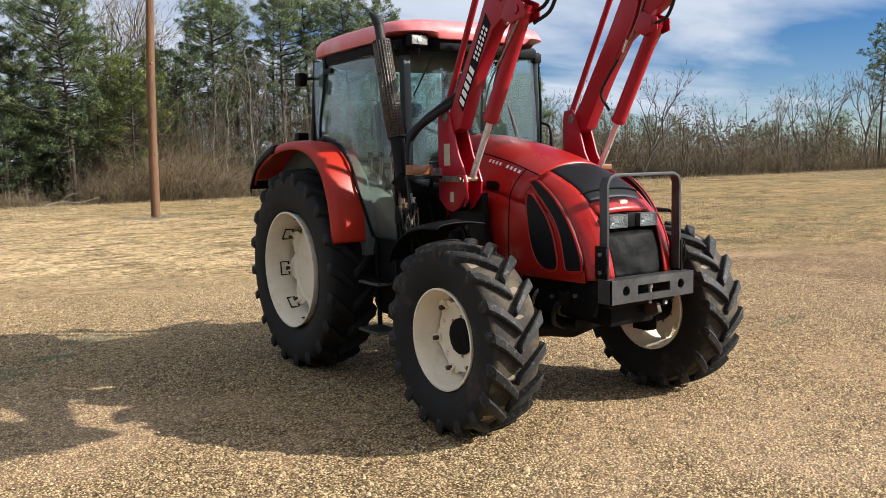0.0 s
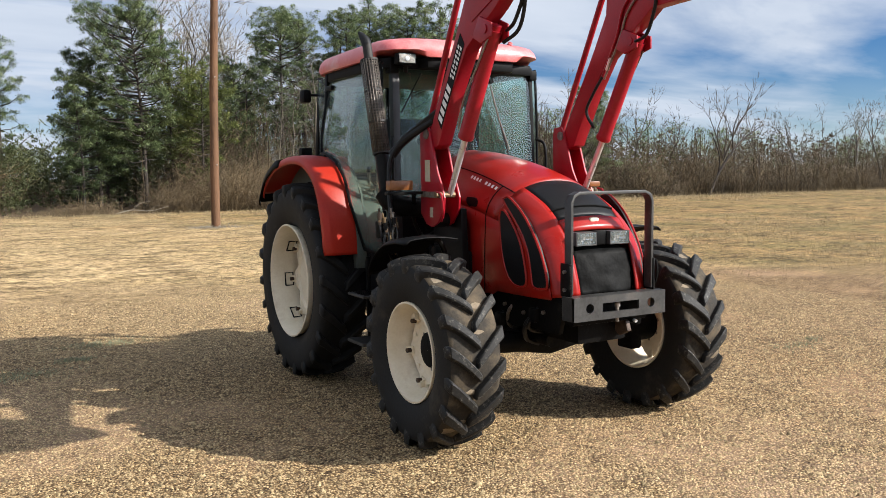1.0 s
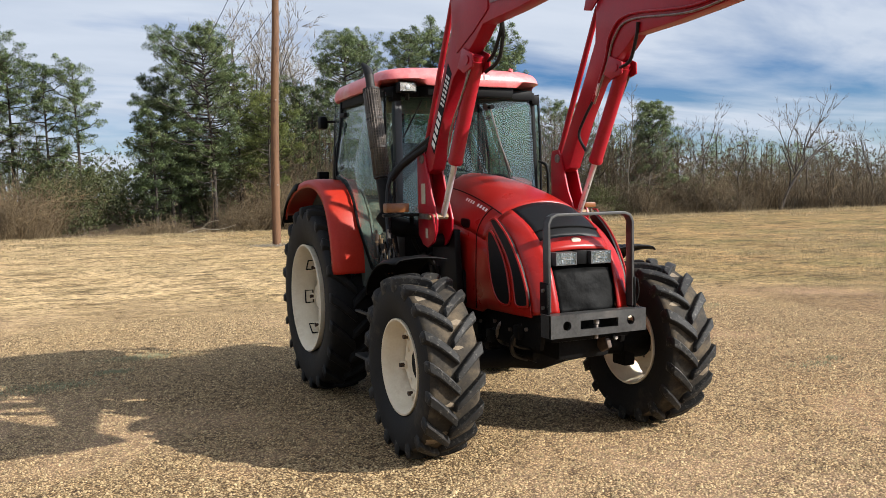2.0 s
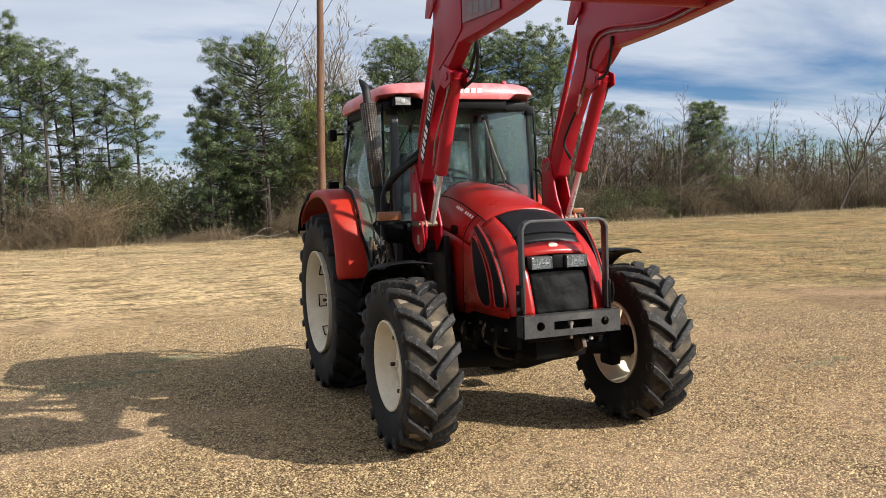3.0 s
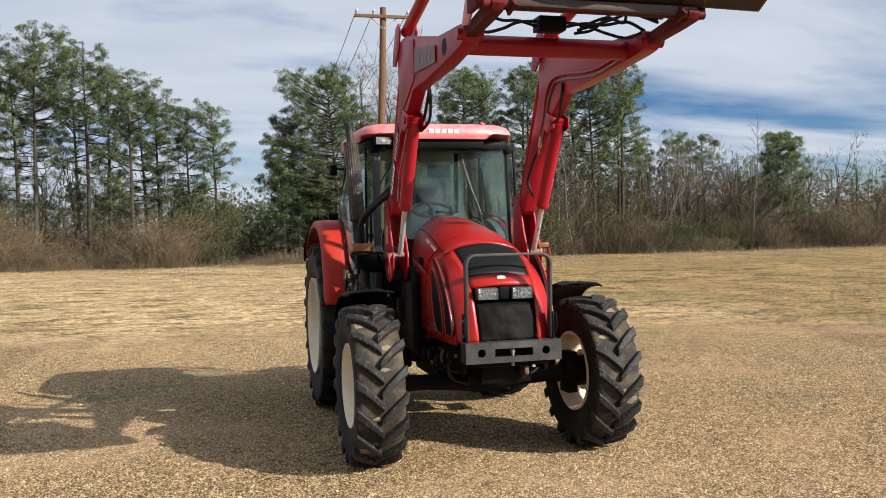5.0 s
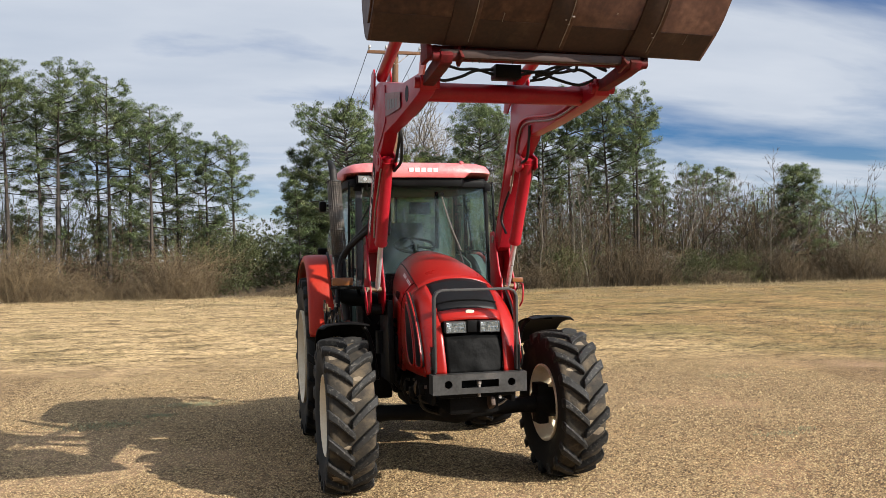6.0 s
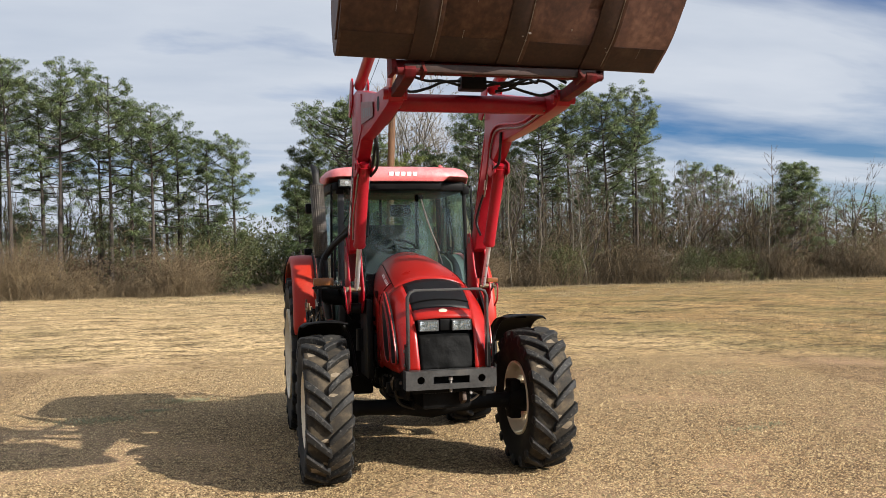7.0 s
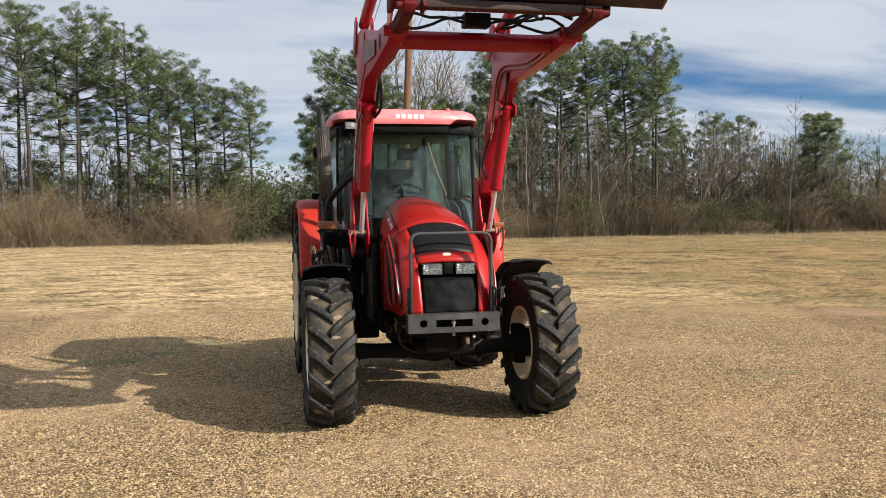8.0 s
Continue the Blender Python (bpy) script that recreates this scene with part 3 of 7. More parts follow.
def build_bonnet():
    g = Geo()
    grid_patch(g, 0, BLACK0, 0, COLS - 1)
    grid_patch(g, BLACK0, ROWS_N - 1, 0, IN0)
    grid_patch(g, BLACK0, ROWS_N - 1, IN1, COLS - 1)
    for j in (0, COLS - 1):
        edge = [GRID[i][j] for i in range(ROWS_N)]
        keep = [edge[0]]
        for p in edge[1:]:
            if p.y < keep[-1].y - 0.004 and p.z > 1.0:
                keep.append(p)
        k, m = len(g.v), 7
        for p in keep:
            for q in range(m):
                g.v.append((p.x * (1 + 0.012 * math.sin(math.pi * q / (m - 1))), p.y, p.z + (0.955 - 0.03 * (p.y > 0) - p.z) * q / (m - 1)))
        for i in range(len(keep) - 1):
            for q in range(m - 1):
                a = k + i * m + q
                g.f.append((a, a + 1, a + m + 1, a + m))
    o = g.ob("bonnet", red, tractor, smooth=50)
    so = o.modifiers.new("thickness", "SOLIDIFY")
    so.thickness, so.offset = 0.012, -1
    p = Geo()
    grid_patch(p, BLACK0, STRIP0, IN0, IN1, -0.004)
    o2 = p.ob("bonnet_panel", mesh_black, o, "black mesh panel in the sloping nose", smooth=60)
    so = o2.modifiers.new("thickness", "SOLIDIFY")
    so.thickness, so.offset = 0.01, -1
    p = Geo()
    i = STRIP0 - 2
    p.tube([GRID[i][j] + grid_normal(i, j) * 0.001 for j in range(IN0, IN1 + 1)], 0.007, 6)
    p.ob("panel_step", black, o2)
    p = Geo()
    grid_patch(p, STRIP0, LAMP0, IN0, IN1, 0.004)
    o3 = p.ob("nose_strip", red, tractor, smooth=60)
    so = o3.modifiers.new("thickness", "SOLIDIFY")
    so.thickness, so.offset = 0.02, -1
    # badge: a plain yellow-white oval
    c = GRID[(STRIP0 + LAMP0) // 2][15] + grid_normal((STRIP0 + LAMP0) // 2, 15) * 0.006
    b = Geo()
    b.front([(c.x + 0.035 * math.cos(a * math.pi / 10), c.z + 0.017 * math.sin(a * math.pi / 10)) for a in range(20)], c.y - 0.006, c.y + 0.02)
    b.ob("badge", cream, o3, "small oval cream badge", bevel=0.002)
    # recess behind the lamps, and the torn cover over the lower grille
    p = Geo()
    grid_patch(p, LAMP0, GRILLE0, IN0, IN1, -0.075)
    p.ob("lamp_recess", black, tractor, smooth=60)
    p = Geo()
    grid_patch(p, GRILLE0, ROWS_N - 1, IN0, IN1, -0.026, 0.020)
    o4 = p.ob("grille_cover", cloth, tractor, "torn black cloth over the grille", smooth=60)
    so = o4.modifiers.new("thickness", "SOLIDIFY")
    so.thickness, so.offset = 0.006, -1
    for s in (-1, 1):
        xa, xb = sorted((s * 0.062, s * 0.208))
        h = Geo().box(min(s * 0.050, s * 0.220), max(s * 0.050, s * 0.220), -0.556, -0.50, 1.282, 1.372)
        lamp = h.ob("headlight", black, tractor, "rectangular headlight with clear lens", bevel=0.008)
        # pale rim round the lens, and a dished bright reflector behind it
        rim = Geo().box(xa - 0.006, xb + 0.006, -0.622, -0.556, 1.362, 1.369).box(xa - 0.006, xb + 0.006, -0.622, -0.556, 1.285, 1.292)
        rim.box(xa - 0.006, xa, -0.622, -0.556, 1.292, 1.362).box(xb, xb + 0.006, -0.622, -0.556, 1.292, 1.362)
        rim.ob("rim", rim_grey, lamp)
        r = Geo()
        n = 12
        for a in range(n + 1):
            for b in range(n + 1):
                u, w = 2 * a / n - 1, 2 * b / n - 1
                dish = max(0.0, 1 - 0.62 * (u * u + w * w))
                r.v.append((xa + (xb - xa) * a / n, -0.607 + 0.046 * dish, 1.292 + 0.070 * b / n))
        r.f.extend((a * (n + 1) + b, (a + 1) * (n + 1) + b, (a + 1) * (n + 1) + b + 1, a * (n + 1) + b + 1) for a in range(n) for b in range(n))
        r.ob("reflector", mirror_steel, lamp, smooth=60)
        l = Geo()
        l.box(xa, xb, -0.626, -0.6175, 1.290, 1.364)
        l.ob("lens", lens_glass, lamp, bevel=0.004)
        bulb = Geo().tube([((xa + xb) / 2, -0.565, 1.327), ((xa + xb) / 2, -0.600, 1.327)], [0.013, 0.010], 14)
        bulb.ob("bulb", dull_steel, lamp)
        for q in (0.28, 0.72):
            xc = xa + (xb - xa) * q
            Geo().box(xc - 0.0014, xc + 0.0014, -0.6172, -0.612, 1.295, 1.359).ob("reflector_rib", dull_steel, lamp)
    bx = Geo().box(-0.04, 0.04, -0.60, -0.52, 1.285, 1.375)
    bx.ob("lamp_divider", black, tractor, bevel=0.006)
    # seams between the lifting hood and its flanks
    for s in (-1, 1):
        j = 15 + s * 8
        g = Geo()
        g.tube([GRID[i][j] + grid_normal(i, j) * 0.0005 for i in range(0, BLACK0 + 1)], 0.0042, 6)
        k = 4 * FINE - 1
        row = [GRID[k][q] + grid_normal(k, q) * 0.0005 for q in (range(j, COLS) if s > 0 else range(j, -1, -1))]
        low = row[-1]
        row += [Vector((low.x * (1 + 0.012 * math.sin(math.pi * q / 6)), low.y + 0.02 * q / 6, low.z + (0.94 - low.z) * q / 6)) for q in range(1, 7)]
        g.tube(row, 0.0045, 6)
        g.ob("seam", black, o)
    # two dark vents in each flank, with their louvres
    crescent = [(-0.11, 1.575), (-0.17, 1.588), (-0.24, 1.553), (-0.34, 1.475), (-0.43, 1.37), (-0.505, 1.25), (-0.555, 1.13), (-0.568, 1.045), (-0.54, 1.025), (-0.44, 1.025),
                (-0.415, 1.10), (-0.39, 1.22), (-0.335, 1.33), (-0.25, 1.435), (-0.15, 1.53)]
    dee = [(-0.085, 1.50), (-0.13, 1.495), (-0.195, 1.44), (-0.27, 1.35), (-0.325, 1.24), (-0.358, 1.11), (-0.360, 1.04), (-0.32, 1.015), (-0.24, 1.02),
           (-0.165, 1.07), (-0.11, 1.18), (-0.082, 1.32), (-0.072, 1.44)]
    for s in (-1, 1):
        for name, poly in (("side_vent", crescent), ("side_vent", dee)):
            line = bend([(y, z, 0) for y, z in poly + poly[:1]], 3)[:-1]
            g = Geo()
            n = len(line)
            for dx in (0.0035, -0.02):
                for p in line:
                    g.v.append((s * (side_x(p.x) * 1.010 + dx), p.x, p.y))
            g.f.append(tuple(range(n)))
            g.f.append(tuple(range(2 * n - 1, n - 1, -1)))
            for i in range(n):
                g.f.append((i, i + n, (i + 1) % n + n, (i + 1) % n))
            vent = g.ob(name, mesh_black, tractor, "black mesh vent set in the red flank", smooth=20)
            rim = Geo().tube([(s * (side_x(p.x) * 1.010 + 0.002), p.x, p.y) for p in line + line[:1]], 0.008, 6, caps=False)
            rim.ob("vent_frame", red, vent)
    for s in (-1, 1):
        g = Geo()
        ring = [(0.30 + 0.075 * math.copysign(abs(math.cos(a)) ** 0.6, math.cos(a)), 1.545 + 0.033 * math.copysign(abs(math.sin(a)) ** 0.6, math.sin(a)) + 0.01 * math.cos(a)) for a in np.linspace(0, 2 * math.pi, 20)[:-1]]
        g.plate(ring, s * (side_x(0.30) - 0.01), s * (side_x(0.30) * 1.012 + 0.006))
        g.ob("hand_hole", black, tractor, bevel=0.003)
        # model lettering: plain pale bars laid on the shoulder
        for q in range(9):
            if q == 4:
                continue
            y = 0.44 - q * 0.043
            corners = []
            for dy, jj in ((0.0, 5.5), (-0.020, 5.5), (-0.017, 6.2), (0.003, 6.2)):
                i = float(np.interp(-(y + dy), [-GRID[k][6].y for k in range(ROWS_N)], range(ROWS_N)))
                j = jj if s < 0 else COLS - 1 - jj
                a, b, fi, fj = int(i), int(j), i - int(i), j - int(j)
                p = GRID[a][b].lerp(GRID[a + 1][b], fi).lerp(GRID[a][b + 1].lerp(GRID[a + 1][b + 1], fi), fj)
                corners.append((p, grid_normal(a, b)))
            g = Geo().add([p + n * 0.003 for p, n in corners] + [p - n * 0.002 for p, n in corners], [(0, 1, 2, 3), (4, 7, 6, 5), (0, 4, 5, 1), (1, 5, 6, 2), (2, 6, 7, 3), (3, 7, 4, 0)])
            g.ob("model_marking", white_vinyl, o)


build_bonnet()


def build_bumper():
    g = Geo()
    # face plate made of pieces round its openings
    yf, yb = -0.792, -0.772
    def face(x0, x1, z0, z1):
        for y in (yf, yb):
            g.add([(x0, y, z0), (x1, y, z0), (x1, y, z1), (x0, y, z1)], [(0, 1, 2, 3)])

    def wall(xa, za, xb, zb):
        g.add([(xa, yf, za), (xb, yf, zb), (xb, yb, zb), (xa, yb, za)], [(0, 1, 2, 3)])

    face(-0.365, 0.365, 0.962, 0.992)
    face(-0.365, 0.365, 0.845, 0.878)
    face(-0.145, 0.145, 0.878, 0.888)
    face(-0.145, 0.145, 0.945, 0.962)
    for z in (0.845, 0.992):
        wall(-0.365, z, 0.365, z)
    for z in (0.888, 0.945):
        wall(-0.145, z, 0.145, z)
    for x in (-0.145, 0.145):
        wall(x, 0.888, x, 0.945)
    for x0, x1 in ((-0.365, -0.145), (0.145, 0.365)):
        xm, r, n = math.copysign(0.245, x0 + x1), 0.030, 20
        turns = sorted([2 * math.pi * i / n for i in range(n)] + [math.atan2(dz, dx) % (2 * math.pi) for dx in (x0 - xm, x1 - xm) for dz in (-0.042, 0.042)])
        n = len(turns)
        inner = [(xm + r * math.cos(w), 0.920 + r * math.sin(w)) for w in turns]
        outer = []
        for w in turns:
            c, s = math.cos(w), math.sin(w)
            k = min((((x1 - xm) if c > 0 else (xm - x0)) / abs(c)) if abs(c) > 1e-6 else 9, (0.042 / abs(s)) if abs(s) > 1e-6 else 9)
            outer.append((xm + k * c, 0.920 + k * s))
        k0 = len(g.v)
        for y in (yf, yb):
            g.v += [(x, y, z) for x, z in inner] + [(x, y, z) for x, z in outer]
        for i in range(n):
            j = (i + 1) % n
            g.f += [(k0 + i, k0 + j, k0 + n + j, k0 + n + i), (k0 + 2 * n + i, k0 + 3 * n + i, k0 + 3 * n + j, k0 + 2 * n + j), (k0 + i, k0 + 2 * n + i, k0 + 2 * n + j, k0 + j)]
    g.box(-0.352, 0.352, yb + 0.001, yb + 0.09, 0.980, 0.989)
    g.box(-0.365, -0.352, yb, yb + 0.10, 0.845, 0.992)
    g.box(0.352, 0.365, yb, yb + 0.10, 0.845, 0.992)
    b = g.ob("bumper", bar_grey, tractor, "dark grey steel bumper plate with round holes", smooth=30)
    Geo().tube([(0.0, -0.755, 0.815), (0.0, -0.755, 0.905), (0.0, -0.755, 0.91), (0.0, -0.755, 0.935)], [0.012, 0.012, 0.019, 0.019], 10).ob("hitch_pin", dull_steel, b)
    Geo().box(-0.15, 0.15, -0.765, -0.60, 0.865, 0.875).ob("hitch_plate", black_metal, b)
    # guard of flat bar in front of the nose
    w, t = 0.322, 0.065
    pts = [(-w, 1.0), (-w, 1.56), (-w + 0.02, 1.60), (-w + 0.06, 1.617), (w - 0.06, 1.617), (w - 0.02, 1.60), (w, 1.56), (w, 1.0)]
    g = Geo()
    n = len(pts)
    c = 0.013
    for i, (x, z) in enumerate(pts):
        a, b2 = pts[max(i - 1, 0)], pts[min(i + 1, n - 1)]
        dx, dz = b2[0] - a[0], b2[1] - a[1]
        ln = math.hypot(dx, dz)
        nx, nz = -dz / ln, dx / ln
        for sgn, y in ((1, -0.717), (1, -0.717 + t), (-1, -0.717 + t), (-1, -0.717)):
            g.v.append((x + nx * c * sgn / 2 * 1.4, y, z + nz * c * sgn / 2 * 1.4))
    for i in range(n - 1):
        for q in range(4):
            g.f.append((i * 4 + q, i * 4 + (q + 1) % 4, i * 4 + 4 + (q + 1) % 4, i * 4 + 4 + q))
    g.f += [(0, 1, 2, 3), (4 * n - 1, 4 * n - 2, 4 * n - 3, 4 * n - 4)]
    gd = g.ob("nose_guard", bar_grey, tractor, "bent black flat-bar guard before the nose", bevel=0.002)
    for s in (-1, 1):
        Geo().box(min(s * 0.326, s * 0.342), max(s * 0.326, s * 0.342), -0.725, -0.625, 0.985, 1.19).ob("guard_bracket", black_metal, gd, bevel=0.003)
        for z in (1.03, 1.14):
            Geo().tube([(s * 0.332, -0.675, z), (s * 0.357, -0.675, z)], 0.013, 6).ob("bolt", dull_steel, gd)
        Geo().tube(bend([(s * 0.348, -0.72, 1.03), (s * 0.352, -0.735, 1.10), (s * 0.350, -0.725, 1.18)], 4), 0.007, 6).ob("hook", black_metal, gd)


build_bumper()


# ---------------------------------------------------------------- wheels
def build_wheel(name, x, y, R, W, rim_r, lugs, s, front):
    """A wheel about its own axle; the outer face points along +x before the side s is applied."""
    hw = W / 2
    rim = Geo()
    b = hw * (0.80 if front else 0.96)
    rim.spin([(rim_r, b), (rim_r, b + 0.012), (rim_r - 0.012, b + 0.014), (rim_r - 0.022, b - 0.004), (rim_r - 0.035, b - 0.03), (rim_r - 0.045, b - 0.10), (rim_r - 0.06, 0.03), (rim_r - 0.06, -0.03),
              (rim_r - 0.045, -b + 0.08), (rim_r - 0.022, -b + 0.004), (rim_r - 0.012, -b - 0.014), (rim_r, -b - 0.012), (rim_r, -b),
              (rim_r - 0.010, -b + 0.03), (rim_r - 0.048, -0.03), (rim_r - 0.048, 0.03), (rim_r - 0.010, b - 0.03)], 64)
    n, petals = 96, 8 if not front else 6
    din, off = rim_r - 0.062, (0.012 if front else 0.0)
    outline = []
    for i in range(n):
        a = 2 * math.pi * i / n
        k = 0.5 + 0.5 * math.cos(petals * a)
        r = din * (0.72 + 0.275 * k ** 0.6)
        outline.append((r * math.cos(a), r * math.sin(a)))
    k0 = len(rim.v)
    mid, hub_r = rim_r * 0.56, rim_r * (0.36 if front else 0.34)
    dish = -0.03 if front else -0.06
    rings = [(1.0, off), (None, off + 0.004), (0, off + dish), (1, off + dish)]
    for kind, xo in (("out", off), ("mid", off + 0.006), ("in", off + dish), ("hub", off + dish)):
        for i in range(n):
            a = 2 * math.pi * i / n
            if kind == "out":
                yy, zz = outline[i]
            else:
                r = {"mid": mid + 0.04, "in": mid - 0.03, "hub": hub_r * 0.5}[kind]
                yy, zz = r * math.cos(a), r * math.sin(a)
            rim.v.append((xo, yy, zz))
    for q in range(3):
        for i in range(n):
            j = (i + 1) % n
            rim.f.append((k0 + q * n + i, k0 + q * n + j, k0 + (q + 1) * n + j, k0 + (q + 1) * n + i))
    k1 = len(rim.v)
    for i in range(n):
        yy, zz = outline[i]
        rim.v.append((off - 0.014, yy, zz))
    for i in range(n):
        j = (i + 1) % n
        rim.f.append((k0 + i, k1 + i, k1 + j, k0 + j))
    rim.f.append(tuple(k1 + i for i in range(n - 1, -1, -1)))
    if s < 0:
        rim.mirror()
    wheel = rim.ob(name, cream, tractor, "cream-painted steel wheel", smooth=40)
    wheel.location = (x, y, R - 0.012)
    wheel.rotation_euler = (random.uniform(0, 6), 0, 0)

    def sub(geo, nm, mat, label="", bevel=0.0, smooth=35):
        if s < 0:
            geo.mirror()
        return geo.ob(nm, mat, wheel, label, bevel, smooth)

    # brackets that hold the disc to the rim
    for i in range(petals):
        a = 2 * math.pi * i / petals
        c, sn = math.cos(a), math.sin(a)
        rr = din * 0.985
        g = Geo()
        pts = [(off - 0.03, rr + 0.012), (off + 0.028, rr + 0.018), (off + 0.034, rr - 0.035), (off + 0.012, rr - 0.05), (off - 0.02, rr - 0.05)]
        wd = 0.03 if not front else 0.026
        for q in (-wd, wd):
            g.v += [(px, pr * c - q * sn, pr * sn + q * c) for px, pr in pts]
        m = len(pts)
        g.f += [tuple(range(m)), tuple(range(2 * m - 1, m - 1, -1))] + [(q, q + m, (q + 1) % m + m, (q + 1) % m) for q in range(m)]
        sub(g, "wheel_bracket", cream, bevel=0.003)
        g = Geo()
        cy, cz = (rr - 0.035) * c, (rr - 0.035) * sn
        g.disc((cy, cz), 0.017, off + 0.02, off + 0.052, 6)
        sub(g, "bolt", bolt_rust)
        if not front:
            ra, hwid = din + 0.004, 0.058
            loop = [(off + 0.085, -hwid), (off + 0.085, hwid), (off + 0.012, hwid), (off + 0.012, -hwid)]
            g = Geo().tube([(px, (ra - 0.006) * c - q * sn, (ra - 0.006) * sn + q * c) for px, q in [*loop, loop[0]]], 0.0065, 6)
            sub(g, "bracket_edge", black_metal)
    hub = Geo()
    if front:
        hub.spin([(0.001, 0.025), (0.09, 0.025), (0.114, 0.015), (0.124, -0.03), (0.125, -0.06), (0.125, -0.12), (0.09, -0.24), (0.001, -0.24)], 32, closed=False)
    else:
        hub.spin([(0.001, -0.02), (0.05, -0.022), (0.07, -0.05), (0.10, -0.065), (0.15, -0.075), (0.15, -0.16), (0.12, -0.34), (0.001, -0.34)], 32, closed=False)
    sub(hub, "hub", greasy if front else black_metal, "black greasy hub")
    for i in range(8):
        a = 2 * math.pi * (i + 0.5) / 8
        g = Geo().disc(((mid - 0.055 if front else 0.19) * math.cos(a), (mid - 0.055 if front else 0.19) * math.sin(a)), 0.013, off + dish - 0.002, off + dish + 0.018, 6)
        sub(g, "wheel_nut", dull_steel)
    # tyre: carcass, then lugs
    t = Geo()
    e = 0.05 if front else 0.052
    prof = [(rim_r - 0.004, hw * 0.76), (rim_r + 0.025, hw * 0.86), (rim_r + (R - rim_r) * 0.35, hw * 0.985), (rim_r + (R - rim_r) * 0.58, hw * 1.0), (R - e - 0.055, hw * 0.985),
            (R - e - 0.018, hw * 0.93), (R - e - 0.004, hw * 0.78), (R - e, hw * 0.4), (R - e + 0.002, 0.0)]
    prof = prof + [(r, -xx) for r, xx in prof[-2::-1]]
    prof += [(rim_r - 0.012, -hw * 0.7), (rim_r - 0.012, hw * 0.7)]
    t.spin(prof, 72)
    tyre = sub(t, "tyre", rubber_tread if front else rubber, "black tractor tyre with dusty chevron lugs", smooth=50)
    if front:
        tyre.data.materials.append(tread_base)
        for p in tyre.data.polygons:
            c = p.center
            if math.hypot(c.y, c.z) > R - e - 0.03:
                p.material_index = 1
    lead = (W * 0.50) / R
    if front:
        for i in range(14):
            a0, xm, wx, wa = random.uniform(0, 6.28), random.uniform(-0.1, 0.1), random.uniform(0.05, 0.09), random.uniform(0.05, 0.10)
            g = Geo()
            m = 10
            for k in range(m):
                a = 2 * math.pi * k / m
                q = random.uniform(0.75, 1.2)
                ph = a0 + wa * q * math.sin(a)
                rr = R - e - 0.004
                g.v.append((xm + wx * q * math.cos(a), -rr * math.sin(ph), rr * math.cos(ph)))
            rr = R - e + 0.006
            g.v.append((xm, -rr * math.sin(a0), rr * math.cos(a0)))
            g.f += [(k, (k + 1) % m, m) for k in range(m)]
            sub(g, "mud_cake", mud)
    for sd in (-1, 1):
        for i in range(lugs):
            p0 = 2 * math.pi * (i + (0.5 if sd > 0 else 0.0)) / lugs
            g = Geo()
            steps = 8
            jit = random.uniform(-0.006, 0.004)
            p0 += random.uniform(-0.014, 0.014)
            fat = random.uniform(0.85, 1.18)
            for k in range(steps + 1):
                f = k / steps
                if k < steps:
                    u = f * steps / (steps - 1)
                    xx = -0.035 * hw * 2 + u * (hw * 1.03 + 0.035 * hw * 2)
                    top = R - 0.004 - 0.022 * u ** 3 + jit
                    low = R - e - 0.012 - 0.03 * u ** 3
                else:
                    u = 1.0
                    xx = hw * 1.045
                    top, low = R - 0.085, R - 0.16
                ph = p0 + lead * (1 - u) ** 1.15
                wt = fat * (0.030 + 0.010 * u) / R
                wb = wt + 0.012 / R
                if k == 0:
                    top -= 0.006
                for rr, da in ((low, -wb), (top, -wt), (top, wt), (low, wb)):
                    in_x = xx if rr == top or k < steps - 1 else xx - 0.02
                    g.v.append((sd * in_x, -rr * math.sin(ph + da), rr * math.cos(ph + da)))
            for k in range(steps):
                for q in range(4):
                    g.f.append((k * 4 + q, k * 4 + (q + 1) % 4, k * 4 + 4 + (q + 1) % 4, k * 4 + 4 + q))
            g.f += [(0, 1, 2, 3), (4 * steps + 3, 4 * steps + 2, 4 * steps + 1, 4 * steps)]
            if s < 0:
                g.mirror()
            o = g.ob("tread_lug", lug_rubber if front else rubber, tyre, bevel=0.007, segments=1)
            o.parent = wheel
    return wheel


for side in (-1, 1):
    build_wheel("front_wheel", side * 0.930, -0.03, 0.625, 0.37, 0.325, 18, side, True)
    build_wheel("rear_wheel", side * 0.885, 2.25, 0.848, 0.40, 0.488, 20, side, False)


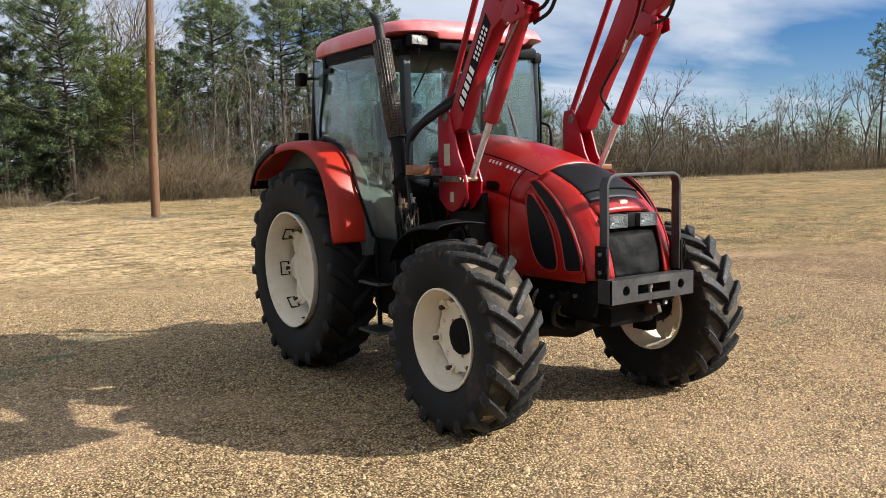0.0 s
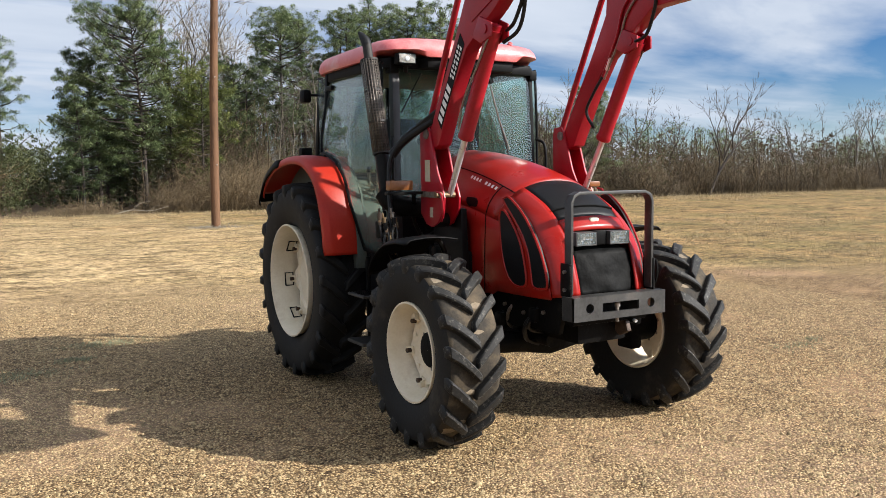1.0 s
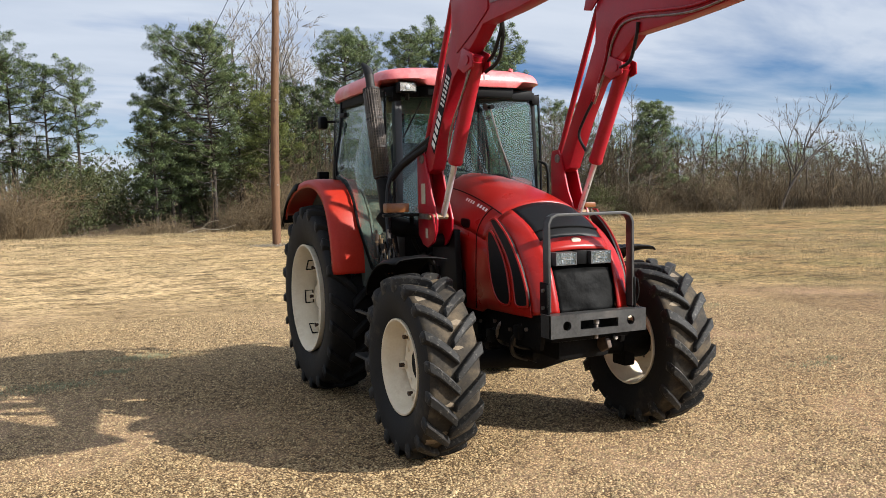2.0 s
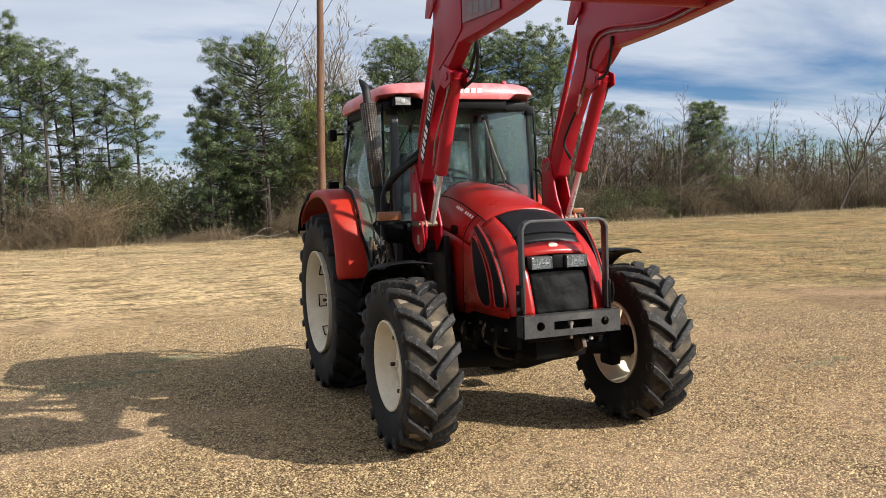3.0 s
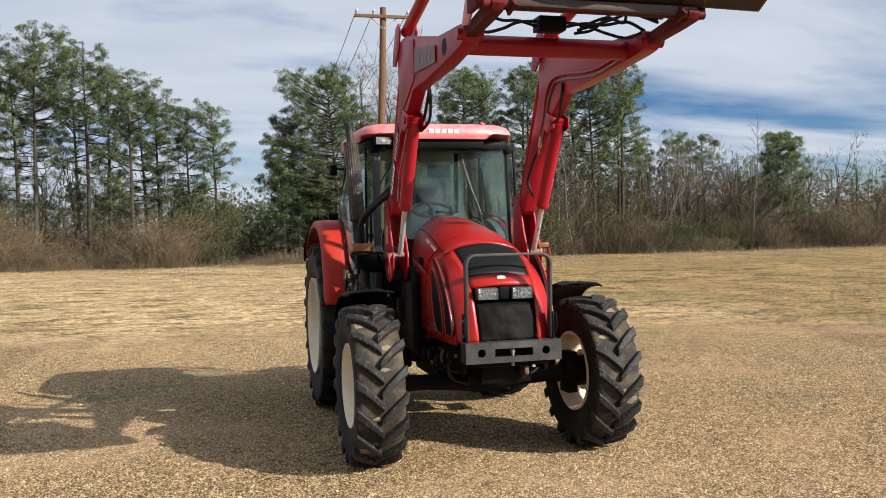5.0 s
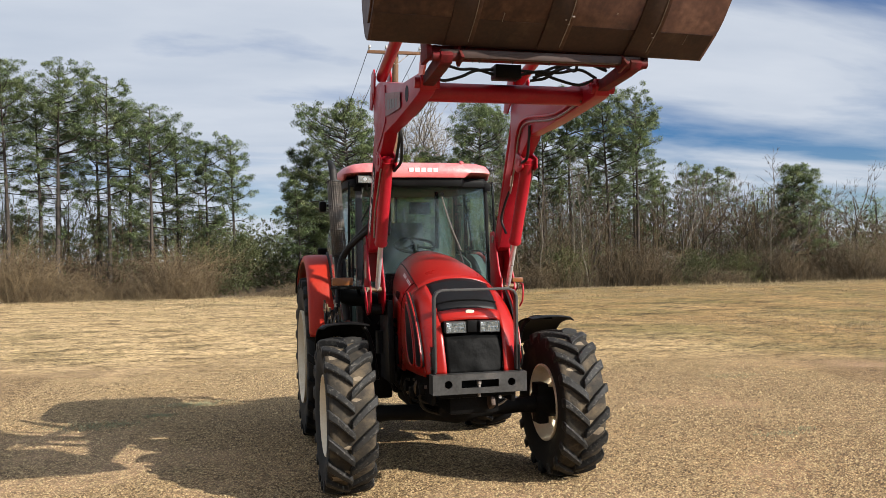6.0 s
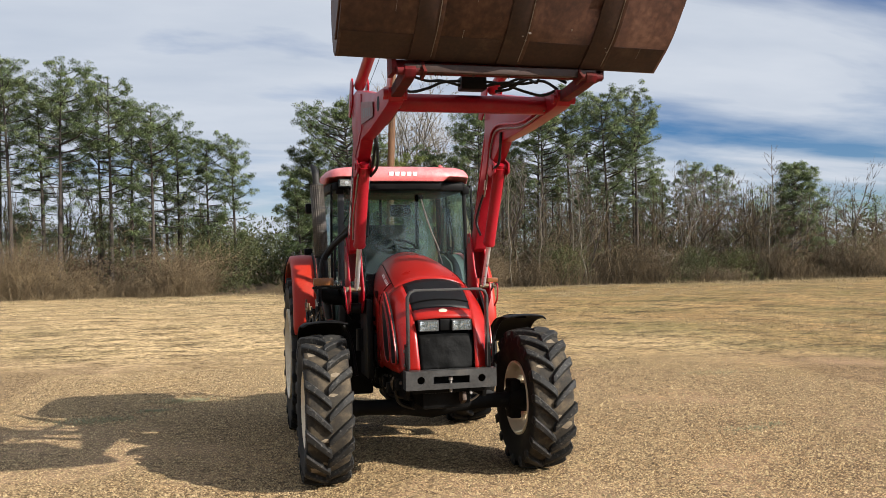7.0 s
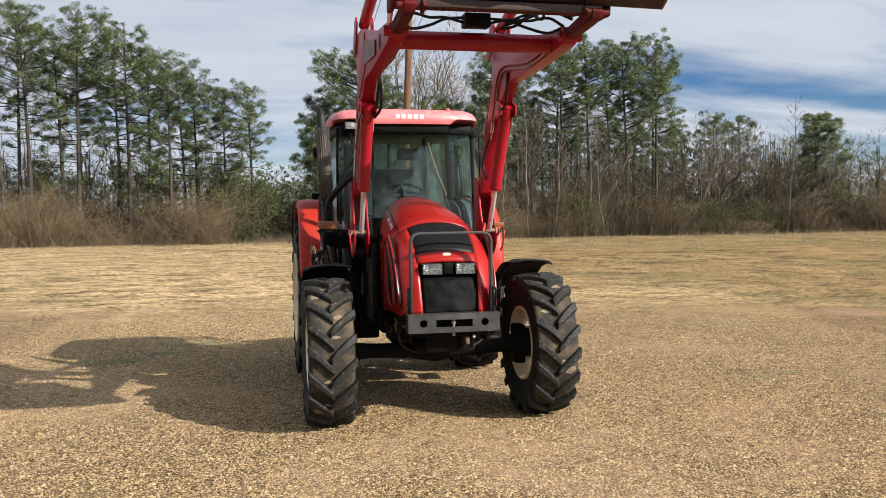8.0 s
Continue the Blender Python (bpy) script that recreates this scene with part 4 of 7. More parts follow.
# ---------------------------------------------------------------- chassis
def build_chassis():
    g = Geo()
    g.box(-0.20, 0.20, -0.62, 0.30, 0.66, 1.0)
    g.box(-0.24, 0.24, 0.28, 1.30, 0.50, 1.15)
    g.box(-0.28, 0.28, 1.25, 2.55, 0.55, 1.25)
    g.ob("engine_and_gearbox", greasy, tractor, "black greasy engine and gearbox castings", bevel=0.03)
    Geo().box(-0.30, 0.30, -0.70, -0.45, 0.80, 0.985).ob("front_support", greasy, tractor, bevel=0.015)
    for s in (-1, 1):
        Geo().plate([(-0.60, 0.74), (0.80, 0.72), (0.80, 0.95), (-0.66, 0.97)], s * 0.30, s * 0.335).ob("frame_rail", greasy, tractor, bevel=0.006)
        for q in range(4):
            Geo().tube([(s * 0.33, -0.45 + q * 0.22, 0.86 - 0.03 * (q % 2)), (s * 0.352, -0.45 + q * 0.22, 0.86 - 0.03 * (q % 2))], 0.014, 6).ob("bolt", dull_steel, tractor)
    ax = Geo()
    ax.tube([(-0.80, -0.03, 0.60), (-0.55, -0.03, 0.60), (-0.22, -0.03, 0.59), (0.0, -0.03, 0.585), (0.22, -0.03, 0.59), (0.55, -0.03, 0.60), (0.80, -0.03, 0.60)], [0.085, 0.062, 0.072, 0.105, 0.072, 0.062, 0.085], 16)
    axle = ax.ob("front_axle", greasy, tractor, "black greasy front drive axle")
    for s in (-1, 1):
        Geo().box(min(s * 0.70, s * 0.80), max(s * 0.70, s * 0.80), -0.11, 0.05, 0.44, 0.78).ob("steering_knuckle", greasy, axle, bevel=0.02)
        Geo().tube([(s * 0.26, 0.12, 0.60), (s * 0.74, 0.13, 0.61)], 0.022, 10).ob("tie_rod", dull_steel, axle)
        Geo().tube([(s * 0.05, 0.13, 0.60), (s * 0.30, 0.13, 0.60)], 0.038, 12).ob("steering_cylinder", black_metal, axle)
    Geo().tube([(0, 0.1, 0.55), (0, 1.3, 0.62)], 0.04, 12).ob("drive_shaft", greasy, tractor)
    # rear axle housings
    g = Geo()
    g.tube([(-0.72, 2.25, 0.86), (-0.30, 2.25, 0.88), (0.30, 2.25, 0.88), (0.72, 2.25, 0.86)], [0.13, 0.19, 0.19, 0.13], 16)
    g.ob("rear_axle", greasy, tractor)
    Geo().box(-0.05, 0.05, 2.4, 3.15, 0.44, 0.49).ob("drawbar", greasy, tractor, bevel=0.01)
    # fuel tank and step on the right, battery box on the left
    Geo().plate([(0.98, 0.55), (1.36, 0.55), (1.42, 0.62), (1.42, 1.08), (1.34, 1.12), (0.98, 1.10)], -0.74, -0.34).ob("fuel_tank", black, tractor, "black plastic fuel tank", bevel=0.03)
    Geo().plate([(0.98, 0.55), (1.36, 0.55), (1.42, 0.62), (1.42, 1.08), (1.34, 1.12), (0.98, 1.10)], 0.34, 0.74).ob("battery_box", black, tractor, "black plastic battery box", bevel=0.03)
    for s in (-1, 1):
        st = Geo()
        st.box(min(s * 0.74, s * 0.94), max(s * 0.74, s * 0.94), 1.00, 1.30, 0.815, 0.835)
        ladder = st.ob("cab_step", bar_grey, tractor, "black steel cab step", bevel=0.006)
        Geo().box(min(s * 0.74, s * 0.94), max(s * 0.74, s * 0.94), 1.02, 1.32, 0.445, 0.47).ob("lower_tread", bar_grey, ladder, bevel=0.006)
        for y in (1.02, 1.30):
            Geo().plate([(y, 0.44), (y + 0.02, 0.44), (y + 0.02, 1.10), (y, 1.10)], s * 0.735, s * 0.77).ob("step_bracket", black_metal, ladder, bevel=0.004)
        for q in range(5):
            Geo().box(min(s * 0.76, s * 0.92), max(s * 0.76, s * 0.92), 1.03 + q * 0.055, 1.045 + q * 0.055, 0.834, 0.842).ob("step_rib", black_metal, ladder)
    # tow hook and small brackets under the bumper
    g = Geo().plate([(-0.72, 0.80), (-0.60, 0.84), (-0.56, 0.76), (-0.66, 0.70), (-0.74, 0.74)], 0.10, 0.135)
    g.ob("tow_hook", bolt_rust, tractor, "worn steel tow hook", bevel=0.008)
    Geo().tube([(0.17, -0.72, 0.80), (0.17, -0.60, 0.80)], 0.020, 10).ob("hose_coupling", black_metal, tractor)
    Geo().tube([(0.17, -0.74, 0.80), (0.17, -0.715, 0.80)], 0.012, 8).ob("coupling_tip", steel, tractor)
    # small lines, brackets and fittings along the underside
    for q in range(14):
        s = -1 if q % 3 else 1
        y0, z0 = -0.50 + 0.10 * q, 0.70 + 0.05 * math.sin(2.3 * q)
        Geo().tube(bend([(s * 0.22, y0, z0 + 0.22), (s * 0.345, y0 + 0.03, z0 + 0.12), (s * (0.30 + 0.05 * (q % 2)), y0 + 0.10, z0), (s * 0.16, y0 + 0.16, z0 - 0.06)], 4), 0.009 + 0.004 * (q % 3), 6).ob("oil_line", hose_rubber if q % 4 else dull_steel, tractor)
        if q % 2:
            Geo().box(min(s * 0.335, s * 0.375), max(s * 0.335, s * 0.375), y0, y0 + 0.07, z0 + 0.05, z0 + 0.14).ob("small_bracket", black_metal, tractor, bevel=0.006)
    Geo().tube([(-0.16, -0.30, 0.64), (-0.16, 0.22, 0.64)], 0.05, 12).ob("sump_rib", greasy, tractor)
    # engine pipes seen between bonnet and cab
    for z, y0 in ((1.22, 0.35), (1.12, 0.42), (1.30, 0.50)):
        Geo().tube(bend([(-0.36, y0, z), (-0.45, y0 + 0.15, z + 0.03), (-0.47, y0 + 0.4, z - 0.04), (-0.40, y0 + 0.6, z)], 5), 0.02, 8).ob("engine_pipe", greasy, tractor)
    Geo().box(-0.44, -0.30, 0.30, 0.90, 0.95, 1.20).ob("filter_housing", greasy, tractor, bevel=0.03)
    Geo().tube([(-0.50, 0.62, 1.02), (-0.50, 0.62, 1.22)], 0.055, 14).ob("oil_filter", black_metal, tractor, "dark spin-on oil filter")
    Geo().box(-0.40, 0.40, 0.98, 1.06, 0.95, 1.72).ob("firewall", black, tractor, bevel=0.02)
    for s in (-1, 1):
        Geo().box(min(s * 0.40, s * 0.66), max(s * 0.40, s * 0.66), 1.02, 1.10, 1.05, 1.45).ob("cab_front_panel", black, tractor, bevel=0.02)


build_chassis()


# ---------------------------------------------------------------- mudguards and fenders
def sheet(name, line, x_in, x_out, material, parent, label="", lip=0.05, thick=0.012, crown=0.0):
    """A bent sheet over a wheel along (y, z) points, with a turned-down outer lip and rounded ends."""
    pts = bend([(y, z, 0) for y, z in line], 6)
    n = len(pts)
    g = Geo()
    cols = [0.0, 0.04, 0.2, 0.4, 0.6, 0.8, 0.92, 0.97, 1.0]
    for i, p in enumerate(pts):
        d = (pts[min(i + 1, n - 1)] - pts[max(i - 1, 0)]).normalized()
        ny, nz = -d.y, d.x
        if nz < 0 and abs(nz) > 0.2:
            ny, nz = -ny, -nz
        if abs(nz) <= 0.2 and ny > 0:
            ny, nz = -ny, -nz
        end = min(i, n - 1 - i) / 3.0
        pull = 0.0 if end >= 1 else 0.05 * (1 - end) ** 2
        for c in cols:
            x = x_in + (x_out - x_in) * c
            if c > 0.5:
                x -= (x_out - x_in) * pull * (c - 0.5) * 2
            drop = -crown * (2 * c - 1) ** 2
            if c >= 0.92:
                drop -= lip * ((c - 0.92) / 0.08) ** 1.4
            g.v.append((x, p.x + ny * drop, p.y + nz * drop))
    m = len(cols)
    for i in range(n - 1):
        for j in range(m - 1):
            a = i * m + j
            g.f.append((a, a + 1, a + m + 1, a + m))
    o = g.ob(name, material, parent, label, smooth=60)
    so = o.modifiers.new("thickness", "SOLIDIFY")
    so.thickness, so.offset = thick, 0
    return o


REAR_ARC = [(3.03, 1.58), (2.88, 1.72), (2.62, 1.84), (2.30, 1.90), (1.98, 1.895), (1.74, 1.82), (1.57, 1.68), (1.465, 1.47), (1.415, 1.28), (1.40, 1.115)]
FRONT_ARC = [(0.62, 1.06), (0.50, 1.20), (0.34, 1.295), (0.15, 1.335), (0.0, 1.335)]
for side in (-1, 1):
    f = sheet("rear_fender", REAR_ARC, side * 0.80, side * 1.065, red_fender, tractor, "red steel rear fender", 0.055, 0.014, 0.012)
    g = Geo()
    inner = bend([(y, z, 0) for y, z in REAR_ARC], 4)
    g.plate([(p.x, p.y - 0.01) for p in inner] + [(1.42, 1.0), (2.9, 1.0)], side * 0.722, side * 0.803)
    g.ob("fender_inner_wall", cab_trim, f, "grey-green inner fender trim")
    sheet("fender_flare", [(3.10, 1.50), (3.045, 1.585), (2.90, 1.735), (2.64, 1.855), (2.50, 1.885)], side * 0.82, side * 1.083, black, f, "black rubber edge on the fender's rear", 0.06, 0.012, 0.012)
    m = sheet("front_mudguard", FRONT_ARC, side * 0.70, side * 1.10, black, tractor, "black plastic front mudguard", 0.02, 0.010, 0.02)
    Geo().tube(bend([(side * 0.62, 0.15, 0.85), (side * 0.66, 0.22, 1.15), (side * 0.75, 0.2, 1.31), (side * 0.95, 0.18, 1.315)], 5), 0.018, 8).ob("mudguard_bracket", black_metal, m)
    lamp = Geo().box(min(side * 0.78, side * 0.88), max(side * 0.78, side * 0.88), 2.40, 2.48, 1.915, 1.985)
    lamp.ob("fender_lamp", black, tractor, "small black fender lamp", bevel=0.012)


# ---------------------------------------------------------------- cab
def build_cab():
    # corner posts (front foot, front head, middle, rear)
    A0, A1 = (0.635, 1.02, 1.20), (0.62, 1.07, 2.60)
    B0, B1 = (0.735, 2.20, 1.86), (0.715, 2.16, 2.60)
    C0, C1 = (0.70, 2.46, 1.90), (0.67, 2.42, 2.60)
    for s in (-1, 1):
        def P(p, dx=0.0):
            return (s * (p[0] + dx), p[1], p[2])
        Geo().bar(P(A0), P(A1), 0.060 if s < 0 else 0.036, 0.070 if s < 0 else 0.05).ob("front_post", post_grey if s < 0 else black, tractor, bevel=0.010)
        Geo().bar(P(B0), P(B1), 0.035, 0.05).ob("door_post", black, tractor, bevel=0.008)
        Geo().bar(P(C0), P(C1), 0.05, 0.06).ob("rear_post", black, tractor, bevel=0.01)
        # door: one curved sheet of tinted glass in a thin black frame, bulging out over the fender
        foot = [(1.085, 1.13), (1.30, 1.135), (1.385, 1.15), (1.41, 1.32), (1.46, 1.52), (1.56, 1.72), (1.73, 1.855), (1.98, 1.925), (2.17, 1.93)]

        def clip(v):
            return max(0.0, min(1.0, v))

        def door_x(y, z):
            bulge = clip((y - 1.10) / 0.35) * clip((2.55 - z) / 0.5) * clip((z - 0.90) / 0.55) * clip((2.45 - y) / 0.5)
            return 0.715 - 0.012 * ((z - 1.9) / 0.7) ** 2 + 0.12 * bulge

        g = Geo()
        cols, rows = 22, 12
        for i in range(cols + 1):
            y = 1.085 + (2.17 - 1.085) * i / cols
            z0 = float(np.interp(y, [p[0] for p in foot], [p[1] for p in foot]))
            for j in range(rows + 1):
                z = z0 + (2.585 - z0) * j / rows
                g.v.append((s * door_x(y, z), y, z))
        for i in range(cols):
            for j in range(rows):
                a = i * (rows + 1) + j
                g.f.append((a, a + 1, a + rows + 2, a + rows + 1))
        door = g.ob("cab_door", cab_glass, tractor, "tinted glass cab door in a black frame", smooth=60)
        so = door.modifiers.new("thickness", "SOLIDIFY")
        so.thickness = 0.006
        edge = foot + [(2.165, 2.1), (2.15, 2.35), (2.14, 2.585), (1.6, 2.585), (1.10, 2.585), (1.09, 2.2), (1.087, 1.8), (1.085, 1.4)]
        line = [(s * (door_x(y, z) + 0.002), y, z) for y, z in edge]
        Geo().tube(line + line[:1], 0.012, 6, caps=False).ob("door_frame", black, door)
        Geo().box(min(s * 0.715, s * 0.745), max(s * 0.715, s * 0.745), 2.02, 2.17, 2.46, 2.50).ob("hinge", black_metal, door, bevel=0.006)
        Geo().box(min(s * 0.715, s * 0.745), max(s * 0.715, s * 0.745), 2.02, 2.17, 1.89, 1.93).ob("hinge", black_metal, door, bevel=0.006)
        Geo().plate([(1.08, 1.02), (1.42, 1.02), (1.44, 1.16), (1.30, 1.135), (1.08, 1.125)], s * 0.69, s * 0.722).ob("door_sill", black, tractor, bevel=0.008)
        # quarter window
        g = Geo().plate([(2.215, 1.90), (2.435, 1.93), (2.40, 2.58), (2.185, 2.58)], s * 0.708, s * 0.702)
        q = g.ob("quarter_window", cab_glass, tractor, "tinted rear quarter window")
        Geo().tube([(s * 0.71, 2.2, 1.90), (s * 0.70, 2.45, 1.92)], 0.015, 6).ob("window_gasket", black, q)
        # curved grab rail by the front post
        Geo().tube(bend([(s * 0.665, 1.02, 1.55), (s * 0.70, 0.96, 1.62), (s * 0.70, 0.95, 1.95), (s * 0.665, 1.03, 2.02)], 6), 0.012, 8).ob("grab_rail", black_metal, tractor, "black tubular grab rail")
        # outside mirror
        arm = Geo().tube([(s * 0.69, 2.42, 2.45), (s * 0.80, 2.47, 2.45)], 0.012, 8)
        a = arm.ob("mirror", black, tractor, "black mirror housing on a short arm")
        Geo().box(min(s * 0.78, s * 0.86), max(s * 0.78, s * 0.86), 2.38, 2.49, 2.375, 2.495).ob("mirror_housing", black, a, bevel=0.028)
        # lower black box on the roof's corner
        Geo().box(min(s * 0.60, s * 0.67), max(s * 0.60, s * 0.67), 1.02, 1.12, 2.50, 2.575).ob("marker_lamp", black, tractor, bevel=0.01)
    # windscreen, gently curved across
    g = Geo()
    n = 13
    for z, yy, hw in ((1.52, 0.985, 0.613), (2.58, 1.05, 0.600)):
        for dy in (0.0, 0.006):
            for i in range(n):
                u = 2 * i / (n - 1) - 1
                g.v.append((hw * u, yy + dy - 0.022 * (1 - u * u), z))
    for i in range(n - 1):
        g.f += [(i, i + 1, 2 * n + i + 1, 2 * n + i), (n + i, 3 * n + i, 3 * n + i + 1, n + i + 1), (i, n + i, n + i + 1, i + 1), (2 * n + i, 2 * n + i + 1, 3 * n + i + 1, 3 * n + i)]
    ws = g.ob("windscreen", screen_glass, tractor, "large dusty tinted windscreen", smooth=60)
    Geo().tube([(0.60 * u, 0.978 - 0.022 * (1 - u * u), 1.515) for u in np.linspace(-1, 1, 11)], 0.018, 6).ob("windscreen_gasket", black, ws)
    Geo().tube([(0.59 * u, 1.035 - 0.022 * (1 - u * u), 2.585) for u in np.linspace(-1, 1, 11)], 0.014, 6).ob("windscreen_gasket", black, ws)
    # rear window with its frame
    rw = Geo().box(-0.64, 0.64, 2.455, 2.461, 1.75, 2.57).ob("rear_window", cab_glass, tractor, "tinted rear cab window")
    for a, b in (((-0.65, 2.455, 1.74), (0.65, 2.455, 1.74)), ((-0.65, 2.445, 2.575), (0.65, 2.445, 2.575)), ((0.0, 2.47, 1.74), (0.0, 2.47, 2.57))):
        Geo().tube([a, b], 0.018, 6).ob("window_bar", black, rw)
    Geo().box(-0.66, 0.66, 2.40, 2.47, 1.25, 1.75).ob("cab_rear_wall", dash_trim, tractor, bevel=0.02)
    # roof: rounded slab in faded red over a black liner
    outline = []
    for a in np.linspace(0, 2 * math.pi, 65)[:-1]:
        c, sn = math.cos(a), math.sin(a)
        outline.append((-0.04 + 0.74 * math.copysign(abs(c) ** 0.36, c), 1.665 + 0.775 * math.copysign(abs(sn) ** 0.30, sn)))
    outline = [(x * (1 - 0.05 * max(0, (1.2 - y))), y - (0.055 * (1 - (x / 0.77) ** 2) if y < 1.2 else 0)) for x, y in outline]
    m = len(outline)
    g = Geo()
    levels = [(2.612, 0.955), (2.614, 0.985), (2.65, 1.0), (2.70, 0.985), (2.735, 0.95), (2.758, 0.88), (2.772, 0.74), (2.782, 0.45), (2.785, 0.15)]
    for z, k in levels:
        # the front corners are notched upwards over the lamps
        g.v += [(x * k, 1.665 + (y - 1.665) * k, max(z, 2.658 + 0.15 * (z - 2.612)) if y < 1.12 and abs(x + 0.04) > 0.46 else z - 0.012 * (y - 1.665) * (y > 1.665)) for x, y in outline]
    for q in range(len(levels) - 1):
        for i in range(m):
            j = (i + 1) % m
            g.f.append((q * m + i, q * m + j, (q + 1) * m + j, (q + 1) * m + i))
    g.f.append(tuple((len(levels) - 1) * m + i for i in range(m)))
    g.f.append(tuple(range(m - 1, -1, -1)))
    roof = g.ob("cab_roof", red_roof, tractor, "sun-faded red cab roof", smooth=45)
    Geo().tube([(0.35, 0.95, 2.755), (0.36, 0.95, 2.775)], 0.02, 8).ob("roof_plug", red_roof, roof)
    liner = Geo().slab([(x * 0.94, max(1.665 + (y - 1.665) * 0.95, 1.02 if abs(x + 0.04) > 0.44 else 0.0)) for x, y in outline], 2.535, 2.616)
    liner.ob("roof_liner", black, tractor, bevel=0.01)
    visor = Geo().slab([(-0.46, 0.985), (-0.3, 0.978), (0.3, 0.978), (0.42, 0.985), (0.60, 1.005), (0.60, 1.024), (-0.60, 1.024), (-0.60, 1.005)], 2.53, 2.60)
    visor.ob("visor", black, tractor, bevel=0.01)
    # plain blocks where the maker's lettering stands
    for q in range(5):
        x = -0.180 + q * 0.058
        g = Geo()
        y = 0.837 + 0.06 * (x / 0.77) ** 2
        g.front([(x, 2.662), (x + 0.043, 2.662), (x + 0.046, 2.701), (x + 0.003, 2.701)], y, y + 0.03)
        g.ob("roof_marking", white_vinyl, roof, bevel=0.003)
    # work lamp in the right corner bay, bare bay on the left
    lamp = Geo().box(-0.655, -0.505, 0.925, 1.0, 2.558, 2.640)
    lo = lamp.ob("work_lamp", black, tractor, "rectangular work lamp under the roof edge", bevel=0.012)
    Geo().box(-0.645, -0.515, 0.920, 0.927, 2.568, 2.630).ob("reflector", dull_steel, lo, bevel=0.004)
    Geo().tube([(-0.58, 0.921, 2.60), (-0.58, 0.914, 2.60)], 0.018, 10).ob("bulb", steel, lo)
    Geo().box(-0.647, -0.513, 0.909, 0.914, 2.566, 2.632).ob("lens", lens_glass, lo, bevel=0.002)
    Geo().tube([(-0.57, 0.96, 2.56), (-0.56, 0.99, 2.51)], 0.018, 8).ob("lamp_mount", black_metal, lo)
    # wipers
    Geo().tube([(-0.46, 0.925, 2.50), (-0.62, 0.955, 2.20)], 0.006, 6).ob("wiper", black_metal, tractor, "thin black wiper arm")
    wp = Geo().tube(bend([(0.15, 0.925, 2.44), (0.22, 0.925, 2.2), (0.33, 0.925, 1.93)], 4), 0.006, 6).ob("wiper", dull_steel, tractor, "pale wiper arm with blade")
    Geo().tube([(0.19, 0.93, 2.32), (0.36, 0.945, 1.80)], 0.006, 6).ob("wiper_blade", rim_grey, wp)
    Geo().tube([(0.15, 0.95, 2.46), (0.15, 0.90, 2.46)], 0.018, 8).ob("wiper_pivot", black, wp)
    # inside
    Geo().box(-0.66, 0.66, 1.05, 2.42, 1.02, 1.08).ob("cab_floor", cab_trim, tractor)
    dash = Geo().plate([(1.04, 1.08), (1.30, 1.08), (1.36, 1.60), (1.26, 1.74), (1.06, 1.70)], -0.22, 0.22).ob("dashboard", dash_trim, tractor, "dark cab dashboard", bevel=0.03)
    Geo().tube([(0, 1.26, 1.60), (-0.02, 1.395, 1.97)], 0.035, 10).ob("steering_column", black, dash)
    sw = Geo()
    ring = []
    for q in range(33):
        a = 2 * math.pi * q / 32
        ring.append(Vector((-0.02, 1.40, 1.985)) + Vector((0.20 * math.cos(a), 0.20 * math.sin(a) * 0.92, 0.20 * math.sin(a) * 0.36)))
    sw.tube(ring, 0.016, 8, caps=False)
    for q in range(3):
        a = math.pi * (0.5 + 2 * q / 3)
        sw.tube([(-0.02, 1.40, 1.98), (-0.02 + 0.2 * math.cos(a), 1.40 + 0.2 * math.sin(a) * 0.92, 1.985 + 0.2 * math.sin(a) * 0.36)], 0.012, 6)
    sw.tube([(-0.02, 1.395, 1.96), (-0.02, 1.405, 1.995)], 0.045, 12)
    sw.ob("steering_wheel", black, tractor, "black steering wheel")
    seat = Geo().box(-0.26, 0.26, 1.62, 2.12, 1.44, 1.56).ob("seat", seat_cloth, tractor, "dark fabric driver seat", bevel=0.05)
    Geo().plate([(2.02, 1.52), (2.12, 1.52), (2.24, 2.22), (2.15, 2.25)], -0.24, 0.24).ob("backrest", seat_cloth, seat, bevel=0.04)
    Geo().box(-0.18, 0.18, 1.70, 2.05, 1.08, 1.45).ob("seat_base", black, seat, bevel=0.02)
    for s in (-1, 1):
        Geo().box(min(s * 0.28, s * 0.36), max(s * 0.28, s * 0.36), 1.70, 2.10, 1.66, 1.72).ob("armrest", seat_cloth, seat, bevel=0.02)
        Geo().plate([(1.45, 1.08), (2.40, 1.08), (2.40, 1.72), (2.0, 1.72), (1.62, 1.50)], s * 0.42, s * 0.645).ob("side_console", cab_trim, tractor, bevel=0.03)
        Geo().plate([(1.50, 1.10), (1.50, 1.22), (1.62, 1.60), (1.80, 1.80), (2.08, 1.875), (2.40, 1.90), (2.40, 1.10)], s * 0.655, s * 0.672).ob("inner_trim", cab_trim, tractor)
    for q in range(5):
        x, y = -0.46 - 0.03 * (q % 2), 1.62 + q * 0.09
        lever = Geo().tube(bend([(x, y, 1.52), (x + 0.01, y - 0.03, 1.66), (x, y - 0.06, 1.78)], 3), 0.007, 6)
        lv = lever.ob("lever", dull_steel, tractor)
        Geo().tube([(x, y, 1.50 + 0.016 * k) for k in range(8)], [0.030 - 0.002 * k - 0.005 * (k % 2) for k in range(8)], 10).ob("gaiter", porcelain if q % 2 else black, lv)
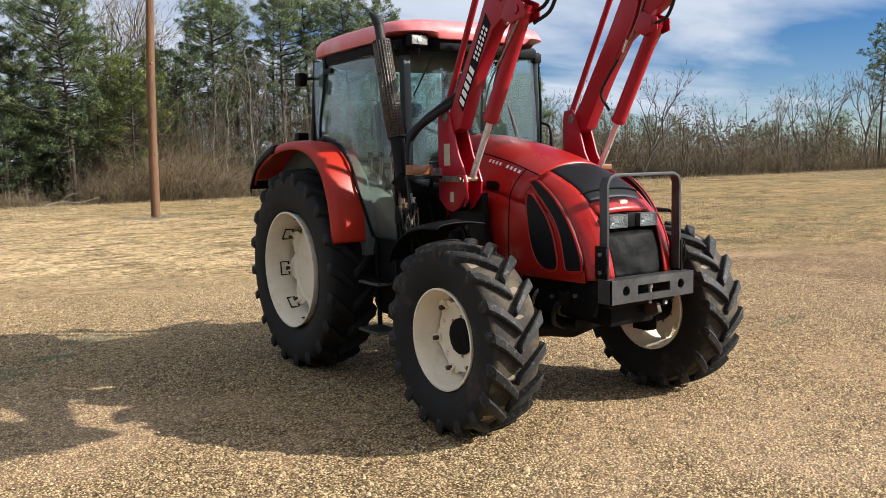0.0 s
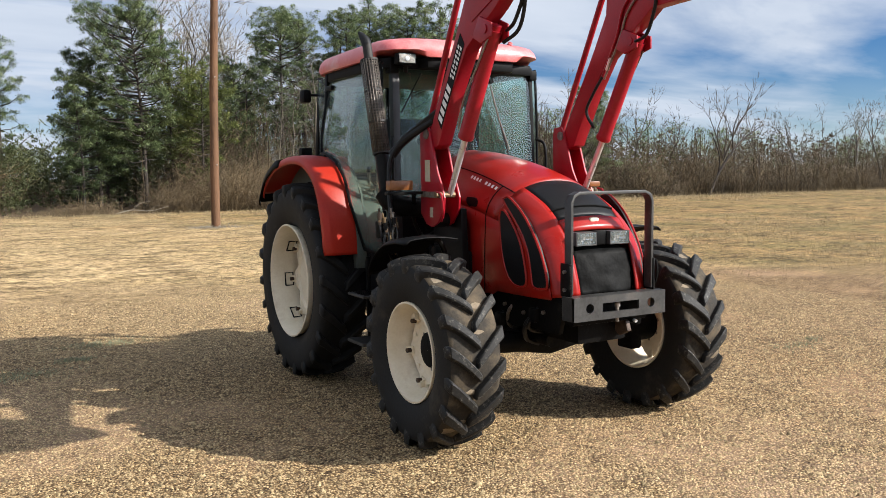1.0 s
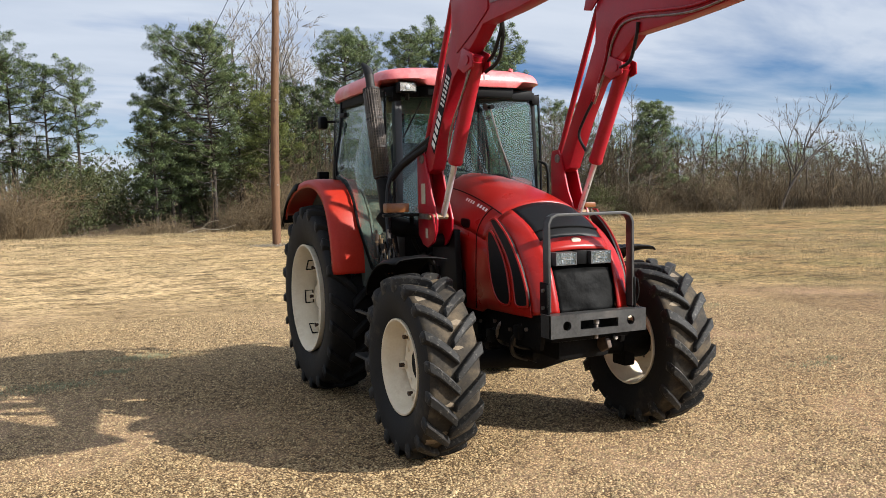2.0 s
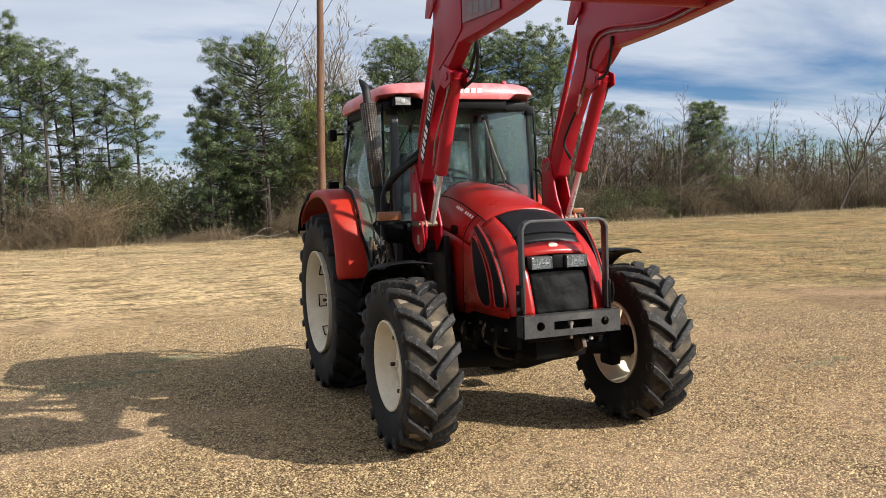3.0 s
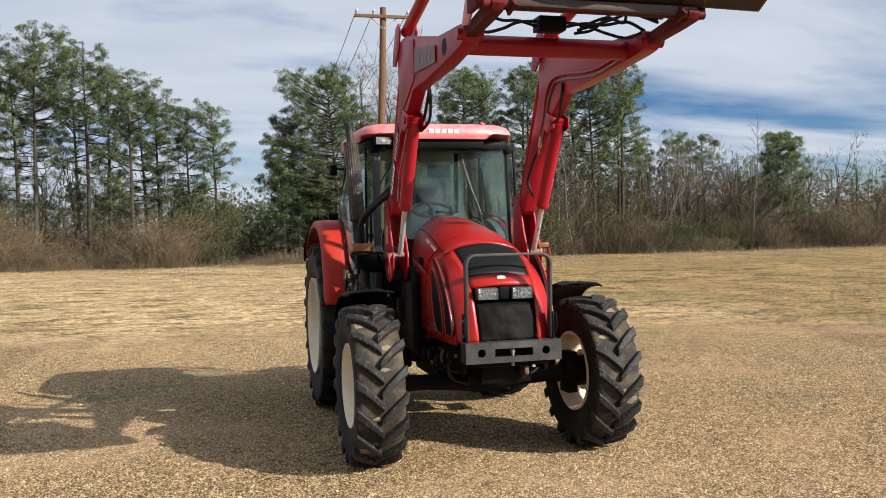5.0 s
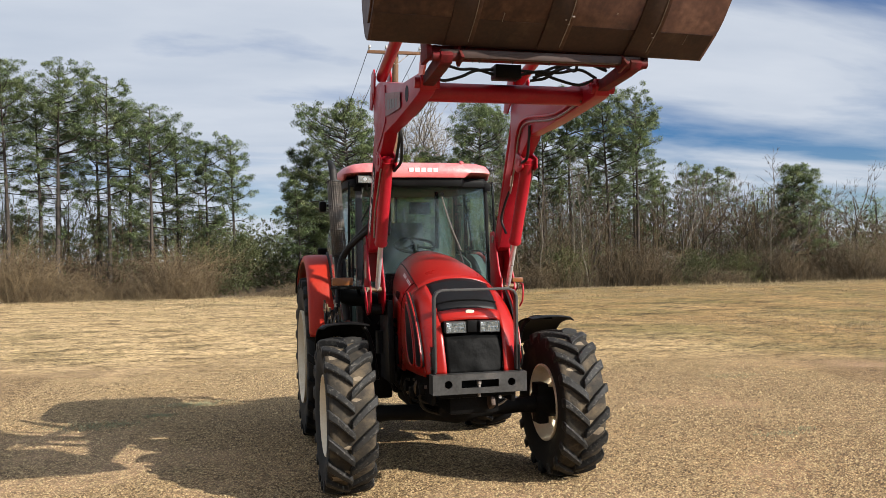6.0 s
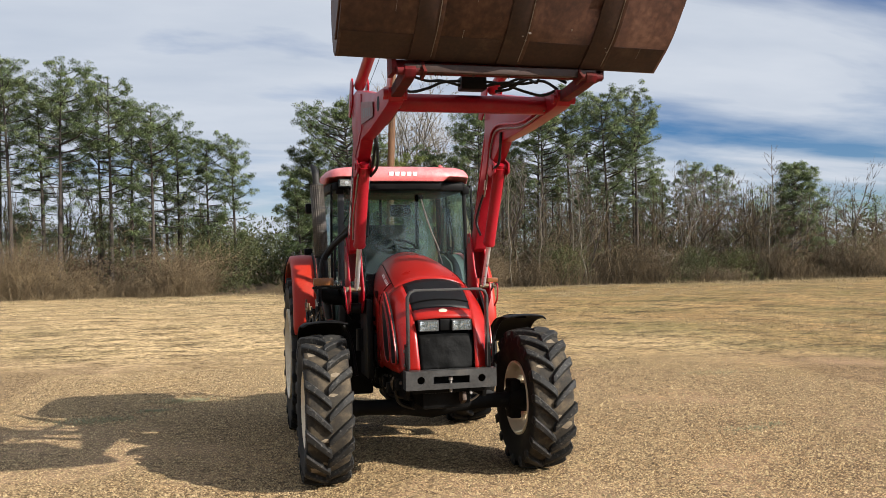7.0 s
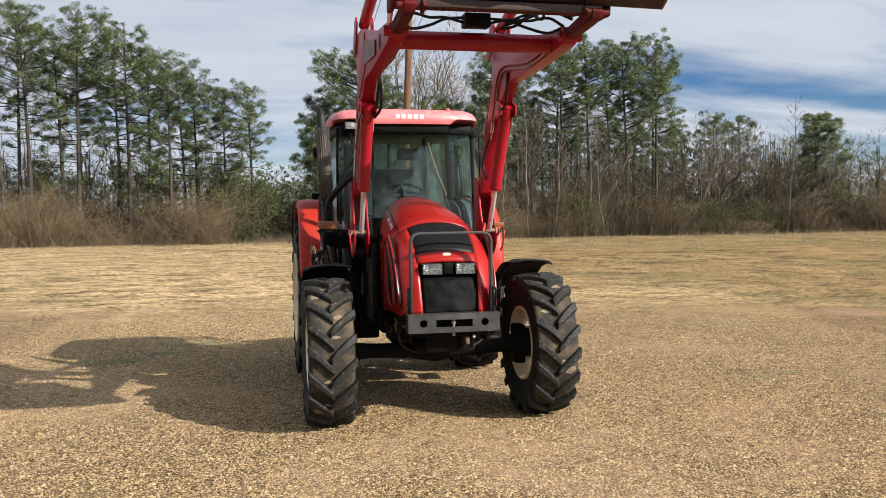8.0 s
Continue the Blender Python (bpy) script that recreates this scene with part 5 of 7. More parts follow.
        Geo().tube([(x, y - 0.055, 1.765), (x, y - 0.065, 1.81)], [0.016, 0.012], 8).ob("knob", black, lv)
    Geo().bar((0.14, 1.10, 2.50), (0.15, 1.14, 1.95), 0.035, 0.03).ob("aerial_post", black, tractor, bevel=0.006)
    Geo().box(-0.13, 0.08, 1.10, 1.13, 2.28, 2.40).ob("inner_mirror", black, tractor, "dark rear-view mirror in the cab", bevel=0.02)


build_cab()


# ---------------------------------------------------------------- exhaust, lamps and hoses
def build_outside():
    # exhaust stack with its perforated shield, on the right front post
    top, base = Vector((-0.862, 0.985, 2.575)), Vector((-0.838, 0.85, 1.90))
    d = (top - base).normalized()
    st = Geo()
    st.tube(bend([base - d * 0.6 + Vector((0.03, 0.02, 0)), base - d * 0.1, base + d * 0.3, top, top + d * 0.12], 4), 0.034, 16)
    stack = st.ob("exhaust_pipe", pipe, tractor, "sooty exhaust stack with curved tip")
    tip = Geo().tube([top + d * 0.115, top + d * 0.15 + Vector((-0.004, 0.006, 0)), top + d * 0.185 + Vector((-0.016, 0.022, 0)), top + d * 0.215 + Vector((-0.030, 0.040, 0))], [0.036, 0.035, 0.027, 0.012], 14)
    tip.ob("exhaust_tip", hose_rubber, stack, "soot-black cut exhaust tip")
    # shield: lattice of rings and uprights
    side = d.orthogonal().normalized()
    up = d.cross(side)
    R, rings, ups = 0.063, 34, 20
    L = (top - base).length
    verts, faces = [], []
    for k in range(rings):
        for hh in (-0.0042, 0.0042):
            c = base + d * (L * k / (rings - 1) + hh)
            for j in range(ups):
                a = 2 * math.pi * j / ups
                verts.append(tuple(c + (side * math.cos(a) + up * math.sin(a)) * R))
    for k in range(rings):
        for j in range(ups):
            a, b = 2 * k * ups + j, 2 * k * ups + (j + 1) % ups
            faces.append((a, b, b + ups, a + ups))
    off = len(verts)
    for j in range(ups):
        for da in (-0.07, 0.07):
            a = 2 * math.pi * j / ups + da
            for q in (0.0, 1.0):
                verts.append(tuple(base + d * (L * q) + (side * math.cos(a) + up * math.sin(a)) * (R + 0.0012)))
        k = off + j * 4
        faces.append((k, k + 2, k + 3, k + 1))
    g = Geo().add(verts, faces)
    sh = g.ob("heat_shield", heat, stack, "perforated metal heat shield")
    so = sh.modifiers.new("thickness", "SOLIDIFY")
    so.thickness = 0.002
    for q in (0.0, 0.33, 0.66, 1.0):
        c = base + d * (L * q)
        Geo().tube([c - d * 0.008, c + d * 0.008], R + 0.003, 20).ob("clamp_band", pipe, stack)
    Geo().tube([base - d * 0.42, base - d * 0.02], 0.052, 14).ob("exhaust_elbow", black_metal, stack)
    # amber turn lamps on black brackets before the cab
    for s in (-1, 1):
        x0, x1, y0 = (0.62, 0.955, 0.50) if s < 0 else (0.58, 0.735, 0.28)
        br = Geo().box(min(s * x0, s * x1), max(s * x0, s * x1), y0 + 0.02, y0 + 0.07, 1.60, 1.622)
        b = br.ob("lamp_bracket", black_metal, tractor, "black bracket with amber turn lamp", bevel=0.004)
        xa, xb = sorted((s * (x1 - (0.19 if s < 0 else 0.11)), s * (x1 - 0.01)))
        Geo().box(xa, xb, y0, y0 + 0.07, 1.632, 1.70 if s < 0 else 1.672).ob("turn_lamp", amber, b, "amber turn lamp", bevel=0.008)
        if s < 0:
            Geo().box(-0.775, -0.69, y0, y0 + 0.07, 1.625, 1.675).ob("side_lamp", lens_glass, b, bevel=0.006)
        Geo().tube(bend([(s * 0.56, y0 + 0.30, 1.30), (s * 0.64, y0 + 0.24, 1.42), (s * 0.70, y0 + 0.12, 1.58), (s * 0.72, y0 + 0.06, 1.61)], 4), 0.016, 8).ob("bracket_stem", black_metal, b)
    # air intake body under the right lamp
    Geo().tube(bend([(-0.45, 0.62, 1.47), (-0.62, 0.70, 1.50), (-0.80, 0.72, 1.53), (-0.86, 0.78, 1.62)], 5), [0.07] * 8 + [0.075] * 8, 14).ob("air_intake", black, tractor, "black air intake pipe")
    # thick hose bundle from the right arm, down past the stack to the couplings
    for q in range(4):
        o = 0.018 * q
        line = bend([(-0.61, 0.42 - o * 0.3, 2.13 + o), (-0.69, 0.53, 2.045 + o * 0.8), (-0.775, 0.645 - o * 0.3, 1.955 + o * 0.6), (-0.838 - o * 0.3, 0.70 - o * 0.5, 1.85),
                     (-0.862 - o * 0.3, 0.675 - o * 0.4, 1.66), (-0.885 - o * 0.5, 0.60 - o * 0.6, 1.44), (-0.90 - o * 0.6, 0.53, 1.30)], 6)
        Geo().tube(line, 0.014 + 0.002 * (q % 2), 8).ob("hydraulic_hose", hose_rubber, tractor, "black hydraulic hose")
    Geo().tube(bend([(-0.63, 0.45, 2.11), (-0.70, 0.545, 2.045), (-0.775, 0.645, 1.965), (-0.83, 0.695, 1.88)], 6), [0.022 + 0.0006 * k for k in range(19)], 10).ob("hose_sleeve", hose_rubber, tractor, "black hose sleeve")
    blk = Geo().box(-1.0, -0.88, 0.56, 0.64, 1.30, 1.42).ob("coupling_block", greasy, tractor, "oily block of hydraulic couplings", bevel=0.012)
    for q in range(7):
        x, y, z = -1.01 + 0.021 * q, 0.545 - 0.014 * (q % 3), 1.46 - 0.035 * (q % 4)
        lean = 0.012 * math.sin(2.1 * q)
        c = Geo().tube([(x, y, z + 0.05), (x, y, z + 0.02), (x + lean, y - 0.004, z + 0.018), (x + lean, y - 0.006, z - 0.02), (x + lean, y - 0.006, z - 0.022), (x + 2 * lean, y - 0.01, z - 0.065)],
                       [0.009, 0.009, 0.0165, 0.0165, 0.011, 0.011], 8)
        c.ob("hose_coupling", (bolt_rust, brass, black_metal, bolt_rust, dull_steel, black_metal, brass)[q], blk)
        Geo().tube([(x + lean, y - 0.008, z - 0.03), (x + lean, y - 0.008, z - 0.045)], 0.0135, 6).ob("coupling_nut", brass if q % 3 == 0 else bolt_rust, blk)
        Geo().tube(bend([(x + 2 * lean, y - 0.01, z - 0.06), (x + 3 * lean, y - 0.03, z - 0.13), (x + 0.02 - lean, y - 0.01, z - 0.20 - 0.015 * q), (x + 0.05, y + 0.05, z - 0.16 - 0.03 * (q % 3))], 5), 0.0085, 6).ob("hose_tail", hose_rubber, blk)
    for q in range(2):
        Geo().tube(bend([(-0.93 + 0.02 * q, 0.52, 1.34), (-0.955, 0.505, 1.27), (-0.94 + 0.03 * q, 0.50, 1.19), (-0.91, 0.52, 1.24)], 5), 0.006, 6).ob("cap_cord", brass, blk)
    Geo().bar((-0.90, 0.60, 1.30), (-0.62, 0.75, 1.22), 0.06, 0.02).ob("coupling_bracket", black_metal, tractor)


build_outside()


# ---------------------------------------------------------------- loader
POST = [(0.60, 1.46), (0.60, 2.03), (0.585, 2.085), (0.50, 2.09), (0.455, 2.03), (0.36, 1.76), (0.30, 1.66), (0.265, 1.58), (0.275, 1.49), (0.36, 1.40), (0.44, 1.37), (0.52, 1.39)]
ARM = [(0.485, 2.035), (0.125, 2.625), (0.0, 2.85), (-0.008, 2.95), (-0.012, 3.08), (-0.045, 3.21), (-0.13, 3.262), (-0.30, 3.255), (-1.20, 3.06), (-1.66, 3.025), (-1.76, 3.015), (-1.79, 2.96), (-1.75, 2.905),
       (-1.66, 2.89), (-1.20, 2.855), (-0.86, 2.835), (-0.62, 2.83), (-0.47, 2.825), (-0.36, 2.745), (-0.20, 2.655), (-0.02, 2.545), (0.175, 2.275), (0.36, 1.94), (0.45, 1.91), (0.53, 1.97)]
TIP = [(-1.68, 2.985), (-2.12, 3.04), (-2.225, 3.045), (-2.255, 3.01), (-2.225, 2.97), (-2.10, 2.955), (-1.68, 2.925)]
XA = 0.585


def build_loader():
    for s in (-1, 1):
        for x in (0.525, 0.645):
            Geo().plate(POST, s * (x - 0.008), s * (x + 0.008)).ob("loader_post", red_arm, tractor, "red loader post plate", bevel=0.004)
        Geo().plate([(0.60, 1.66), (0.60, 2.0), (0.585, 2.0), (0.585, 1.66)], s * 0.52, s * 0.65).ob("post_back", red_arm, tractor)
        Geo().tube([(s * 0.44, 0.44, 1.42), (s * 0.62, 0.44, 1.42)], 0.05, 14).ob("post_tube", black_metal, tractor)
        Geo().plate([(0.25, 0.80), (0.70, 0.80), (0.70, 1.50), (0.30, 1.50)], s * 0.45, s * 0.50).ob("post_mount", black_metal, tractor, bevel=0.008)
        Geo().plate([(0.455, 1.69), (0.525, 1.69), (0.525, 1.84), (0.455, 1.84)], s * 0.6535, s * 0.6565).ob("data_plate", tan_plate, tractor, "pale worn data plate")
        Geo().plate([(0.42, 1.44), (0.46, 1.44), (0.46, 1.51), (0.42, 1.51)], s * 0.6535, s * 0.6565).ob("warning_sticker", tan_plate, tractor)
        # pin with its lock plate and chain eye
        pin = Geo().tube([(s * 0.552, 0.30, 1.60), (s * 0.70, 0.30, 1.60)], 0.022, 10).ob("lock_pin", brass, tractor, "worn brassy pin")
        Geo().bar((s * 0.675, 0.27, 1.60), (s * 0.675, 0.55, 1.60), 0.008, 0.04).ob("lock_bar", dull_steel, pin)
        Geo().tube(bend([(s * 0.70, 0.28, 1.62), (s * 0.70, 0.22, 1.60), (s * 0.69, 0.21, 1.48), (s * 0.68, 0.26, 1.42)], 4), 0.008, 6).ob("pin_handle", red_arm, pin)
        # arm: deep welded box
        g = Geo().plate(ARM, s * (XA - 0.052), s * (XA + 0.052))
        arm = g.ob("loader_arm", red_arm, tractor, "red welded steel loader arm", bevel=0.009)
        # arm end in darker red: the bucket's shadow is put into the colour
        Geo().plate(TIP, s * (XA - 0.036), s * (XA + 0.036)).ob("arm_tip", red_worn_shade, arm, "arm end, coloured darker for the shade under the bucket", bevel=0.006)
        Geo().tube([(s * (XA - 0.075), -1.735, 2.955), (s * (XA + 0.085), -1.735, 2.955)], 0.036, 16).ob("end_boss", red_arm, arm)
        Geo().plate([(-1.80, 2.985), (-1.92, 2.965), (-2.08, 3.10), (-2.13, 3.38), (-2.03, 3.44), (-1.93, 3.20)], s * (XA + 0.058), s * (XA + 0.072)).ob("tilt_link", red_roof, tractor, "faded dusty pink tilt link", bevel=0.003)
        # knee gusset
        Geo().plate([(-0.02, 3.05), (-0.05, 3.20), (-0.13, 3.25), (-0.55, 3.18), (-0.55, 2.90), (-0.35, 2.80), (-0.10, 2.70)], s * (XA + 0.0525), s * (XA + 0.060)).ob("knee_plate", red_arm, arm, bevel=0.002)
        # foremost pin takes the same shade-darkened red
        for y, z, r in ((0.50, 2.02, 0.034), (-0.27, 2.63, 0.03), (-0.05, 3.18, 0.03), (-2.215, 3.008, 0.026)):
            Geo().tube([(s * (XA - 0.075), y, z), (s * (XA + 0.078), y, z)], r, 14).ob("pivot_pin", dull_steel if z < 2.5 else (red_worn_shade if y < -2 else red_arm), arm)
        # lift cylinder
        a, b = Vector((s * XA, 0.085, 1.975)), Vector((s * XA, -0.275, 2.63))
        dd = (b - a).normalized()
        cyl = Geo().tube([a, a + dd * 0.02, a + dd * 0.04, b], [0.050, 0.056, 0.050, 0.050], 18).ob("lift_cylinder", red_arm, tractor, "red lift cylinder")
        Geo().tube([b - dd * 0.02, b + dd * 0.03], 0.040, 12).ob("cylinder_eye", red_arm, cyl)
        for dx in (-0.062, 0.062):
            Geo().plate([(-0.20, 2.72), (-0.34, 2.66), (-0.34, 2.58), (-0.22, 2.55), (-0.12, 2.60)], s * (XA + dx) - 0.006, s * (XA + dx) + 0.006).ob("cylinder_bracket", red_arm, cyl, bevel=0.002)
        Geo().tube([a, (s * XA, 0.30, 1.60)], 0.022, 14).ob("cylinder_rod", steel, cyl, "bright steel cylinder rod")
        Geo().tube(bend([a + Vector((s * 0.055, 0, 0.06)), a + Vector((s * 0.06, -0.03, 0.15)) + dd * 0.1, a + dd * 0.5 + Vector((s * 0.055, 0, 0)), b + Vector((s * 0.05, 0, -0.06))], 4), 0.007, 6).ob("cylinder_pipe", dull_steel, cyl)
        # levelling rod behind the arm, crank plate at the knee, tilt cylinder above the beam
        Geo().tube([(s * (XA + 0.005), 0.585, 2.06), (s * (XA + 0.005), 0.035, 3.12)], 0.022, 12).ob("levelling_rod", red_arm, tractor, "slim red levelling rod")
        for dx in (-0.066, 0.066):
            Geo().plate([(0.11, 3.10), (0.08, 3.19), (-0.02, 3.37), (-0.12, 3.39), (-0.17, 3.32), (-0.10, 3.17), (0.02, 3.08)], s * (XA + dx) - 0.007, s * (XA + dx) + 0.007).ob("crank_plate", red_arm, tractor, bevel=0.003)
        c0, c1 = Vector((s * XA, -0.09, 3.33)), Vector((s * XA, -1.02, 3.53))
        dd2 = (c1 - c0).normalized()
        tc = Geo().tube([c0, c1], 0.045, 16).ob("tilt_cylinder", red_arm, tractor, "red tilt cylinder")
        Geo().tube([c1 - dd2 * 0.02, c1 + dd2 * 0.03], 0.051, 16).ob("cylinder_cap", red_arm, tc)
        Geo().tube([c1, c1 + dd2 * 0.80], 0.02, 12).ob("cylinder_rod", steel, tc)
        # pipes and hoses that run on the arm
        xo = s * (XA - 0.062)
        Geo().tube(bend([(xo, 0.02, 2.42), (xo, -0.13, 2.68), (xo, -0.21, 2.88), (xo, -0.42, 2.97), (xo, -1.05, 2.90), (xo, -1.55, 2.94)], 6), 0.010, 8).ob("oil_pipe", red_arm, tractor)
        Geo().tube(bend([(xo, 0.0, 2.40), (xo, -0.16, 2.66), (xo, -0.25, 2.84), (xo, -0.44, 2.93), (xo, -1.05, 2.865), (xo, -1.55, 2.905)], 6), 0.008, 8).ob("oil_pipe", dull_steel, tractor)
        Geo().tube(bend([(xo, 0.02, 2.42), (xo - s * 0.02, 0.10, 2.30), (xo - s * 0.03, 0.16, 2.18), (xo - s * 0.01, 0.10, 2.06)], 6), 0.011, 8).ob("arm_hose", hose_rubber, tractor, "short black arm hose")
        Geo().tube([(xo, -0.03, 2.46), (xo, -0.07, 2.54)], 0.014, 8).ob("pipe_fitting", steel, tractor)
        Geo().tube(bend([(xo, -0.32, 2.62), (xo + s * 0.01, -0.42, 2.66), (xo, -0.50, 2.80), (xo, -0.52, 2.90)], 6), 0.012, 8).ob("arm_hose", hose_rubber, tractor, "short black arm hose")
        # maker's decals on the outer face: plain blocks
        gx0, gx1 = s * (XA + 0.0525), s * (XA + 0.0545)
        u, nrm = Vector((-0.512, 0.859, 0)), Vector((0.859, 0.512, 0))

        def on_arm(a0, b0):
            p = Vector((0.352, 2.065, 0)) + u * a0 + nrm * b0
            return (p.x, p.y)

        dec = Geo().plate([on_arm(0.0, -0.042), on_arm(0.62, -0.042), on_arm(0.66, 0.042), on_arm(0.04, 0.042)], gx0, gx1).ob("arm_decal", black, arm, "black decal with plain pale blocks")
        for q in range(5):
            k = 0.035 + q * 0.056
            Geo().plate([on_arm(k, -0.030), on_arm(k + 0.036, -0.030), on_arm(k + 0.050, 0.030), on_arm(k + 0.014, 0.030)], s * (XA + 0.055), s * (XA + 0.0565)).ob("decal_block", white_vinyl, dec)
        for q in range(7):
            for rr in range(2):
                k = 0.36 + q * 0.034
                b0 = -0.030 + rr * 0.034
                Geo().plate([on_arm(k, b0), on_arm(k + 0.020, b0), on_arm(k + 0.025, b0 + 0.022), on_arm(k + 0.005, b0 + 0.022)], s * (XA + 0.055), s * (XA + 0.0562)).ob("decal_block", white_vinyl, dec)
        bd = Geo().plate([(-0.58, 2.93), (-1.16, 2.90), (-1.16, 3.01), (-0.58, 3.11)], s * (XA + 0.061), s * (XA + 0.0625)).ob("arm_decal", faded_decal, arm, "faded greyish-pink arm decal")
        for q in range(4):
            Geo().plate([(-0.68 - q * 0.10, 2.965 - q * 0.01), (-0.75 - q * 0.10, 2.958 - q * 0.01), (-0.75 - q * 0.10, 3.03 - q * 0.015), (-0.68 - q * 0.10, 3.042 - q * 0.015)], s * (XA + 0.063), s * (XA + 0.0642)).ob("decal_block", grey_vinyl, bd)
        Geo().disc((-1.35, 2.96), 0.055, s * (XA + 0.0525), s * (XA + 0.054), 20).ob("round_sticker", black, arm)
        # link plates at the arm's end
        Geo().plate([(-2.30, 2.99), (-2.18, 2.96), (-1.98, 3.28), (-1.92, 3.46), (-1.97, 3.50), (-2.06, 3.38), (-2.17, 3.10)], s * (XA - 0.09), s * (XA - 0.072)).ob("carrier_link", red_worn_shade, tractor, bevel=0.003)
    # cross tube between the arms, with the valve block and hoses above it
    ct = Geo()
    ct.tube([(-0.54, -1.50, 2.945), (0.54, -1.50, 2.945)], 0.062, 20)
    ct.ob("cross_tube", red_arm, tractor, "red cross tube between the loader arms")
    Geo().tube([(-0.66, -2.12, 3.05), (0.66, -2.12, 3.05)], 0.045, 16).ob("carrier_tube", red_worn_shade, tractor, "red carrier tube at the bucket")
    Geo().box(-0.62, 0.62, -2.235, -2.19, 3.0, 3.05).ob("carrier_bar", rust_dark, tractor, bevel=0.01)
    for x in (-0.42, -0.38, -0.18, 0.05):
        Geo().front([(x - 0.025, 3.03), (x + 0.025, 3.03), (x, 2.985)], -2.2, -2.185).ob("carrier_tooth", rust_dark, tractor)
    for s in (-1, 1):
        Geo().plate([(-2.02, 3.0), (-2.19, 3.0), (-2.195, 3.05), (-2.10, 3.33), (-2.03, 3.33)], s * 0.66, s * 0.69).ob("carrier_side", red_worn_shade, tractor, bevel=0.004)
        Geo().plate([(-2.05, 3.02), (-2.19, 3.0), (-2.195, 3.05), (-2.10, 3.20)], s * 0.44, s * 0.46).ob("carrier_web", red_worn_shade, tractor, bevel=0.004)
    vb = Geo().box(-0.10, 0.08, -1.62, -1.50, 3.03, 3.12).ob("valve_block", black_metal, tractor, "black valve block over the cross tube", bevel=0.01)
    for s in (-1, 1):
        for q in range(2):
            x0 = -0.01 + s * 0.08
            Geo().tube(bend([(x0, -1.56, 3.06 + 0.035 * q), (x0 + s * 0.14, -1.59, 3.085 - 0.01 * q), (s * 0.34, -1.62, 3.075 - 0.05 * q), (s * 0.47, -1.66, 3.09 - 0.10 * q), (s * 0.55, -1.74, 3.02)], 6), 0.010, 8).ob("valve_hose", hose_rubber, vb)
    # hose loops at one end of the cross tube
    for q in range(3):
        Geo().tube(bend([(0.16 + q * 0.02, -1.55, 3.03 + q * 0.02), (0.27 + q * 0.03, -1.60 - q * 0.03, 3.05 + q * 0.03), (0.38, -1.70 - q * 0.05, 3.15 - q * 0.05), (0.47 - q * 0.03, -1.80, 3.10 + q * 0.03), (0.54, -1.92, 3.03 + q * 0.02)], 6), 0.010, 8).ob("valve_hose", hose_rubber, vb)
    # long hose from the right arm's lift cylinder up to the knee
    Geo().tube(bend([(-0.535, -0.30, 2.55), (-0.50, -0.42, 2.62), (-0.51, -0.50, 2.78), (-0.53, -0.50, 2.95)], 6), 0.012, 8).ob("arm_hose", hose_rubber, tractor)


build_loader()


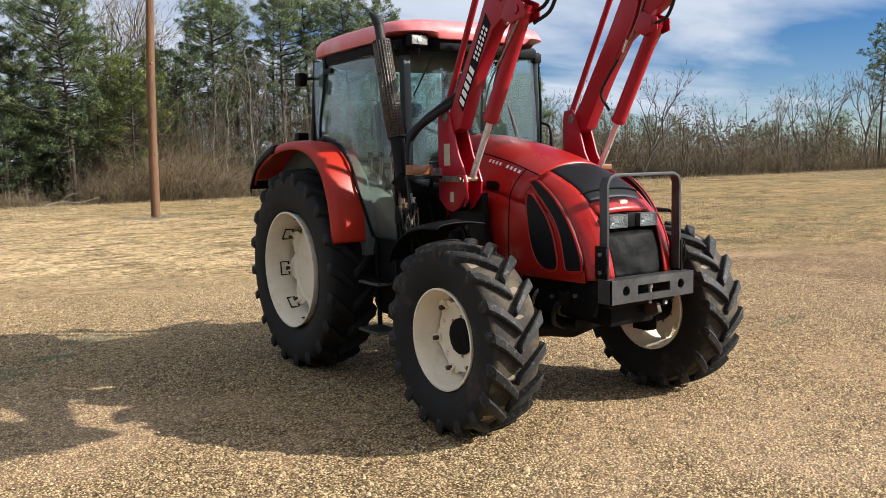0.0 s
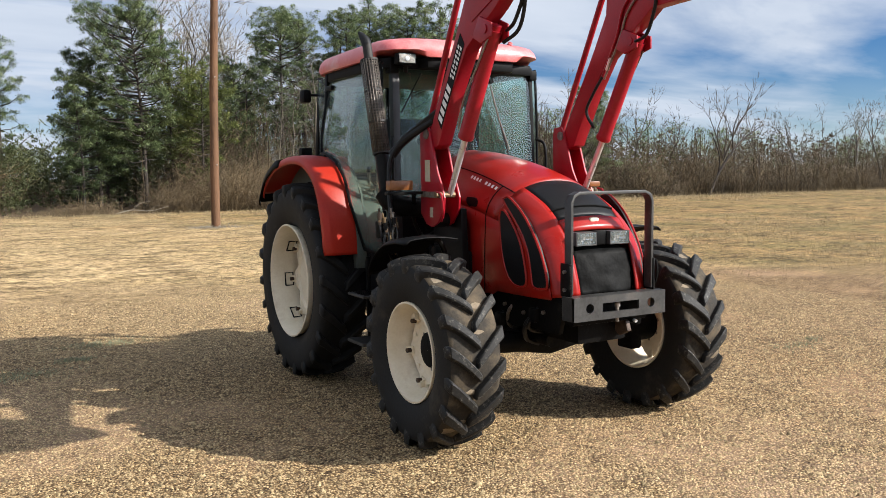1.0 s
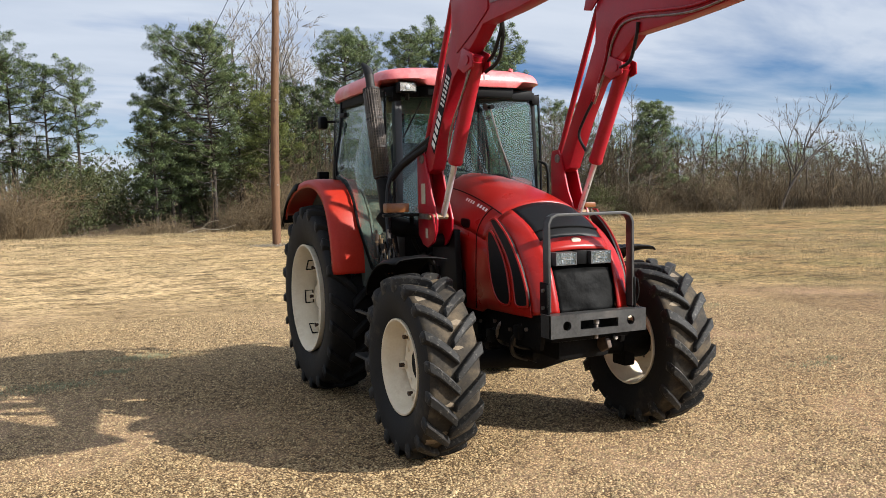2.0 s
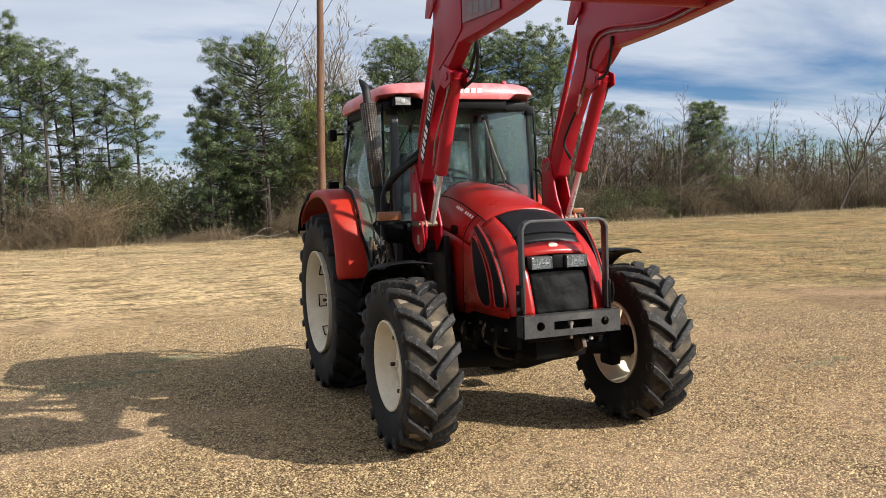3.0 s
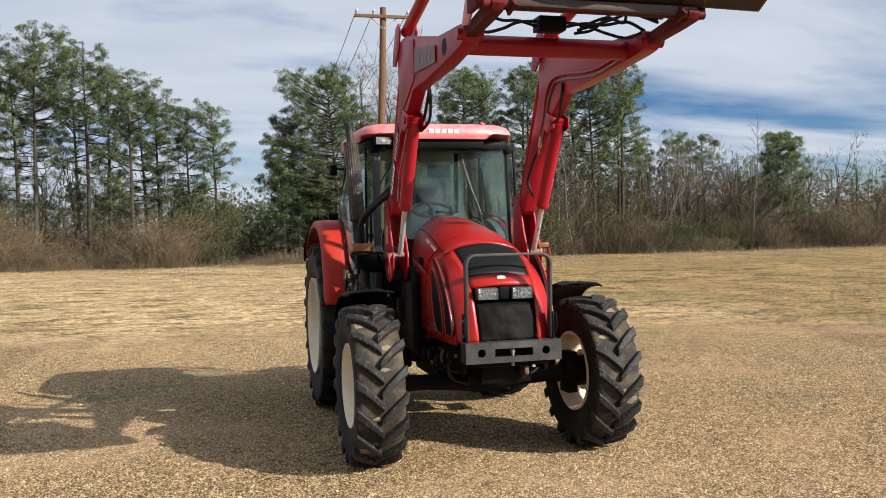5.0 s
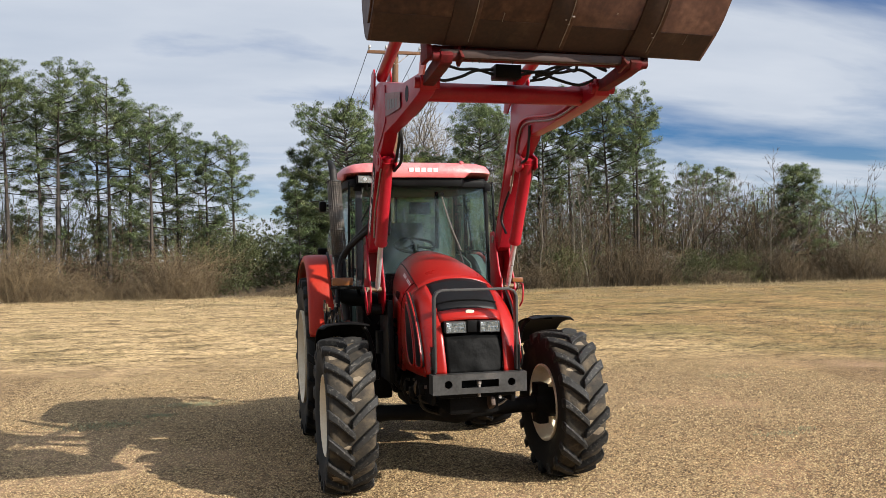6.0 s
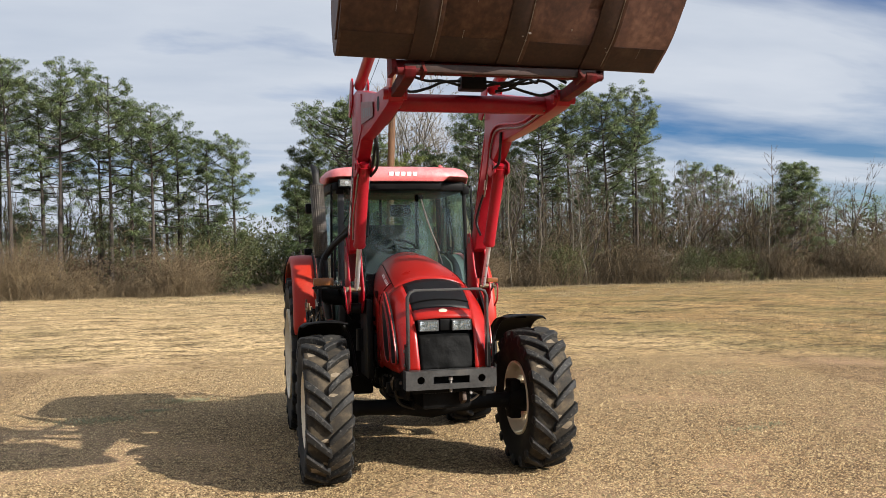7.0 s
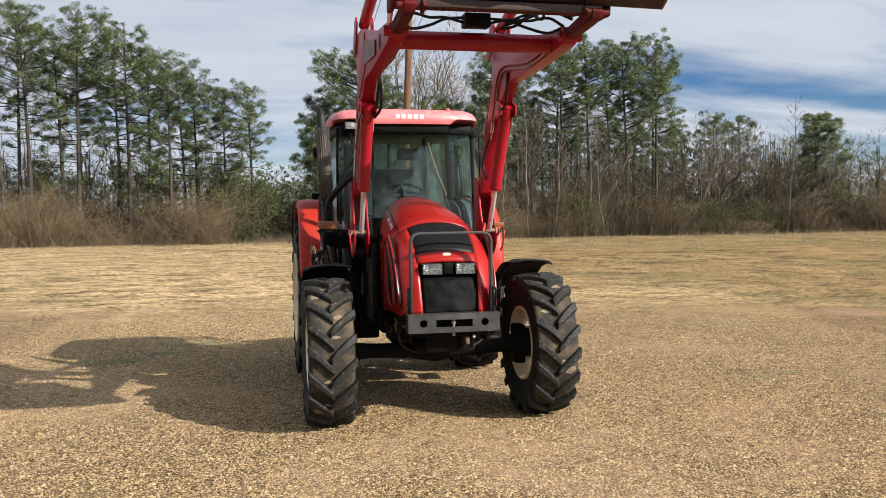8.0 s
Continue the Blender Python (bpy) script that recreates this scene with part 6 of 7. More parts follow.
def build_bucket():
    HW = 1.032
    # underside: a flat heel plate, then the shell rolls up to the lip
    heel = Vector((0.0, -2.21, 3.055))
    under = [(0.0, 0.0)]
    for k in range(20):
        arc = 0.05 * (k + 0.5)
        lean = radians(float(np.interp(arc, [0.0, 0.20, 0.34, 0.62, 1.0], [31, 33, 47, 53, 57])))
        under.append((under[-1][0] + 0.05 * math.cos(lean), under[-1][1] + 0.05 * math.sin(lean)))

    def at(a, b):
        """The place a metres along the underside, b metres inside it."""
        k = min(19, max(0, int(a / 0.05)))
        (p, q), (p1, q1) = under[k], under[k + 1]
        dp, dq = (p1 - p) / 0.05, (q1 - q) / 0.05
        e = a - 0.05 * k
        return (heel.y - (p + dp * e) + dq * b, heel.z + q + dq * e + dp * b)

    floor_line = [at(0.05 * k, 0.0) for k in range(20, -1, -1)]
    back = bend([(*floor_line[-1], 0), (*at(-0.025, 0.03), 0), (*at(-0.06, 0.12), 0), (*at(-0.04, 0.35), 0), (*at(0.10, 0.62), 0), (*at(0.32, 0.80), 0)], 5)[1:]
    curve = [Vector((*p, 0)) for p in floor_line] + back
    n = len(curve)
    g = Geo()
    for x in (-HW, HW):
        g.v += [(x, p.x, p.y) for p in curve]
    for i in range(n - 1):
        g.f.append((i, i + 1, n + i + 1, n + i))
    shell = g.ob("loader_bucket", rust, tractor, "rusty brown steel loader bucket with worn red paint", smooth=20)
    so = shell.modifiers.new("thickness", "SOLIDIFY")
    so.thickness, so.offset = 0.012, 0
    # the bucket hangs a little lower on the left
    shell.rotation_euler = (0, 0.018, 0)
    shell.location = (-0.056, 0, 0.016)

    def strip(name, x, width, a0, a1, proud, material, label=""):
        """A plate that follows the underside from a0 to a1."""
        line = [at(a0 + (a1 - a0) * k / 16, -proud) for k in range(17)]
        inner = [at(a0 + (a1 - a0) * k / 16, -0.004) for k in range(17)]
        return Geo().plate(line + inner[::-1], x - width / 2, x + width / 2).ob(name, material, shell, label, bevel=0.003)

    for s in (-1, 1):
        Geo().plate([(p.x, p.y) for p in curve], s * (HW - 0.012), s * HW).ob("bucket_side", rust, shell)
        Geo().plate([at(0.10, 0.02), at(0.5, 0.01), at(0.97, 0.0), at(0.97, 0.06), at(0.5, 0.07), at(0.10, 0.08)], s * HW, s * (HW + 0.012)).ob("side_cutter", rust, shell, bevel=0.002)
    for x in (-0.53, 0.02, 0.57):
        strip("wear_rib", x, 0.13, 0.02, 0.96, 0.022, rust_dark, "worn rib under the bucket floor")
        strip("rib_edge", x + 0.082, 0.026, 0.02, 0.96, 0.014, rust)
        strip("weld_bead", x + 0.066, 0.005, 0.05, 0.80, 0.0245, dull_steel)
    strip("heel_plate", 0.0, 2 * HW - 0.03, 0.005, 0.205, 0.0085, rust_dark)
    strip("cutting_edge", 0.0, 2 * HW, 0.93, 0.999, 0.014, dull_steel, "worn steel cutting edge")
    for x, a0, a1, w in ((-0.30, 0.20, 0.26, 0.003), (-0.25, 0.44, 0.60, 0.002), (0.36, 0.30, 0.31, 0.008), (0.085, 0.22, 0.228, 0.010), (0.10, 0.27, 0.276, 0.016), (0.06, 0.25, 0.256, 0.009), (0.63, 0.17, 0.176, 0.012), (0.61, 0.20, 0.206, 0.008), (-0.72, 0.35, 0.52, 0.002), (0.85, 0.12, 0.2, 0.003)):
        strip("scratch", x, w, a0, a1, 0.0262 if x in (0.085, 0.10, 0.06, 0.63, 0.61) else 0.0102, dull_steel)
    for s in (-1, 1):
        Geo().plate([at(-0.04, 0.10), at(-0.20, 0.08), at(-0.24, 0.30), at(-0.06, 0.42)], s * 0.50, s * 0.53).ob("bucket_ear", rust, shell, bevel=0.004)


build_bucket()

for pane in [o for o in tractor.children_recursive if o.type == "MESH" and o.data.materials[0] in (cab_glass, screen_glass, lens_glass)]:
    pane.visible_shadow = False


# ---------------------------------------------------------------- utility pole
def build_pole():
    root = new("utility_pole")
    tagged(root, "weathered brown wooden utility pole in the dry field", "utility pole")
    root.location = (3.46, 24.0, 0)
    g = Geo().tube([(0, 0, -0.3), (0.02, 0, 2), (0.09, 0, 4.8), (0.20, 0, 7.4), (0.27, 0, 9.75)], [0.15, 0.145, 0.135, 0.122, 0.11], 20)
    g.ob("pole_shaft", pole_wood, root)
    arm = Geo().box(-0.80, 1.25, -0.20, -0.10, 9.34, 9.45).ob("crossarm", pole_wood, root, "weathered wooden crossarm", bevel=0.01)
    for x in (-0.72, -0.10, 1.15):
        Geo().tube([(x, -0.15, 9.46), (x, -0.15, 9.53), (x, -0.15, 9.56), (x, -0.15, 9.61), (x, -0.15, 9.65)], [0.02, 0.025, 0.055, 0.05, 0.03], 12).ob("insulator", porcelain, arm)
    for s in (-1, 1):
        Geo().bar((0.26 + s * 0.5, -0.10, 9.38), (0.25, -0.10, 8.95), 0.03, 0.02).ob("crossarm_brace", dull_steel, root)
    for z in (2.1, 5.0):
        Geo().tube([(0.05 + 0.01 * z, -0.14, z), (0.05 + 0.01 * z, -0.17, z)], 0.025, 8).ob("bolt_head", dull_steel, root)
    for x in (-0.72, -0.10, 1.15):
        a, b = Vector((3.46 + x, 23.85, 9.62)), Vector((3.46 + x + 0.5, 64.0, 9.0))
        pts = [a.lerp(b, k / 14) - Vector((0, 0, 1.1 * 4 * (k / 14) * (1 - k / 14))) for k in range(15)]
        w = Geo().tube(pts, 0.012, 5).ob("power_line", black_metal)
        tagged(w, "thin black overhead wire from the utility pole", "wire", "overhead wires")


build_pole()


# ---------------------------------------------------------------- woods
RNG = np.random.default_rng(11)


def rand(n, a, b):
    return RNG.uniform(a, b, n)


def unit(v):
    return v / np.maximum(np.linalg.norm(v, axis=-1, keepdims=True), 1e-9)


def cross_section(a, b):
    d = unit(b - a)
    side = unit(np.cross(d, np.array([0.31, 0.57, 0.76])))
    return side, np.cross(d, side)


def shoot_arrays(a, b, r):
    """Three-sided straight shoots that end in a point."""
    n = len(a)
    side, up = cross_section(a, b)
    r = np.broadcast_to(np.asarray(r, float), (n,))[:, None]
    v = np.stack([a + side * r, a + (-0.5 * side + 0.866 * up) * r, a + (-0.5 * side - 0.866 * up) * r, b], 1).reshape(-1, 3)
    f = (np.array([(0, 1, 3), (1, 2, 3), (2, 0, 3)])[None] + (np.arange(n) * 4)[:, None, None]).reshape(-1, 3)
    return v, f


def stem_arrays(a, m, b, r):
    """Three-sided bent stems a-m-b that end in a point."""
    n = len(a)
    side, up = cross_section(a, b)
    r = np.broadcast_to(np.asarray(r, float), (n,))[:, None]
    rings = [c + (side * math.cos(t) + up * math.sin(t)) * r * k for c, k in ((a, 1.0), (m, 0.7)) for t in (0.0, 2.094, 4.189)]
    v = np.stack([*rings, b], 1).reshape(-1, 3)
    pat = [(0, 1, 4), (0, 4, 3), (1, 2, 5), (1, 5, 4), (2, 0, 3), (2, 3, 5), (3, 4, 6), (4, 5, 6), (5, 3, 6)]
    f = (np.array(pat)[None] + (np.arange(n) * 7)[:, None, None]).reshape(-1, 3)
    return v, f


def twig_arrays(a, m, b, r, tip=0.25):
    """Three-sided tapering limbs a-m-b as vertex and triangle arrays."""
    n = len(a)
    side, up = cross_section(a, b)
    r = np.broadcast_to(np.asarray(r, float), (n,))[:, None]
    rings = []
    for c, k in ((a, 1.0), (m, 0.65 if tip < 0.5 else 0.8), (b, tip)):
        for q in range(3):
            t = 2 * math.pi * q / 3
            rings.append(c + (side * math.cos(t) + up * math.sin(t)) * r * k)
    v = np.stack(rings, 1).reshape(-1, 3)
    pat = []
    for s in (0, 3):
        for q in range(3):
            p, o = s + q, s + (q + 1) % 3
            pat += [(p, o, o + 3), (p, o + 3, p + 3)]
    f = (np.array(pat)[None] + (np.arange(n) * 9)[:, None, None]).reshape(-1, 3)
    return v, f


def tuft_arrays(c, axis, k, length, width, spread=0.9):
    """Fans of small leaves round the points c."""
    n = len(c)
    d = unit(axis[:, None, :] + RNG.normal(0, spread, (n, k, 3)))
    side = unit(np.cross(d, RNG.normal(0, 1, (n, k, 3))))
    ln = length * RNG.uniform(0.7, 1.25, (n, k, 1))
    w = width * RNG.uniform(0.7, 1.3, (n, k, 1))
    base = c[:, None, :] + d * ln * RNG.uniform(0.05, 1.2, (n, k, 1))
    v = np.stack([base + side * w, base + d * ln, base - side * w], 2).reshape(-1, 3)
    f = np.arange(n * k * 3).reshape(-1, 3)
    return v, f


def stack_up(parts):
    vs, fs, k = [], [], 0
    for v, f in parts:
        vs.append(v)
        fs.append(f + k)
        k += len(v)
    return np.concatenate(vs), np.concatenate(fs)


def puff_arrays(c, radius, k, size=1.0):
    """Flattened clumps of short needles that fill a rounded space about the points c."""
    n = len(c)
    d = unit(RNG.normal(0, 1, (n, k, 3)) + np.array([0, 0, 0.2]))
    flat = np.array([1.0, 1.0, 0.68])
    r = np.broadcast_to(np.asarray(radius, float), (n,))[:, None, None]
    base = c[:, None, :] + d * flat * r * RNG.uniform(0.05, 1.0, (n, k, 1)) ** 0.6
    tip = base + unit(0.7 * d + np.array([0, 0, 0.35]) + RNG.normal(0, 0.55, (n, k, 3))) * RNG.uniform(0.07, 0.125, (n, k, 1)) * size
    side = unit(np.cross(d, RNG.normal(0, 1, (n, k, 3)))) * RNG.uniform(0.0135, 0.023, (n, k, 1)) * size
    v = np.stack([base + side, tip, base - side], 2).reshape(-1, 3)
    # needles of one clump are shaded together, as a rounded tuft
    face_out = unit(d + np.array([0, 0, 0.3]) + RNG.normal(0, 0.28, (n, k, 3)))
    nrm = np.repeat(face_out.reshape(-1, 3), 3, axis=0)
    return v, np.arange(n * k * 3).reshape(-1, 3), nrm


def pine_arrays(h, c0, spread, dense=1.0, blades=80, size=1.0, cone=0.0):
    """Trunk and limbs, and needle clumps, of a pine of height h whose crown begins at c0 of it."""
    wood = Geo()
    bx, by = RNG.normal(0, 0.02 * h, 2)
    tr = [(bx * (t ** 1.5) + 0.05 * math.sin(5 * t + bx), by * (t ** 1.5), h * t) for t in np.linspace(0, 1, 9)]
    r0 = 0.0095 * h + 0.03
    wood.tube([(0, 0, -0.3), *tr[1:]], [r0 * (1.0 - 0.88 * t) for t in np.linspace(0, 1, 9)], 8)
    puffs, radii, ta, tm, tb, trr, sa, sb = [], [], [], [], [], [], [], []
    limbs = int(31 * dense)
    ga = RNG.uniform(0, 6)
    grid_t = np.linspace(0, 1, 9)
    lop = RNG.uniform(0, 6.28)
    for q in range(limbs):
        t = c0 + (0.965 - c0) * ((q + RNG.uniform(0.1, 0.9)) / limbs) ** 0.85
        u = (t - c0) / (1 - c0)
        ga += 2.4 + RNG.normal(0, 0.5)
        dome = 0.30 + 0.70 * math.sin(math.pi * (0.20 + 0.64 * u)) - 0.34 * u ** 5
        L = spread * h * ((1 - cone) * dome + cone * (1.05 - 0.85 * u)) * RNG.uniform(0.5, 1.2) * (1 + 0.22 * math.cos(ga - lop))
        rise = 0.02 + 0.55 * u + RNG.normal(0, 0.13)
        base = np.array([np.interp(t, grid_t, [p[0] for p in tr]), np.interp(t, grid_t, [p[1] for p in tr]), h * t])
        out = np.array([math.cos(ga), math.sin(ga), 0])
        p1 = base + out * L * 0.55 + np.array([0, 0, L * 0.42 * rise])
        p2 = base + out * L * 0.98 + np.array([0, 0, L * (0.85 * rise + 0.15)])
        ta.append(base), tm.append(p1), tb.append(p2), trr.append(0.016 + 0.016 * L)
        m = max(3, int((2.0 + 2.9 * L) * RNG.uniform(0.7, 1.3) * (0.6 + 0.5 * u)))
        for k in range(m):
            s = 1.0 - 0.66 * (k / m) ** 1.15
            at = (base * (1 - 2 * s) + p1 * 2 * s) if s < 0.5 else (p1 * (2 - 2 * s) + p2 * (2 * s - 1))
            dr = unit(out * 0.5 + np.array([*RNG.normal(0, 0.8, 2), RNG.uniform(0.0, 0.8)]))
            ln = RNG.uniform(0.12, 0.55) * (0.4 + 0.07 * h)
            e = at + dr * ln
            sa.append(at), sb.append(e)
            puffs.append(e), radii.append(RNG.uniform(0.19, 0.31))
            if RNG.uniform() < 0.5:
                puffs.append(e + RNG.normal(0, 0.15, 3) * [1, 1, 0.5]), radii.append(RNG.uniform(0.15, 0.24))
    for k in range(11):
        f = 0.03 * k
        puffs.append(np.array([tr[-1][0], tr[-1][1], h * (0.99 - f)]) + RNG.normal(0, 0.04 + 0.8 * f, 3) * [1, 1, 0.3])
        radii.append(0.15 + 0.018 * k)
    for k in range(12):
        t = RNG.uniform(0.45 * c0, c0 + 0.05)
        a = RNG.uniform(0, 6.28)
        base = np.array([0, 0, h * t])
        L = RNG.uniform(0.5, 1.9)
        end = base + np.array([math.cos(a) * L, math.sin(a) * L, RNG.uniform(-0.2, 0.4)])
        ta.append(base), tm.append(base + np.array([math.cos(a) * L * 0.5, math.sin(a) * L * 0.5, 0.1])), tb.append(end), trr.append(0.016)
        if k % 2:
            puffs.append(end), radii.append(RNG.uniform(0.15, 0.30))
    limb = stack_up([twig_arrays(np.array(ta), np.array(tm), np.array(tb), np.array(trr)), shoot_arrays(np.array(sa), np.array(sb), 0.013)])
    leaf = puff_arrays(np.array(puffs), np.array(radii) * size ** 0.5, blades, size)
    return wood, limb, leaf


def make_pine(x, y, h, c0=0.42, spread=0.17, dense=1.0, label="tall loblolly pine with a bare trunk and tufted green crown", leaf_mat=None, cone=0.0, blades=80):
    wood, limb, leaf = pine_arrays(0.95 * h, c0, spread, dense, blades, 1.0, cone)
    root = new("pine_tree")
    root.location = (x, y, -0.12)
    tagged(root, label, "tree", "pines at the field edge")
    wood.ob("trunk", pine_bark, root, smooth=60)
    tagged(raw_mesh("limb_work", *limb, pine_bark, root), kind="stuff")
    tagged(raw_mesh("crown", leaf[0], leaf[1], leaf_mat or needles, root, normals=leaf[2]), kind="stuff")


PINES = [(-18.6, 45.0, 13.4), (-15.9, 46.5, 13.4), (-12.6, 47.0, 12.6), (-10.3, 46.5, 12.4), (-6.6, 47.5, 10.8), (-17.2, 42.0, 13.0), (-14.3, 43.0, 13.6), (-13.0, 44.5, 12.5), (-11.9, 43.0, 13.5),
         (-9.2, 43.0, 12.9), (-8.4, 45.0, 11.6), (-7.0, 43.0, 11.3), (-5.7, 44.5, 10.3), (-4.0, 43.3, 9.0), (-2.5, 43.0, 9.3)]
for x, y, h in PINES:
    make_pine(x, y, h, (0.40 if x < -9 else 0.33) + 0.06 * math.sin(3 * x), 0.162, 1.22)
for x, y, h in [(12.4, 44.5, 11.9), (14.6, 46.5, 12.3), (16.6, 44.5, 12.2), (18.9, 45.5, 12.9), (20.6, 43.2, 12.7), (22.4, 43.0, 12.7), (23.6, 46.0, 11.9)]:
    make_pine(x, y, h, 0.40 + 0.05 * math.sin(2 * x), 0.168, 1.5)
for x, y, h in [(13.6, 48.0, 12.3), (17.6, 48.5, 12.6), (21.3, 47.6, 12.9)]:
    make_pine(x, y, h, 0.36, 0.16, 1.2)
# the broad pine behind the pole, and its smaller neighbours
make_pine(4.3, 42.5, 11.3, 0.24, 0.235, 3.4, "broad pine with a dense dark green crown")
make_pine(2.2, 44.0, 8.8, 0.18, 0.20, 2.0, "broad pine with a dense dark green crown")
make_pine(1.2, 42.5, 7.3, 0.16, 0.17, 1.4, "young pine green almost to the ground")
make_pine(7.1, 42.0, 7.9, 0.16, 0.20, 1.6, "young yellow-green pine green almost to the ground", young_needles)
make_pine(6.0, 44.5, 9.2, 0.24, 0.19, 1.5, "young yellow-green pine green almost to the ground", young_needles)
make_pine(10.0, 45.0, 9.0, 0.22, 0.19, 1.1, "young pine green almost to the ground")
make_pine(16.0, 49.0, 8.6, 0.18, 0.20, 0.9, "young yellow-green pine green almost to the ground", young_needles)
make_pine(33.6, 42.8, 7.9, 0.22, 0.27, 3.0, "dense dark evergreen standing over bare brush", needles, 0.7)
make_pine(28.6, 47.0, 8.3, 0.30, 0.17, 1.2, "dark pine standing over bare brush")
make_pine(30.4, 46.5, 8.2, 0.28, 0.17, 1.2, "dark pine standing over bare brush")
make_pine(26.2, 47.5, 7.4, 0.20, 0.19, 1.0, "dense dark evergreen standing over bare brush")
make_pine(78.3, 42.5, 14.6, 0.45, 0.17, 1.4)
make_pine(82.5, 44.0, 13.0, 0.40, 0.17, 0.8)


def bare_arrays(h, forks=5, lean=0.05, twigs=1.0, stems=1):
    """A leafless tree: limbs forking out to fine twigs."""
    seg = []

    def grow(p, d, L, r, depth):
        if depth == 0 or L < 0.15:
            return
        m = p + d * L * 0.5 + RNG.normal(0, 0.035 * L, 3)
        e = p + d * L + RNG.normal(0, 0.05 * L, 3)
        seg.append((p, m, e, r))
        kids = 2 if RNG.uniform() < 0.55 else 3
        for k in range(kids):
            nd = unit(d + RNG.normal(0, 0.38, 3) + np.array([0, 0, 0.13]))
            grow(e, nd, L * RNG.uniform(0.58, 0.85), max(0.010, r * 0.62), depth - 1)
        if depth >= 3:
            for k in range(int(2 * twigs)):
                s = RNG.uniform(0.3, 0.9)
                nd = unit(d * 0.5 + RNG.normal(0, 0.6, 3) + np.array([0, 0, 0.2]))
                grow(p * (1 - s) + e * s, nd, L * RNG.uniform(0.35, 0.6), max(0.010, r * 0.4), depth - 2)

    for k in range(stems):
        grow(np.array([RNG.normal(0, 0.2) * (stems > 1), RNG.normal(0, 0.2) * (stems > 1), -0.2]), unit(np.array([RNG.normal(0, lean), RNG.normal(0, lean), 1.0])), h * 0.30, 0.011 * h + 0.02, forks)
    a, m, b, r = (np.array([s[k] for s in seg]) for k in range(4))
    return a, m, b, r


def leader_arrays(h, n=46, twigs=5):
    """A slender leafless tree: one straight leader with many thin rising branches."""
    seg = []
    z = np.linspace(-0.02, 1, 9)
    bx = np.cumsum(RNG.normal(0, 0.012 * h, 9))
    by = np.cumsum(RNG.normal(0, 0.012 * h, 9))
    line = np.stack([bx - bx[0], by - by[0], z * h], 1)
    r0 = 0.008 * h + 0.015
    for k in range(8):
        seg.append((line[k], (line[k] + line[k + 1]) / 2, line[k + 1], r0 * (1 - 0.86 * k / 8)))
    ga = 0.0
    for q in range(n):
        t = 0.10 + 0.87 * (q + RNG.uniform()) / n
        ga += 2.4 + RNG.normal(0, 0.5)
        p = np.array([np.interp(t, z, line[:, 0]), np.interp(t, z, line[:, 1]), t * h])
        L = h * (0.30 - 0.24 * t) * RNG.uniform(0.5, 1.2)
        out = np.array([math.cos(ga), math.sin(ga), RNG.uniform(0.55, 1.1)])
        m = p + unit(out) * L * 0.5
        e = m + unit(out + np.array([0, 0, 0.5])) * L * 0.5 + RNG.normal(0, 0.06 * L, 3)
        seg.append((p, m, e, 0.013))
        for k in range(twigs):
            s = RNG.uniform(0.3, 1.0)
            a0 = p * (1 - s) + e * s
            d = unit(out + RNG.normal(0, 0.7, 3) + [0, 0, 0.3])
            b0 = a0 + d * L * RNG.uniform(0.2, 0.5)
            seg.append((a0, (a0 + b0) / 2 + RNG.normal(0, 0.02, 3), b0, 0.0095))
    return tuple(np.array([s[k] for s in seg]) for k in range(4))


def make_bare(x, y, h, bark, label, forks=6, lean=0.06, stems=1, twigs=1.0, fine=None, stout=1.0):
    a, m, b, r = leader_arrays(h) if bark is pale_bark else bare_arrays(h, forks, lean, twigs, stems)
    k = h / max(1.0, b[:, 2].max())
    a, m, b, r = a * k, m * k, b * k, np.maximum(r, 0.010 * stout)
    root = new("bare_tree")
    root.location = (x, y, -0.1)
    tagged(root, label, "tree", "leafless trees at the field edge")
    thick = r > 0.03
    v, f = twig_arrays(a[thick], m[thick], b[thick], r[thick], 0.6)
    raw_mesh("trunk", v, f, bark, root, smooth=True)
    v, f = stem_arrays(a[~thick], m[~thick], b[~thick], r[~thick])
    tagged(raw_mesh("branch_work", v, f, fine or grey_bark, root), kind="stuff")


